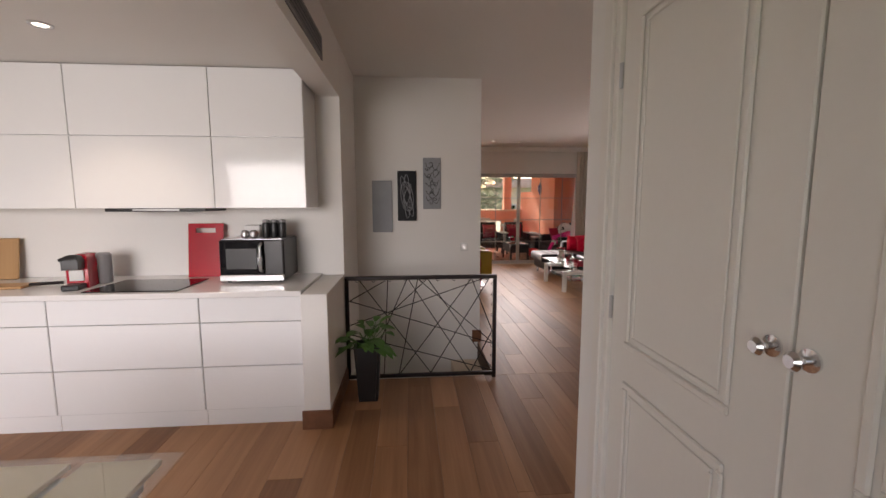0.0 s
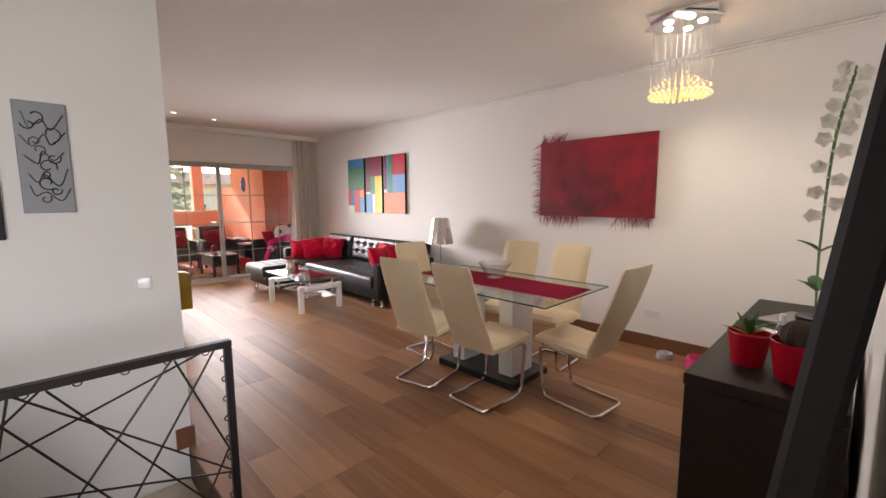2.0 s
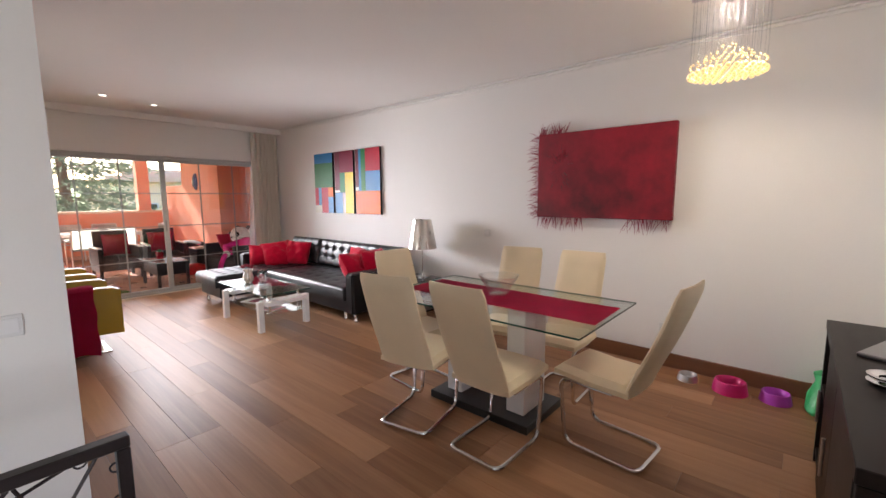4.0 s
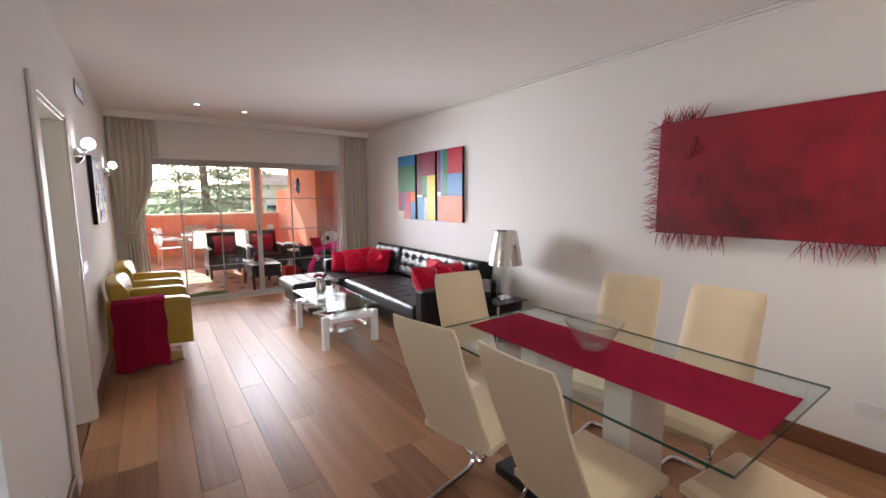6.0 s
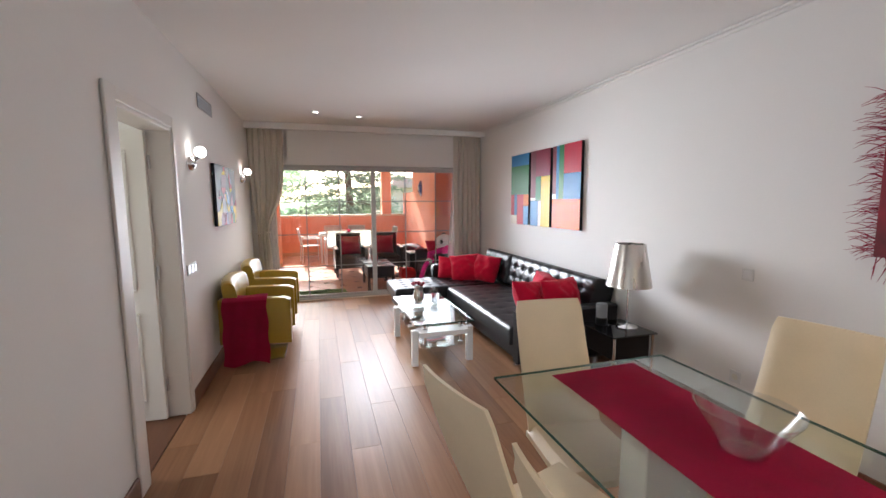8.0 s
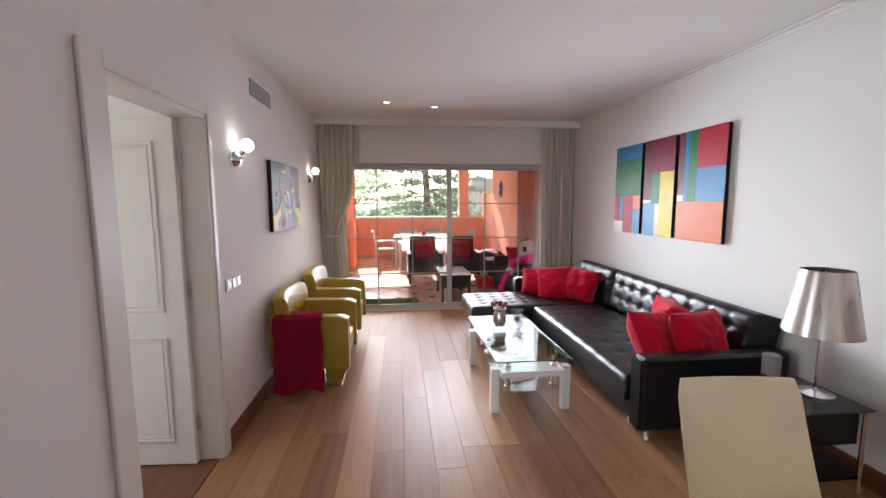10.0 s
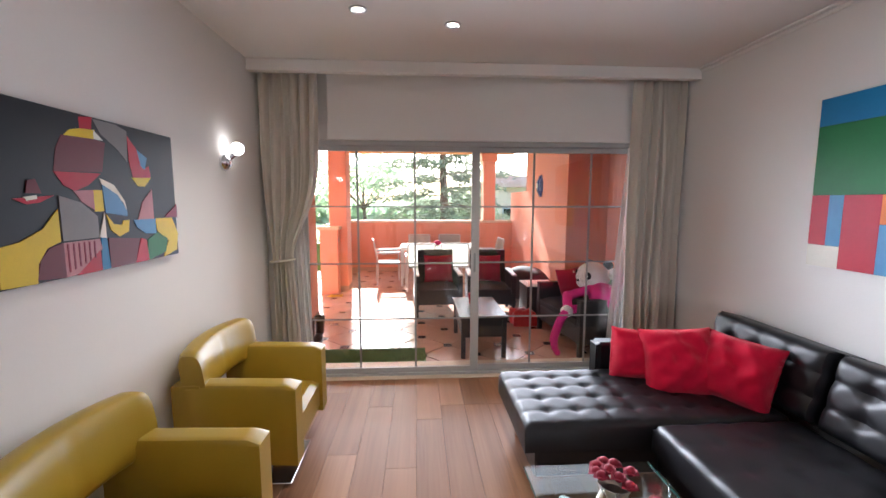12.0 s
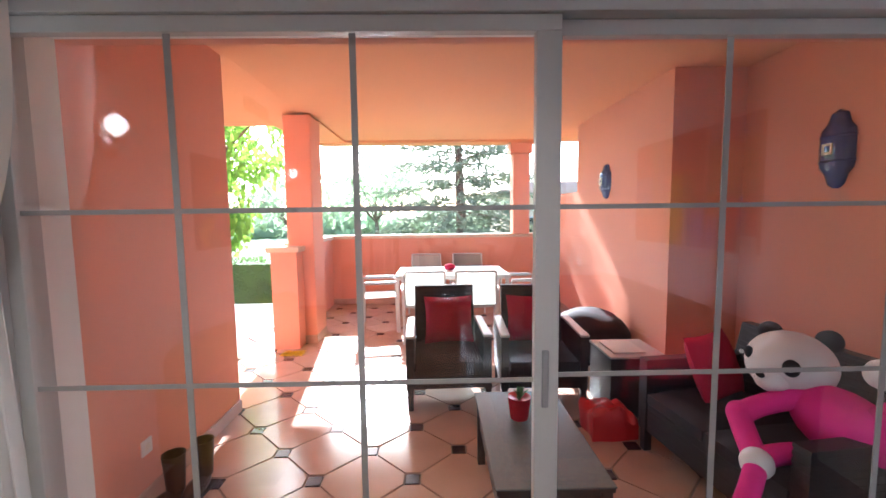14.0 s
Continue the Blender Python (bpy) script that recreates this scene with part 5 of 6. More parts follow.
for k, (x, y, r, mt) in enumerate(((2.80, 6.75, 12, "pink"), (2.88, 6.95, -8, "green"), (2.84, 7.2, 20, "white"))):
    t = thing("magazine", "magazine lying on the glass shelf", "magazine", "magazines on the coffee table", at=pose(x, y, 0.189, 0, 0, r))
    part("pages", boxes((-0.1, 0.1, -0.14, 0.14, 0, 0.008)), WHITE_CLOTH, t)
    part("cover", boxes((-0.1, 0.1, -0.14, 0.14, 0.0083, 0.0095)), PAINTS[mt], t)
    part("cover_picture", boxes((-0.075, 0.075, -0.1, 0.05, 0.0097, 0.0105)), PAINTS[("grey", "teal", "wine")[k]], t)
t = thing("flower_vase", "glass vase with dark red roses on the coffee table", "vase", at=pose(2.80, 7.28, KZ + 0.001))
bm = bmesh.new()
lathe(bm, [(0.0, 0.004), (0.04, 0.0), (0.062, 0.04), (0.06, 0.08), (0.045, 0.13), (0.06, 0.165), (0.057, 0.165), (0.042, 0.13), (0.056, 0.08), (0.0, 0.012)], 24, caps=False)
part("vase", bm, SILVER_SHADE, t)
rnd = random.Random(6)
for k in range(9):
    a, r = rnd.uniform(0, 6.28), rnd.uniform(0.0, 0.085)
    c = Vector((r * math.cos(a), r * math.sin(a), 0.215 - r * 0.3))
    bm = bmesh.new()
    for j in range(7):
        b = 2.4 * j
        leaf_blade(bm, c, (math.cos(b), math.sin(b), 0.9 - 0.1 * j), (0, 0, 1), 0.034, 0.036, 0.4, 4)
    ball(bm, c + Vector((0, 0, 0.006)), 0.018, 8, 6)
    part("rose", bm, ROSE, t)
for nm, x, y in (("candle_glass", 2.95, 7.15), ("candle_glass", 2.66, 7.02)):
    bm = bmesh.new()
    lathe(bm, [(0.03, 0), (0.032, 0.004), (0.036, 0.09), (0.034, 0.09), (0.029, 0.008), (0, 0.008)], 20, (x, y, KZ + 0.001), caps=False)
    solo(nm, bm, CLEAR_GLASS, "small clear candle glass on the coffee table", "glass", "glasses on the coffee table")
t = thing("flower_bowl", "red flower in a small glass on the coffee table", "vase", at=pose(2.98, 7.32, KZ + 0.001))
bm = bmesh.new()
lathe(bm, [(0.03, 0), (0.045, 0.05), (0.05, 0.13), (0.047, 0.13), (0.04, 0.05), (0, 0.006)], 20, caps=False)
part("glass", bm, CLEAR_GLASS, t)
bm = bmesh.new()
ball(bm, (0, -0.01, 0.05), 0.032, 12, 8, (1, 1, 0.8))
part("flower", bm, ROSE, t)

# side table with lamp and loudspeaker
t = thing("side_table", "small black and chrome side table with glass top", "table")
part("glass_top", boxes((3.86, 4.27, 5.40, 5.82, 0.488, 0.5), bevel=0.003), HOB_GLASS, t)
part("drawer_box", boxes((3.90, 4.23, 5.44, 5.78, 0.30, 0.486), bevel=0.004), BLACK_WOOD, t)
part("shelf", boxes((3.88, 4.25, 5.42, 5.80, 0.12, 0.135)), HOB_GLASS, t)
for x in (3.885, 4.245):
    for y in (5.425, 5.795):
        bm = bmesh.new()
        tube(bm, [(x, y, 0), (x, y, 0.487)], 0.013, 10)
        part("leg", bm, CHROME, t)
t = thing("table_lamp", "chrome table lamp with a silver pleated shade", "lamp", at=pose(4.145, 5.60, 0.5))
bm = bmesh.new()
lathe(bm, [(0.085, 0.001), (0.085, 0.010), (0.03, 0.018), (0.010, 0.03), (0.0085, 0.04)], 28)
part("foot", bm, CHROME, t)
bm = bmesh.new()
tube(bm, [(0, 0, 0.02), (0, 0, 0.62)], 0.008, 12)
part("pole", bm, CHROME, t)
bm = bmesh.new()
lathe(bm, [(0.172 + 0.0, 0.345), (0.112, 0.685), (0.109, 0.685), (0.169, 0.345)], 60, caps=False)
for k, v in enumerate(bm.verts):
    s = 1 + (0.012 if k % 2 else -0.006)
    v.co.x, v.co.y = v.co.x * s, v.co.y * s
part("shade", bm, SILVER_SHADE, t)
t = thing("loudspeaker", "small grey cylindrical loudspeaker on the side table", "speaker", at=pose(4.0, 5.73, 0.5))
bm = bmesh.new()
lathe(bm, [(0.045, 0), (0.048, 0.006), (0.048, 0.06), (0.045, 0.064)], 20)
part("base", bm, BLACK, t)
bm = bmesh.new()
lathe(bm, [(0.044, 0.065), (0.046, 0.17), (0.04, 0.18), (0.0, 0.181)], 20, caps=False)
part("grille", bm, GREY_PLASTIC, t)
bm = bmesh.new()
tube(bm, spline([(4.33, 5.35, 0.012), (4.30, 5.25, 0.05), (4.26, 5.17, 0.02), (4.22, 5.22, 0.012)], 6), 0.006, 6)
solo("cable", bm, BLACK, "short black cable curling on the floor", "cable")


def armchair(y, throw):
    t = thing("armchair", "mustard yellow leather armchair on a chrome base", "armchair", "yellow armchairs", at=pose(0.0, y, 0))
    w = 0.69
    for y0 in (0.0, w - 0.115):
        bm = bmesh.new()
        soft_box(bm, 0.93, 1.48, y0, y0 + 0.115, 0.20, 0.632, r=0.022, n=12, puff=0.004)
        for v in bm.verts:
            v.co.z += (1.48 - v.co.x) * 0.03 if v.co.z > 0.4 else (1.48 - v.co.x) * 0.06
        part("armrest", bm, YELLOW, t)
    bm = bmesh.new()
    soft_box(bm, 1.02, 1.46, 0.118, w - 0.118, 0.24, 0.42, r=0.03, n=14, puff=0.02)
    part("seat", bm, YELLOW, t)
    bm = bmesh.new()

    def roll(u, v):
        a = 2 * math.pi * u
        yy = 0.006 + (w - 0.012) * v
        bow = 0.05 * (2 * v - 1) ** 2
        e = 1 - max(0, abs(2 * v - 1) - 0.93) / 0.07 * 0.08
        sx, sz = 0.062 * e, 0.135 * e
        c, s = math.cos(a), math.sin(a)
        px = math.copysign(abs(c) ** 0.6, c) * sx
        pz = math.copysign(abs(s) ** 0.6, s) * sz
        crease = 0.006 * math.exp(-((v - 0.5) / 0.02) ** 2)
        return Vector((0.922 + bow + px * (1 - crease * 10) - pz * 0.12, yy, 0.692 + pz - bow * 0.3))
    surf(bm, 24, 25, roll, wrap_u=True)
    bm.verts.ensure_lookup_table()
    n = 24
    bm.faces.new([bm.verts[i] for i in range(n)])
    bm.faces.new([bm.verts[n * 24 + i] for i in range(n)][::-1])
    part("backrest", bm, YELLOW, t)
    for y0 in (0.003, w - 0.098):
        bm = bmesh.new()
        soft_box(bm, 0.866, 1.005, y0, y0 + 0.095, 0.235, 0.66, r=0.015, n=8)
        part("back_support", bm, YELLOW, t)
    bm = bmesh.new()
    lathe(bm, [(0.03, 0.02), (0.03, 0.205)], 16, (1.2, w / 2, 0))
    part("column", bm, CHROME, t)
    part("base_plate", boxes((0.97, 1.40, 0.13, w - 0.13, 0.0, 0.012), bevel=0.004), CHROME, t)
    part("seat_pan", boxes((0.98, 1.44, 0.116, w - 0.116, 0.205, 0.235), bevel=0.004), BLACK, t)
    return t


armchair(6.96, True)
armchair(8.02, False)
t = thing("throw_blanket", "crimson knitted throw hanging over the chair arm", "blanket")
bm = bmesh.new()


def drape(u, v):
    x = 0.905 + 0.375 * u + 0.006 * math.sin(v * 17)
    s = v * 0.86
    ruck = 0.004 * math.sin(u * 22 + v * 3) * min(1, v * 3)
    zt = 0.662 + 0.004
    if s < 0.10:
        return Vector((x, 7.065 - s, zt + 0.004 * math.sin(u * 9)))
    k = s - 0.10
    if k < 0.04:
        a = k / 0.04 * math.pi / 2
        return Vector((x, 6.965 - 0.025 * math.sin(a), zt - 0.025 * (1 - math.cos(a))))
    d = k - 0.04
    return Vector((x + 0.02 * d * (u - 0.3), 6.938 - 0.008 - ruck - 0.03 * d, max(0.02, zt - 0.025 - d * (0.82 + 0.03 * math.sin(u * 7)))))


surf(bm, 28, 60, drape)
bmesh.ops.solidify(bm, geom=bm.faces[:], thickness=0.007)
part("cloth", bm, RUBY, t)

# ---- curtains and terrace doors ----


def curtain(x0, x1, tie, seed, label):
    t = thing("curtain", label, "curtain", "window curtains")
    rnd = random.Random(seed)
    ph = [rnd.uniform(0, 6.28) for _ in range(4)]
    bm = bmesh.new()

    def f(u, v):
        z = 0.02 + 2.57 * v
        if tie:
            g = 1 - 0.62 * math.exp(-((z - 1.08) / 0.42) ** 2) * (1 if z > 1.08 else 0.72)
            xm = x0 + 0.10
            if z < 1.08:
                g = 0.38 + (1.08 - z) * 0.13
            x = xm + (x0 + (x1 - x0) * u - xm) * g
        else:
            x = x0 + (x1 - x0) * u
            g = 1
        fold = 0.042 * math.sin(u * 37 + ph[0] + 0.8 * math.sin(v * 3)) + 0.013 * math.sin(u * 83 + ph[1] + v) + 0.012 * math.sin(u * 17 + ph[2] + v * 2)
        return Vector((x + 0.01 * math.sin(v * 5 + u * 9), 9.46 + fold * (0.55 + 0.45 * (1 - v)) * (0.75 + 0.25 * g), z))
    surf(bm, 150, 40, f)
    part("fabric", bm, CURTAIN, t)
    if tie:
        bm = bmesh.new()
        tube(bm, [(x0 + 0.15 + 0.098 * math.cos(a), 9.458 + 0.040 * math.sin(a), 1.08 + 0.010 * math.cos(a)) for a in (6.28 * i / 28 for i in range(28))], 0.009, 8, closed=True)
        part("tieback", bm, CURTAIN, t)


curtain(0.835, 1.30, True, 1, "beige linen curtain gathered with a tieback")
curtain(3.94, 4.395, False, 2, "beige linen curtain hanging straight")
SHEER = mat("white_sheer", (0.8, 0.79, 0.77), 0.9, var=0.03, grain=200, bump=0.1)
_b = SHEER.node_tree.nodes["Principled BSDF"]
_b.inputs["Alpha"].default_value = 0.5
for x0, x1, nm, near, far in ((0.96, 1.125, "gathered", 0.0, 0.08), (3.95, 4.16, "hanging", -0.15, 0.0)):
    bm = bmesh.new()
    surf(bm, 60, 20, lambda u, v: Vector((x0 + (x1 - x0) * u + (1 - v) * (near * (1 - u) + far * u), 9.525 + 0.012 * math.sin(u * 38 + v) + 0.006 * math.sin(u * 71 + 2 * v), 0.03 + 2.02 * v)))
    solo("sheer_curtain", bm, SHEER, "narrow white sheer curtain " + nm + " beside the glass", "curtain", "sheer curtains")

# backlit shade of the glazing bars is put into this darker grey
BAR = mat("backlit_glazing_bar", (0.30, 0.30, 0.29), 0.4, var=0.05, scale=3, grain=80, bump=0.02)
t = thing("door_terrace", "white aluminium sliding terrace doors with glazing bars", "door", kind="structure")
for nm, box in (("frame_head", (1.08, 4.17, 9.57, 9.72, 2.045, 2.084)), ("frame_sill", (1.08, 4.17, 9.57, 9.72, 0.004, 0.028)), ("frame_jamb", (1.083, 1.105, 9.57, 9.72, 0.028, 2.045)), ("frame_jamb", (4.145, 4.167, 9.57, 9.72, 0.028, 2.045))):
    part(nm, boxes(box, bevel=0.002), ALU, t)
for k, (x0, x1, y, sash_x) in enumerate(((1.121, 2.655, 9.585, (1.593, 2.088)), (2.60, 4.129, 9.618, (3.145, 3.662)))):
    leaf = part("sash", boxes((x0, x1, y, y + 0.031, 2.0, 2.044), (x0, x1, y, y + 0.031, 0.029, 0.075), (x0, x0 + 0.045, y, y + 0.031, 0.075, 2.0), (x1 - 0.07, x1, y, y + 0.031, 0.075, 2.0) if k == 0 else (x1 - 0.045, x1, y, y + 0.031, 0.075, 2.0), bevel=0.002), ALU, t)
    g = part("pane", boxes((x0 + 0.04, x1 - 0.04, y + 0.014, y + 0.020, 0.07, 2.005)), PANE, leaf, smooth=0)
    g.visible_shadow = False
    for x in sash_x:
        part("glazing_bar", boxes((x - 0.009, x + 0.009, y + 0.010, y + 0.0135, 0.075, 2.0)), BAR, leaf)
    for z in (0.525, 1.028, 1.528):
        part("glazing_bar", boxes((x0 + 0.045, x1 - 0.045, y + 0.0085, y + 0.012, z - 0.007, z + 0.007)), BAR, leaf)
part("pull", boxes((2.605, 2.625, 9.575, 9.584, 0.95, 1.12), bevel=0.003), GREY_PLASTIC, t)

# ---- terrace things ----
WICKER = mat("dark_wicker", (0.022, 0.018, 0.022), 0.45, var=0.35, scale=30, grain=90, bump=0.9, depth=0.006, stretch=(1, 1, 3))
CHARCOAL = mat("charcoal_cushion", (0.035, 0.03, 0.036), 0.8, var=0.15, scale=6, grain=150, bump=0.3)
HOT_RED = mat("crimson_cushion", (0.42, 0.01, 0.05), 0.8, var=0.12, scale=8, grain=140, bump=0.25)
PATIO_ALU = mat("grey_aluminium", (0.55, 0.56, 0.55), 0.35, metal=0.3, var=0.05, bump=0.03)
WOVEN_GLASS = mat("glass_over_weave", (0.14, 0.16, 0.155), 0.25, var=0.25, scale=60, grain=160, bump=0.04, spec=0.25)
PATIO_GLASS = mat("frosted_glass_top", (0.55, 0.62, 0.60), 0.12, var=0.04, bump=0.02)
MESH_CLOTH = mat("grey_sling", (0.5, 0.5, 0.46), 0.7, var=0.06, grain=200, bump=0.3)
TURF = mat("green_turf", (0.11, 0.20, 0.07), 0.95, var=0.3, scale=12, grain=150, bump=0.9, depth=0.008)
COBALT = mat("cobalt_glaze", (0.02, 0.04, 0.22), 0.12, var=0.3, scale=16, grain=40, bump=0.15, coat=0.5)
PINK_FUR = mat("hot_pink_plush", (0.75, 0.03, 0.28), 0.95, var=0.12, scale=14, grain=140, bump=0.7, depth=0.006)
RUBBER = mat("brown_rubber", (0.06, 0.03, 0.022), 0.4, var=0.2, scale=10, bump=0.1)
RED_BAG = mat("red_foil_bag", (0.6, 0.02, 0.025), 0.35, var=0.15, scale=9, grain=20, bump=0.6, depth=0.01)


def weave_box(bm, x0, x1, y0, y1, z0, z1, bands=0.016):
    """A block wound with horizontal strands: alternate courses stand a little proud."""
    n = max(2, int((z1 - z0) / bands))
    for k in range(n):
        a, b = z0 + (z1 - z0) * k / n, z0 + (z1 - z0) * (k + 1) / n
        e = 0.0025 * (k % 2)
        bx(bm, x0 - e, x1 + e, y0 - e, y1 + e, a, b)


def wicker_chair():
    t = thing("wicker_armchair", "dark wicker terrace armchair with flat arms", "armchair", "wicker terrace armchairs")
    w, d = 0.66, 0.66
    bm = bmesh.new()
    weave_box(bm, 0.06, w - 0.06, 0.01, d - 0.08, 0.18, 0.32)
    part("seat_box", bm, WICKER, t)
    bm = bmesh.new()
    soft_box(bm, 0.07, w - 0.07, 0.0, d - 0.12, 0.322, 0.42, r=0.03, puff=0.012)
    part("seat_cushion", bm, CHARCOAL, t)
    for x in (0.0, w - 0.058):
        bm = bmesh.new()
        weave_box(bm, x, x + 0.056, 0.02, d - 0.02, 0.16, 0.575)
        side = part("side_panel", bm, WICKER, t)
        part("arm_top", boxes((x - 0.008, x + 0.064, 0.0, d - 0.05, 0.578, 0.60), bevel=0.006), PATIO_ALU, side)
    bm = bmesh.new()
    n = 14
    for k in range(n):
        z0, z1 = 0.33 + 0.54 * k / n, 0.33 + 0.54 * (k + 1) / n
        y = d - 0.09 + 0.10 * (k / n)
        e = 0.0025 * (k % 2)
        bx(bm, 0.065 - e, w - 0.065 + e, y - e, y + 0.05 + e, z0, z1)
    part("backrest", bm, WICKER, t)
    for x in (0.005, w - 0.05):
        for y in (0.02, d - 0.07):
            part("leg", boxes((x, x + 0.045, y, y + 0.045, 0, 0.16), bevel=0.003), WICKER, t)
    return t


c = wicker_chair()
c.matrix_basis = pose(2.07, 11.50, -0.02, 0, 0, 2)
copy_thing(c, pose(2.80, 11.50, -0.02, 0, 0, -3))
for x, y, r in ((2.41, 11.93, 4), (3.12, 11.92, -5)):
    bm = bmesh.new()
    pillow(bm, 0.42, 0.40, 0.13, pose(x, y, 0.60, 76, 0, r), 0.012, x)
    solo("cushion", bm, HOT_RED, "plain crimson cushion on the wicker armchair", "cushion", "crimson terrace cushions")

t = thing("terrace_coffee_table", "low dark wicker coffee table with a glass top", "table")
bm = bmesh.new()
weave_box(bm, 2.56, 3.0, 10.02, 10.86, 0.20, 0.385)
part("body", bm, WICKER, t)
part("glass_top", boxes((2.53, 3.02, 9.98, 10.88, 0.405, 0.415), bevel=0.003), WOVEN_GLASS, t)
part("top_rim", boxes((2.535, 3.015, 9.985, 10.875, 0.387, 0.404)), WICKER, t)
for x in (2.545, 2.965):
    for y in (9.995, 10.82):
        part("leg", boxes((x, x + 0.045, y, y + 0.045, -0.02, 0.386), bevel=0.003), WICKER, t)
t = thing("plant_pot", "red pot with a small plant on the terrace table", "plant", at=pose(2.74, 10.55, 0.416))
bm = bmesh.new()
lathe(bm, [(0.045, 0), (0.05, 0.01), (0.062, 0.12), (0.055, 0.12), (0.0, 0.10)], 20, caps=False)
part("pot", bm, RED_GLOSS, t)
rnd = random.Random(12)
for k in range(10):
    a, el = rnd.uniform(0, 6.28), rnd.uniform(0.7, 1.4)
    bm = bmesh.new()
    leaf_blade(bm, (0, 0, 0.1), (math.cos(a) * math.cos(el), math.sin(a) * math.cos(el), math.sin(el)), (0, 0, 1), 0.09, 0.02, 0.2)
    part("leaf", bm, LEAF, t)

t = thing("wicker_sofa", "dark wicker two-seat terrace sofa with grey cushions", "sofa", at=pose(3.74, 9.92, -0.02, 0, 0, 7))
bm = bmesh.new()
weave_box(bm, 0.01, 0.66, 0.08, 1.0, 0.14, 0.33)
part("seat_box", bm, WICKER, t)
for y0 in (0.085, 0.545):
    bm = bmesh.new()
    soft_box(bm, 0.0, 0.60, y0, y0 + 0.45, 0.332, 0.42, r=0.03, puff=0.012)
    part("seat_cushion", bm, CHARCOAL, t)
bm = bmesh.new()
n = 29
for k in range(n):
    x = 0.60 + 0.10 * k / n
    e = 0.003 * (k % 2)
    bx(bm, x - e, x + 0.07 + e, 0.03, 1.05, 0.33 + 0.47 * k / n, 0.33 + 0.47 * (k + 1) / n)
part("backrest", bm, WICKER, t)
for y0 in (0.0, 1.005):
    bm = bmesh.new()
    weave_box(bm, 0.0, 0.70, y0, y0 + 0.072, 0.14, 0.60)
    part("armrest", bm, WICKER, t)
for x in (0.005, 0.64):
    for y in (0.01, 1.015):
        part("leg", boxes((x, x + 0.05, y, y + 0.05, 0, 0.14), bevel=0.003), WICKER, t)
bm = bmesh.new()
pillow(bm, 0.42, 0.40, 0.15, pose(3.99, 10.84, 0.57, 68, 0, 28), 0.012, 3)
solo("cushion", bm, HOT_RED, "plain crimson cushion on the wicker sofa", "cushion", "crimson terrace cushions")

# plush panda lounging on the sofa: one mesh with several furs
PANDA_WHITE = mat("white_plush", (0.75, 0.73, 0.72), 0.95, var=0.06, scale=14, grain=140, bump=0.7, depth=0.006)
PANDA_BLACK = mat("black_plush", (0.015, 0.015, 0.017), 0.9, var=0.2, scale=14, grain=140, bump=0.5, depth=0.004)
bm = bmesh.new()


def fur(verts, idx):
    for f in {f for v in verts for f in v.link_faces}:
        f.material_index = idx


HEAD = Vector((4.06, 10.40, 0.745))
fur(ball(bm, HEAD, 0.168, 28, 18, (1.05, 1.12, 0.96), pose(0, 0, 0, 0, 0, 20)), 1)
fur(ball(bm, HEAD + Vector((-0.125, -0.045, -0.055)), 0.078, 16, 12, (0.9, 1.1, 0.8)), 1)
for dx, dy, dz in ((0.145, -0.05, 0.125), (0.03, 0.165, 0.115)):
    fur(ball(bm, HEAD + Vector((dx, dy, dz)), 0.056, 14, 10), 2)
for dx, dy, dz, r in ((-0.108, -0.132, 0.028, 0.042), (-0.163, 0.058, 0.045, 0.032)):
    fur(ball(bm, HEAD + Vector((dx, dy, dz)), r, 14, 10, (0.55, 0.85, 1.0), pose(0, 0, 0, 0, 0, 40 if dy < 0 else -10)), 2)
    fur(ball(bm, HEAD + Vector((dx * 1.2, dy * 1.15, dz)), 0.011, 8, 6), 1)
fur(ball(bm, HEAD + Vector((-0.193, -0.058, -0.028)), 0.019, 10, 6, (0.7, 1.3, 0.8)), 2)
fur(ball(bm, (4.08, 10.14, 0.57), 0.15, 22, 16, (0.95, 1.45, 0.95), pose(0, 0, 0, 10, 0, 6)), 0)
for pts, r in (([(4.06, 10.24, 0.65), (3.96, 10.28, 0.62), (3.84, 10.31, 0.575), (3.75, 10.30, 0.545)], 0.05), ([(3.74, 10.31, 0.55), (3.72, 10.24, 0.50), (3.69, 10.15, 0.46), (3.66, 10.08, 0.44)], 0.05), ([(4.02, 10.06, 0.52), (3.92, 10.10, 0.47), (3.78, 10.11, 0.455), (3.68, 10.09, 0.45)], 0.045), ([(4.10, 10.02, 0.64), (4.19, 9.97, 0.72), (4.21, 9.97, 0.80), (4.14, 10.02, 0.83)], 0.055)):
    fur(tube(bm, spline(pts, 6), r, 12), 0)
fur(ball(bm, (3.655, 10.075, 0.44), 0.064, 16, 10), 1)
fur(ball(bm, (3.745, 10.305, 0.548), 0.056, 14, 10), 0)
fur(ball(bm, (4.12, 10.03, 0.835), 0.062, 16, 10), 1)
fur(tube(bm, spline([(3.63, 10.05, 0.43), (3.555, 9.99, 0.36), (3.50, 9.99, 0.19), (3.515, 9.99, 0.08), (3.55, 9.98, 0.012)], 5), [0.042] * 12 + [0.038] * 4 + [0.032] * 4 + [0.02], 12), 0)
solo("plush_panda", bm, [PINK_FUR, PANDA_WHITE, PANDA_BLACK], "large pink plush panda lying on the wicker sofa", "plush toy", smooth=60)

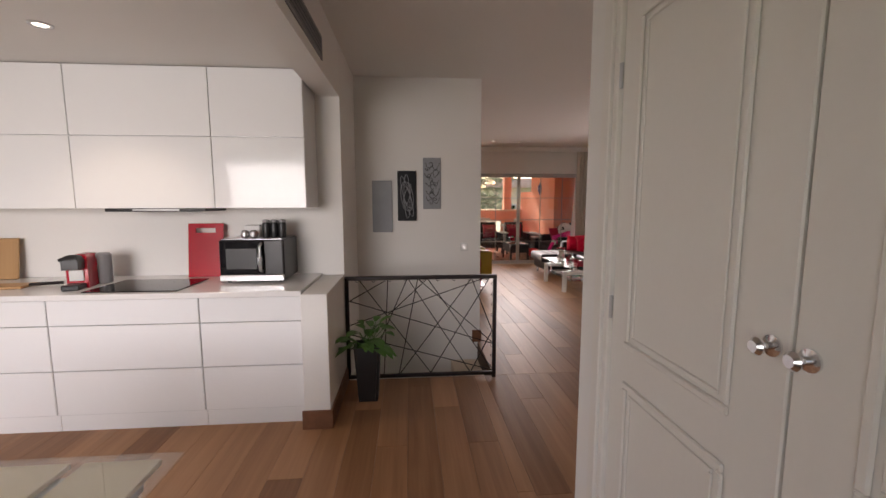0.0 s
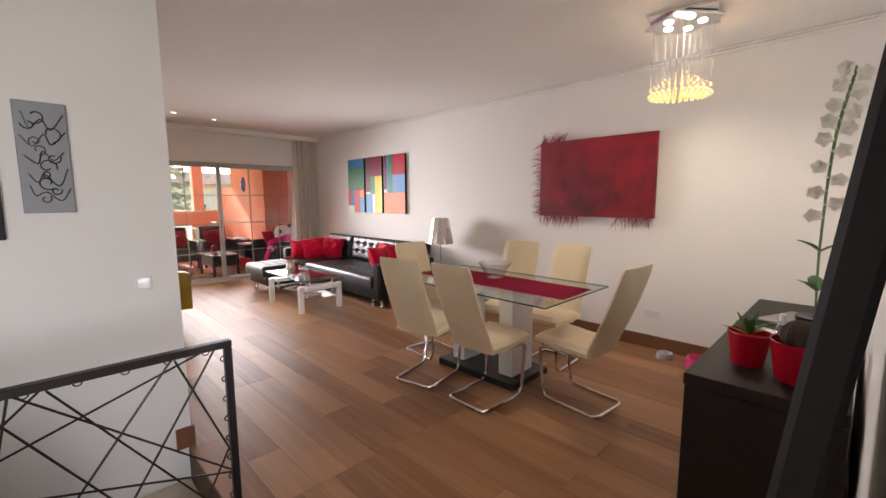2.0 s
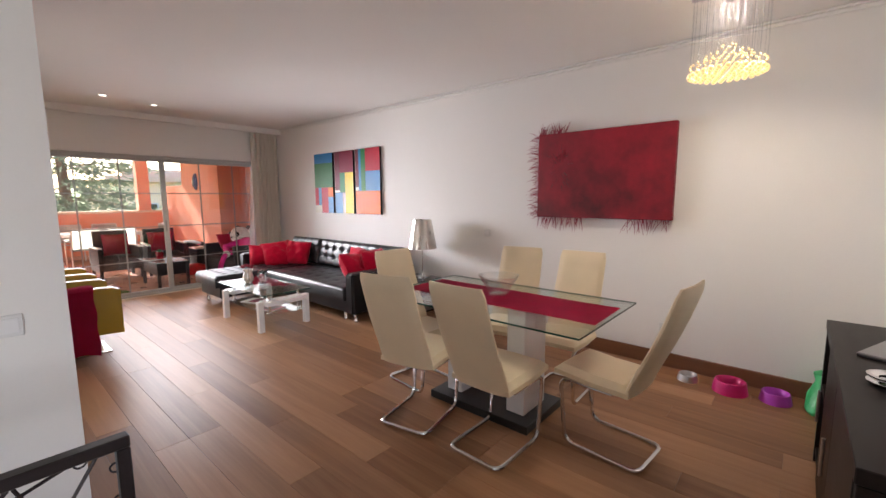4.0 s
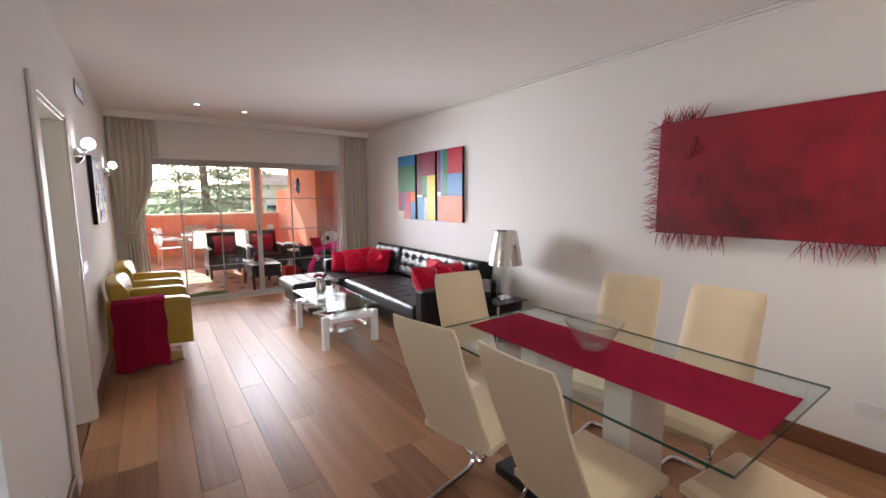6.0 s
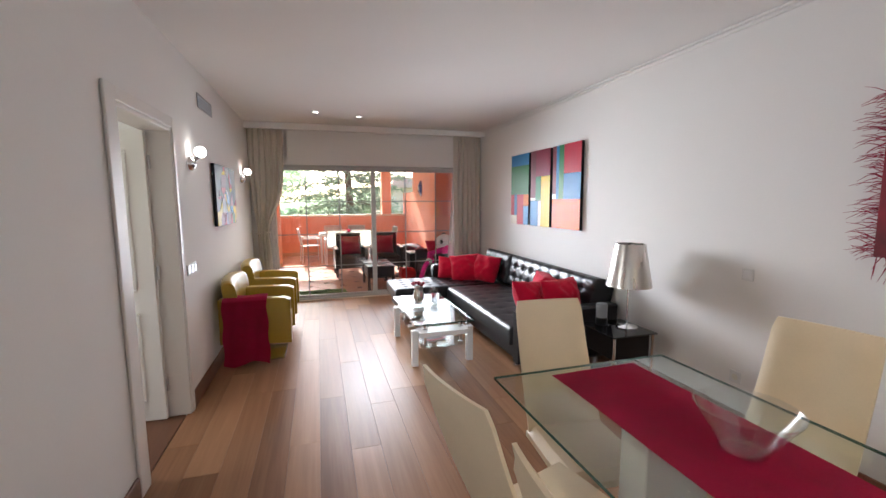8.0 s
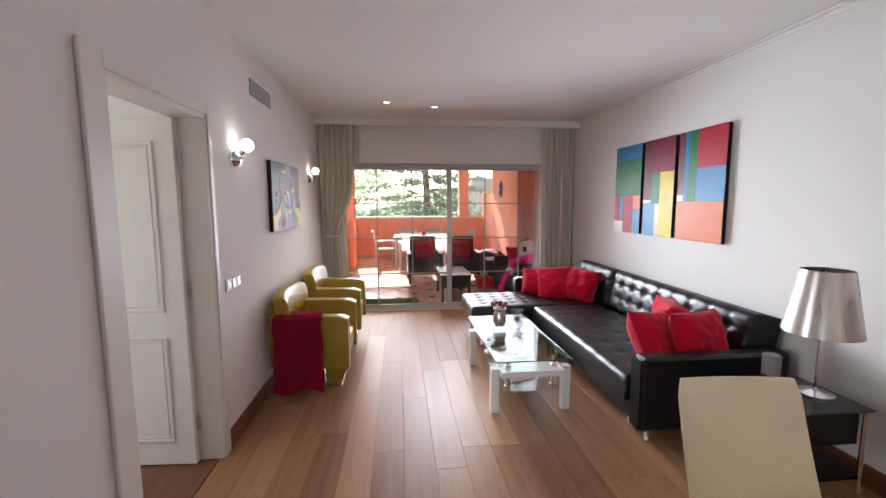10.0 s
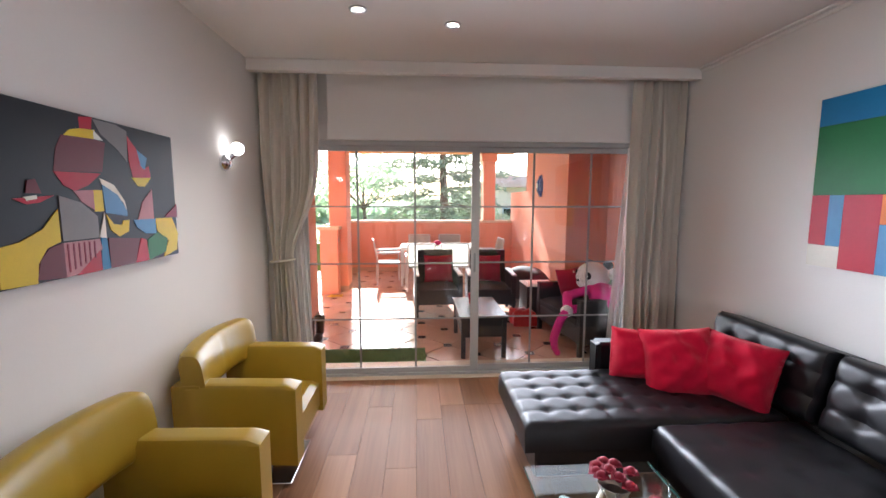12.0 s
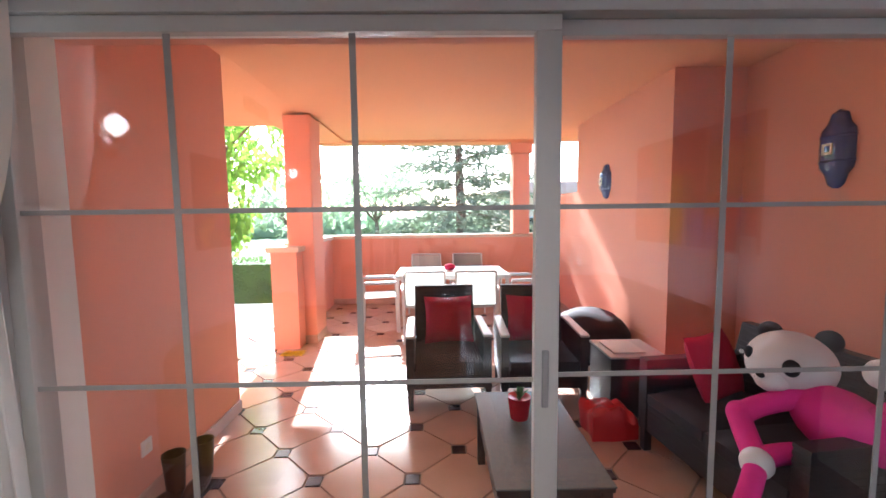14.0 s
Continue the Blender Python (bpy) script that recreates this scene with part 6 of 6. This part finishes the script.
t = thing("storage_box", "small dark wicker side box with papers on top", "box")
bm = bmesh.new()
weave_box(bm, 3.58, 3.98, 11.35, 11.75, -0.02, 0.43)
part("body", bm, WICKER, t)
part("lid", boxes((3.57, 3.99, 11.34, 11.76, 0.432, 0.45), bevel=0.004), PATIO_ALU, t)
solo("newspaper", boxes((3.62, 3.86, 11.40, 11.68, 0.4505, 0.465), bevel=0.002), WHITE_CLOTH, "folded newspapers on the wicker box", "newspaper")
bm = bmesh.new()
ball(bm, (3.85, 12.55, 0.25), 0.34, 24, 14, (1.25, 1.0, 0.8))
for v in bm.verts:
    v.co += Vector((0, 0, noise.noise(v.co * 5) * 0.04))
    v.co.z = max(-0.019, v.co.z)
solo("bean_bag", bm, CHARCOAL, "slumped dark bean bag by the orange wall", "bean bag")
bm = bmesh.new()
soft_box(bm, 3.34, 3.64, 11.05, 11.34, -0.019, 0.16, r=0.05, n=16)
for v in bm.verts:
    v.co += Vector((noise.noise(v.co * 11), noise.noise(v.co * 11 + Vector((7, 0, 0))), 0)) * 0.02
    if v.co.z > 0.1:
        v.co.z += noise.noise(v.co * 13) * 0.05
solo("red_bag", bm, RED_BAG, "crumpled red plastic bag on the terrace floor", "bag")
bm = boxes((1.03, 2.185, 9.93, 10.31, -0.017, -0.008))
rnd = random.Random(3)
for k in range(5200):
    x, y = rnd.uniform(1.035, 2.18), rnd.uniform(9.935, 10.305)
    a = rnd.uniform(0, 6.28)
    h = rnd.uniform(0.01, 0.02)
    e = Vector((math.cos(a), math.sin(a), 0)) * 0.003
    p = Vector((x, y, -0.009))
    q = p + Vector((rnd.uniform(-0.006, 0.006), rnd.uniform(-0.006, 0.006), h))
    bm.faces.new([bm.verts.new(v) for v in (p - e, p + e, q)])
solo("doormat", bm, TURF, "green artificial turf doormat outside the sliding doors", "mat", smooth=0)
for x, y, r in ((0.90, 10.55, -20), (0.98, 10.68, -5)):
    t = thing("boot", "brown rubber boot standing by the orange wall", "boot", "pair of boots", at=pose(x, y, -0.02, 0, 0, r))
    bm = bmesh.new()
    lathe(bm, [(0.045, 0.08), (0.048, 0.14), (0.056, 0.26), (0.058, 0.28), (0.052, 0.28), (0.046, 0.16)], 18, caps=False)
    part("shaft", bm, RUBBER, t)
    bm = bmesh.new()
    ball(bm, (0, -0.07, 0.05), 0.055, 16, 10, (0.85, 2.0, 0.9))
    for v in bm.verts:
        v.co.z = max(0.012, v.co.z)
    part("foot", bm, RUBBER, t)
    part("sole", boxes((-0.045, 0.045, -0.17, 0.045, 0, 0.014), bevel=0.004), BLACK, t)
# unidentified yellow item, built as a crumpled sheet
bm = bmesh.new()
surf(bm, 16, 12, lambda u, v: Vector((0.50 + 0.24 * u + 0.02 * noise.noise((u * 3, v * 3, 1)), 12.82 + 0.17 * v + 0.02 * noise.noise((u * 3, v * 3, 5)), 0.002 + 0.03 * abs(noise.noise((u * 4, v * 4, 2))))))
bmesh.ops.solidify(bm, geom=bm.faces[:], thickness=0.006)
solo("yellow_floor_item", bm, PAINTS["yellow"], "small yellow item on the tiles beside the pillar", "cloth", at=pose(0.1, 0, -0.018))
switch_plate(pose(0.801, 10.49, 0.335, 0, 0, WEST), 1, "cream outdoor wall socket on the orange wall", True)


def talavera(m, h, label):
    t = thing("wall_ceramic", label, "wall ornament", "blue wall ceramics", at=m)
    bm = bmesh.new()
    vs = lathe(bm, [(0.02, 0.0), (0.055, 0.05 * h), (0.075, 0.18 * h), (0.11, 0.26 * h), (0.115, 0.5 * h), (0.11, 0.74 * h), (0.075, 0.82 * h), (0.055, 0.95 * h), (0.015, h)], 20)
    for v in vs:
        v.co.y = max(-0.002, v.co.y * 0.7)
        v.co.z -= h / 2
    part("body", bm, COBALT, t)
    for z in (-0.16, 0.16):
        bm = bmesh.new()
        vs = lathe(bm, [(0.114, z * h - 0.010), (0.120, z * h), (0.114, z * h + 0.010)], 20)
        for v in vs:
            v.co.y = max(-0.001, v.co.y * 0.7)
        part("glaze_band", bm, COBALT, t)
    e = 0.036
    part("white_motif", boxes((-e, e, 0.066, 0.0835, e * 0.55, e), (-e, e, 0.066, 0.0835, -e, -e * 0.55), (-e, -e * 0.55, 0.066, 0.0835, -e * 0.55, e * 0.55), (e * 0.55, e, 0.066, 0.0835, -e * 0.55, e * 0.55), bevel=0.003), PETAL, t, "white glazed square ring")
    return t


talavera(pose(4.289, 13.2, 1.85, 0, 0, 90), 0.40, "blue and white glazed wall ceramic on orange render")
talavera(pose(4.899, 11.08, 1.89, 0, 0, 90), 0.50, "blue and white glazed wall ceramic on orange render")

t = thing("patio_table", "grey aluminium patio dining table with a glass top", "table")
part("top", boxes((1.78, 3.25, 13.65, 14.55, 0.70, 0.715), bevel=0.003), PATIO_GLASS, t)
part("frame", boxes((1.77, 3.26, 13.64, 13.68, 0.665, 0.699), (1.77, 3.26, 14.52, 14.56, 0.665, 0.699), (1.77, 1.81, 13.68, 14.52, 0.665, 0.699), (3.22, 3.26, 13.68, 14.52, 0.665, 0.699)), PATIO_ALU, t)
for x in (1.79, 3.2):
    for y in (13.66, 14.50):
        part("leg", boxes((x, x + 0.045, y, y + 0.045, -0.02, 0.664), bevel=0.003), PATIO_ALU, t)
bm = bmesh.new()
ball(bm, (2.5, 14.1, 0.765), 0.06, 12, 8, (1.3, 1, 0.8))
for v in bm.verts:
    v.co += v.normal * 0 + Vector((noise.noise(v.co * 40), noise.noise(v.co * 40 + Vector((3, 0, 0))), 0)) * 0.02
solo("flower_bunch", bm, RUBY, "small bunch of dark red flowers on the patio table", "flowers")


def patio_chair():
    t = thing("patio_chair", "grey aluminium patio chair with sling seat", "chair", "patio chairs round the table")
    for s in (1, -1):
        bm = bmesh.new()
        tube(bm, arc([(s * 0.26, 0.22, 0), (s * 0.26, 0.21, 0.62), (s * 0.26, -0.24, 0.62)], 0.04), 0.014, 8)
        tube(bm, [(s * 0.25, -0.24, 0), (s * 0.24, -0.22, 0.44), (s * 0.23, -0.30, 0.86)], 0.014, 8)
        part("side_frame", bm, PATIO_ALU, t)
        part("arm_pad", boxes((s * 0.26 - 0.02, s * 0.26 + 0.02, -0.2, 0.2, 0.634, 0.65), bevel=0.004), PATIO_ALU, t)
    bm = bmesh.new()
    surf(bm, 8, 8, lambda u, v: Vector((-0.235 + 0.47 * u, -0.22 + 0.44 * v, 0.43 - 0.015 * math.sin(math.pi * u) + 0.01 * v)))
    bmesh.ops.solidify(bm, geom=bm.faces[:], thickness=0.006)
    part("seat", bm, MESH_CLOTH, t)
    bm = bmesh.new()
    surf(bm, 8, 8, lambda u, v: Vector((-0.23 + 0.46 * u, -0.225 - 0.075 * v - 0.012 * math.sin(math.pi * u), 0.46 + 0.38 * v)))
    bmesh.ops.solidify(bm, geom=bm.faces[:], thickness=0.006)
    part("backrest", bm, MESH_CLOTH, t)
    bm = bmesh.new()
    tube(bm, [(-0.23, -0.30, 0.86), (0.23, -0.30, 0.86)], 0.014, 8)
    part("top_rail", bm, PATIO_ALU, t)
    return t


c = patio_chair()
c.matrix_basis = pose(1.55, 14.02, -0.02, 0, 0, -82)
for x, y, r in ((3.48, 14.1, 95), (2.16, 13.42, 3), (2.78, 13.42, -3), (2.15, 14.85, 180), (2.8, 14.85, 176)):
    copy_thing(c, pose(x, y, -0.02, 0, 0, r))

# ---- garden ----
GRASS = mat("garden_grass", (0.07, 0.12, 0.03), 0.95, var=0.4, scale=0.4, grain=6, bump=0.5, depth=0.03)
PAVING = mat("garden_paving", (0.42, 0.36, 0.30), 0.8, var=0.15, scale=2, grain=30, bump=0.3, depth=0.004)
BARK = mat("tree_bark", (0.17, 0.10, 0.07), 0.95, var=0.35, scale=4, grain=20, bump=0.9, depth=0.03, stretch=(3, 3, 0.5))
NEEDLE = mat("dark_conifer", (0.20, 0.23, 0.15), 0.8, var=0.4, scale=1.2, grain=20, bump=0)
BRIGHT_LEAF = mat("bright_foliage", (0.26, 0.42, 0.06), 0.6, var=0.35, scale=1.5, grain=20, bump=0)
# haze over the far trees is put into this leaf colour
HAZE_LEAF = mat("hazed_foliage", (0.46, 0.55, 0.36), 0.8, var=0.35, scale=0.6, grain=8, bump=0)
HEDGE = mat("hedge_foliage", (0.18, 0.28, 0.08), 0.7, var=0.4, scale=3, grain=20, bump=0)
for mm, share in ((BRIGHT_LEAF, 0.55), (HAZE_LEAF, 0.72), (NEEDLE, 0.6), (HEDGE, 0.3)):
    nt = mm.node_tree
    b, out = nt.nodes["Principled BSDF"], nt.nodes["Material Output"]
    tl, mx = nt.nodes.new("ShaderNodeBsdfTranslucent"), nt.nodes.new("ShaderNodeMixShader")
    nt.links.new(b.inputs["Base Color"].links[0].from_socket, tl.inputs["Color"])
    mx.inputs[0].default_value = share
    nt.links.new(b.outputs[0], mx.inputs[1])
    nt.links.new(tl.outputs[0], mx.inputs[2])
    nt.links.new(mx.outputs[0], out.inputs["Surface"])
bm = bmesh.new()
surf(bm, 60, 60, lambda u, v: Vector(((u - 0.5) ** 3 * 8000 * 0.6 + (u - 0.5) * 60, (v - 0.4) ** 3 * 8000 * 0.6 + (v - 0.4) * 60 + 14, -0.5 - (1.2 if v > 0.45 else 0) * min(1, max(0, v - 0.45) * 20))))
structure("ground", bm, GRASS, "garden lawn reaching to the horizon", "ground")
structure("garden_path", boxes((-2.6, 0.6, 11.0, 15.0, -0.49, -0.034)), PAVING, "pale sunlit paving beside the terrace", "pavement")


def foliage(bm, centre, radii, count, size, rnd, droop=0.0, flat=0.0):
    """Leaf clumps scattered through an uneven body."""
    for _ in range(count):
        d = Vector((rnd.gauss(0, 1), rnd.gauss(0, 1), rnd.gauss(0, 1))).normalized() * rnd.uniform(0.45, 1.0)
        p = Vector(centre) + Vector((d.x * radii[0], d.y * radii[1], d.z * radii[2]))
        if noise.noise(p * (1.4 / max(radii))) < -0.12:
            continue
        a = Vector((rnd.uniform(-1, 1), rnd.uniform(-1, 1), rnd.uniform(-1, 1) * (1 - flat) - droop)).normalized()
        b = a.orthogonal().normalized()
        s = size * rnd.uniform(0.5, 1.3)
        q = [p, p + a * s * 0.5 + b * s * 0.28, p + a * s, p + a * s * 0.5 - b * s * 0.28]
        bm.faces.new([bm.verts.new(v) for v in q])


def conifer(x, y, base, height, seed, label):
    t = thing("conifer_tree", label, "tree", at=pose(x, y, base))
    rnd = random.Random(seed)
    bm = bmesh.new()
    tube(bm, [(0.05 * math.sin(k), 0.04 * math.cos(k * 1.7), height * k / 8) for k in range(9)], [0.24 * (1 - k / 8.6) + 0.02 for k in range(9)], 12)
    trunk = part("trunk", bm, BARK, t)
    crown = bmesh.new()
    for k in range(120):
        z = height * (0.14 + 0.86 * k / 120)
        ln = (3.6 * (1 - k / 130)) * rnd.uniform(0.6, 1.1) + 0.2
        a = k * 2.4 + rnd.uniform(-0.3, 0.3)
        tip = Vector((math.cos(a) * ln, math.sin(a) * ln, z + ln * rnd.uniform(-0.25, 0.12)))
        if k % 2 == 0:
            bm = bmesh.new()
            tube(bm, [(0, 0, z), Vector((0, 0, z)) * 0.4 + tip * 0.6 + Vector((0, 0, 0.08)), tip], [0.035, 0.02, 0.008], 5)
            part("limb", bm, BARK, trunk)
        for j in range(int(52 * ln)):
            s = rnd.uniform(0.2, 1.05)
            p = Vector((0, 0, z)).lerp(tip, s) + Vector((rnd.gauss(0, 0.16), rnd.gauss(0, 0.16), rnd.gauss(0, 0.08)))
            d = (Vector((math.cos(a), math.sin(a), rnd.uniform(-0.7, 0.3))) + Vector((rnd.uniform(-0.8, 0.8), rnd.uniform(-0.8, 0.8), 0))).normalized()
            b = d.orthogonal().normalized() * rnd.uniform(0.025, 0.055)
            ln2 = rnd.uniform(0.16, 0.36)
            crown.faces.new([crown.verts.new(v) for v in (p, p + d * ln2 * 0.5 + b, p + d * ln2, p + d * ln2 * 0.5 - b)])
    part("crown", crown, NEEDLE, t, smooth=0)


conifer(3.25, 24.0, -1.7, 10.0, 1, "tall conifer with a reddish trunk beyond the parapet")


def leafy_tree(x, y, base, height, spread, material, seed, label, droop=0.3, count=5000, size=0.22):
    t = thing("broadleaf_tree", label, "tree", at=pose(x, y, base))
    rnd = random.Random(seed)
    bm = bmesh.new()
    tube(bm, [(0, 0, 0), (0.1, 0, height * 0.25), (0.0, 0.1, height * 0.5), (0.1, 0.1, height * 0.75)], [0.2, 0.16, 0.11, 0.05], 10)
    trunk = part("trunk", bm, BARK, t)
    for k in range(7):
        a = k * 0.9
        bm = bmesh.new()
        tube(bm, [(0, 0, height * 0.35), (math.cos(a) * spread * 0.4, math.sin(a) * spread * 0.4, height * 0.6), (math.cos(a) * spread * 0.75, math.sin(a) * spread * 0.75, height * 0.75)], [0.08, 0.05, 0.02], 6)
        part("limb", bm, BARK, trunk)
    bm = bmesh.new()
    for k in range(9):
        a = k * 2.4
        r = spread * (0.0 if k == 0 else 0.62)
        foliage(bm, (math.cos(a) * r, math.sin(a) * r, height * rnd.uniform(0.55, 0.9)), (spread * 0.5, spread * 0.5, height * 0.2), count // 9, size, rnd, droop)
    part("crown", bm, material, t, smooth=0)


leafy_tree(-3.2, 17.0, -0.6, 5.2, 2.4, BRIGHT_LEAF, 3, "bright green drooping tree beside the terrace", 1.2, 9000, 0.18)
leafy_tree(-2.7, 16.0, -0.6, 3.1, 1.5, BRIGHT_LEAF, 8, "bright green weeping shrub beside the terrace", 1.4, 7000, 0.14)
leafy_tree(-6.5, 34.0, -1.7, 6.6, 3.8, HAZE_LEAF, 4, "green tree across the garden with haze in its colour", 0.2, 3600, 0.36)
leafy_tree(-2.5, 42.0, -1.7, 7.2, 4.2, HAZE_LEAF, 5, "green tree across the garden with haze in its colour", 0.2, 3600, 0.42)
leafy_tree(7.5, 46.0, -1.7, 3.8, 3.5, HAZE_LEAF, 6, "green tree across the garden with haze in its colour", 0.2, 3600, 0.42)
rnd = random.Random(9)
bm = boxes((-6.0, -0.6, 18.2, 19.0, -0.6, 0.35))
for k in range(5000):
    p = Vector((rnd.uniform(-6.05, -0.55), rnd.uniform(18.1, 19.1), rnd.uniform(-0.5, 0.45)))
    a = Vector((rnd.uniform(-1, 1), rnd.uniform(-1, 0.2), rnd.uniform(-0.6, 1))).normalized()
    b = a.orthogonal().normalized() * 0.025
    bm.faces.new([bm.verts.new(v) for v in (p, p + a * 0.05 + b, p + a * 0.1, p + a * 0.05 - b)])
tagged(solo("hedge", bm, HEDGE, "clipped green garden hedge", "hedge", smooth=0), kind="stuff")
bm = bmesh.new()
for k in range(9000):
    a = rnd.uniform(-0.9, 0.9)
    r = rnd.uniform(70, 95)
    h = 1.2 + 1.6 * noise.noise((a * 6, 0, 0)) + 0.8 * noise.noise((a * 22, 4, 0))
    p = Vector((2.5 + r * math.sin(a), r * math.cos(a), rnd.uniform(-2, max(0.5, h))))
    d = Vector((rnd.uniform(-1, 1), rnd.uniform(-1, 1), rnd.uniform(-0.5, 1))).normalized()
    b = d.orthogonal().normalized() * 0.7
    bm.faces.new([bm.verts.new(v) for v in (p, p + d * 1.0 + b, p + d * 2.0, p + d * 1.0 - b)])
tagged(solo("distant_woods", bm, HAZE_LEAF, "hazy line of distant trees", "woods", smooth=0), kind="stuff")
t = thing("neighbour_house", "pale neighbouring house with a tiled roof", "house", at=pose(10.0, 33.0, -1.7))
part("wall", boxes((-3.5, 4.5, 0, 7, 0, 4.2)), CAP, t)
part("roof", boxes((-3.9, 4.9, -0.4, 7.4, 4.2, 4.5), (-2.9, 3.9, 0.6, 6.4, 4.5, 5.0)), TILE, t)
for x in (-2.3, 0.0, 2.4):
    w = part("window", boxes((x, x + 1.0, -0.03, 0.0, 1.4, 2.9)), ALU, t)
    part("pane", boxes((x + 0.08, x + 0.92, -0.04, -0.031, 1.48, 2.82)), HOB_GLASS, w)

# ---- terrace structure ----
structure("terrace_wall_west", boxes((0.2, 0.75, 9.85, 11.6, -0.4, 2.9)), ORANGE, "orange rendered terrace wall", "wall")
structure("terrace_wall_east", boxes((4.9, 5.1, 9.85, 11.9, -0.4, 2.9), (4.29, 5.1, 11.9, 14.2, -0.4, 2.9), (4.29, 5.1, 14.2, 15.55, -0.4, 1.78)), ORANGE, "orange rendered terrace wall with a jutting pier", "wall")
structure("terrace_wall_house", boxes((-3.5, 0.2, 9.7, 9.85, -0.4, 5.5), (5.1, 9.0, 9.7, 9.85, -0.4, 5.5), (0.2, 5.1, 9.851, 9.9, 2.68, 5.5), (4.17, 4.9, 9.85, 9.9, -0.4, 2.68), (0.75, 1.08, 9.85, 9.9, -0.4, 2.68), (1.08, 4.17, 9.85, 9.9, 2.09, 2.68)), ORANGE, "orange house wall around the terrace doors", "wall")
structure("terrace_soffit", boxes((0.2, 5.1, 9.9, 15.5, 2.68, 2.9), (-2.2, 0.2, 11.6, 14.05, 2.68, 2.9)), ORANGE_CEIL, "orange painted terrace ceiling", "ceiling")
structure("terrace_beam", boxes((0.42, 0.87, 13.72, 15.2, 2.655, 2.678), (0.42, 4.29, 15.2, 15.52, 2.64, 2.678)), ORANGE_CEIL, "orange edge beam of the terrace roof", "trim")
structure("terrace_pillar", boxes((0.57, 0.88, 13.3, 13.72, -0.4, 2.654), bevel=0.012), ORANGE, "square orange pillar", "pillar")
structure("terrace_pillar_far", boxes((3.59, 3.86, 15.24, 15.5, 1.152, 2.46), (3.55, 3.90, 15.22, 15.51, 2.463, 2.638), bevel=0.01), ORANGE, "square orange pillar on the parapet", "pillar")
structure("terrace_parapet", boxes((0.42, 4.29, 15.4, 15.55, -0.4, 1.09), (0.42, 0.57, 13.72, 15.4, -0.4, 1.09), (0.45, 0.74, 13.08, 13.298, -0.4, 1.09)), ORANGE, "low orange parapet wall", "wall")
structure("parapet_coping", boxes((0.38, 4.29, 15.36, 15.59, 1.092, 1.15), (0.38, 0.61, 13.73, 15.357, 1.092, 1.15), (0.41, 0.78, 13.04, 13.297, 1.092, 1.15), bevel=0.008), CAP, "cream stone coping on the parapet", "trim")
structure("terrace_slab", boxes((-2.2, 5.1, 9.85, 15.6, -0.45, -0.032)), GROUT, "grey mortar bed of the terrace", "floor")
structure("terrace_skirting", boxes((0.75, 0.765, 9.9, 11.6, -0.02, 0.075), (4.275, 4.29, 11.9, 15.4, -0.02, 0.075), (0.57, 4.274, 15.385, 15.4, -0.02, 0.075), (0.545, 0.885, 13.285, 13.3, -0.02, 0.075), (0.87, 0.885, 13.3, 13.73, -0.02, 0.075), bevel=0.002), TILE, "terracotta skirting tiles", "baseboard")
structure("threshold", boxes((1.08, 4.17, 9.5, 9.9, -0.03, 0.004)), STEP, "stone threshold under the terrace doors", "floor")
# tiles set diagonally with small dark insets
TS = 0.2845
CUT = 0.046
HALF = TS - 0.004 - CUT
bm = bmesh.new()
outline = [(HALF, -CUT), (HALF, CUT), (CUT, HALF), (-CUT, HALF), (-HALF, CUT), (-HALF, -CUT), (-CUT, -HALF), (CUT, -HALF)]
lo = [bm.verts.new((x, y, -0.012)) for x, y in outline]
hi = [bm.verts.new((x * 0.992, y * 0.992, 0)) for x, y in outline]
bm.faces.new(hi)
for k in range(8):
    bm.faces.new((lo[k], lo[(k + 1) % 8], hi[(k + 1) % 8], hi[k]))
tile_mesh = finish(bm, "tile", TILE, 0)
dot_mesh = finish(boxes((-0.042, 0.042, -0.042, 0.042, -0.012, -0.0005), bevel=0.002), "inset_tile", DOT, 0)
terrace_floor = thing("terrace_floor", "pale terracotta tiles laid diagonally with small dark insets", "floor", kind="structure")
for i in range(-5, 16):
    for j in range(-14, 8):
        x, y = 1.30 + TS * i, 11.58 - TS * 1.02 * j
        inside = 9.72 < y < 15.5 and x < (5.0 if y < 11.85 else 4.5) and x > (0.60 if y < 11.6 else -0.1)
        if not inside:
            continue
        if (i + j) % 2:
            ob = new("tile", tile_mesh)
            ob.location = (x, y, -0.02 + 0.0015 * random.random())
        elif y > 9.95:
            ob = new("inset_tile", dot_mesh)
            ob.location = (x, y, -0.02)
        ob.parent = terrace_floor
# wooden floor planks
PW, PL = 0.185, 1.45
plank_meshes = {}
floor = thing("floor", "reddish-brown wooden plank floor with a satin sheen", "floor", kind="structure")


def plank(x0, x1, y0, y1):
    key = (round(x1 - x0, 3), round(y1 - y0, 3))
    if key not in plank_meshes:
        w, l = key[0] / 2 - 0.0005, key[1] / 2 - 0.0005
        plank_meshes[key] = finish(boxes((-w, w, -l, l, -0.014, 0), bevel=0.001), "plank", FLOOR_OAK, 0)
    ob = new("plank", plank_meshes[key])
    ob.location = ((x0 + x1) / 2, (y0 + y1) / 2, 0)
    ob.parent = floor


def lay(xa, xb, ya, yb):
    x = xa
    while x < xb - 0.01:
        x2 = min(x + PW, xb)
        y = ya - random.choice((0.0, 0.25, 0.45, 0.65, 0.85, 1.0))
        while y < yb - 0.01:
            a, b = max(y, ya), min(y + PL, yb)
            if b - a > 0.02:
                plank(x, x2, a, b)
            y += PL
        x = x2


lay(-2.7, 0.72, -0.4, 3.46)
lay(0.72, XR, YB, 3.46)
lay(0.8, XR, 3.46, 9.5)
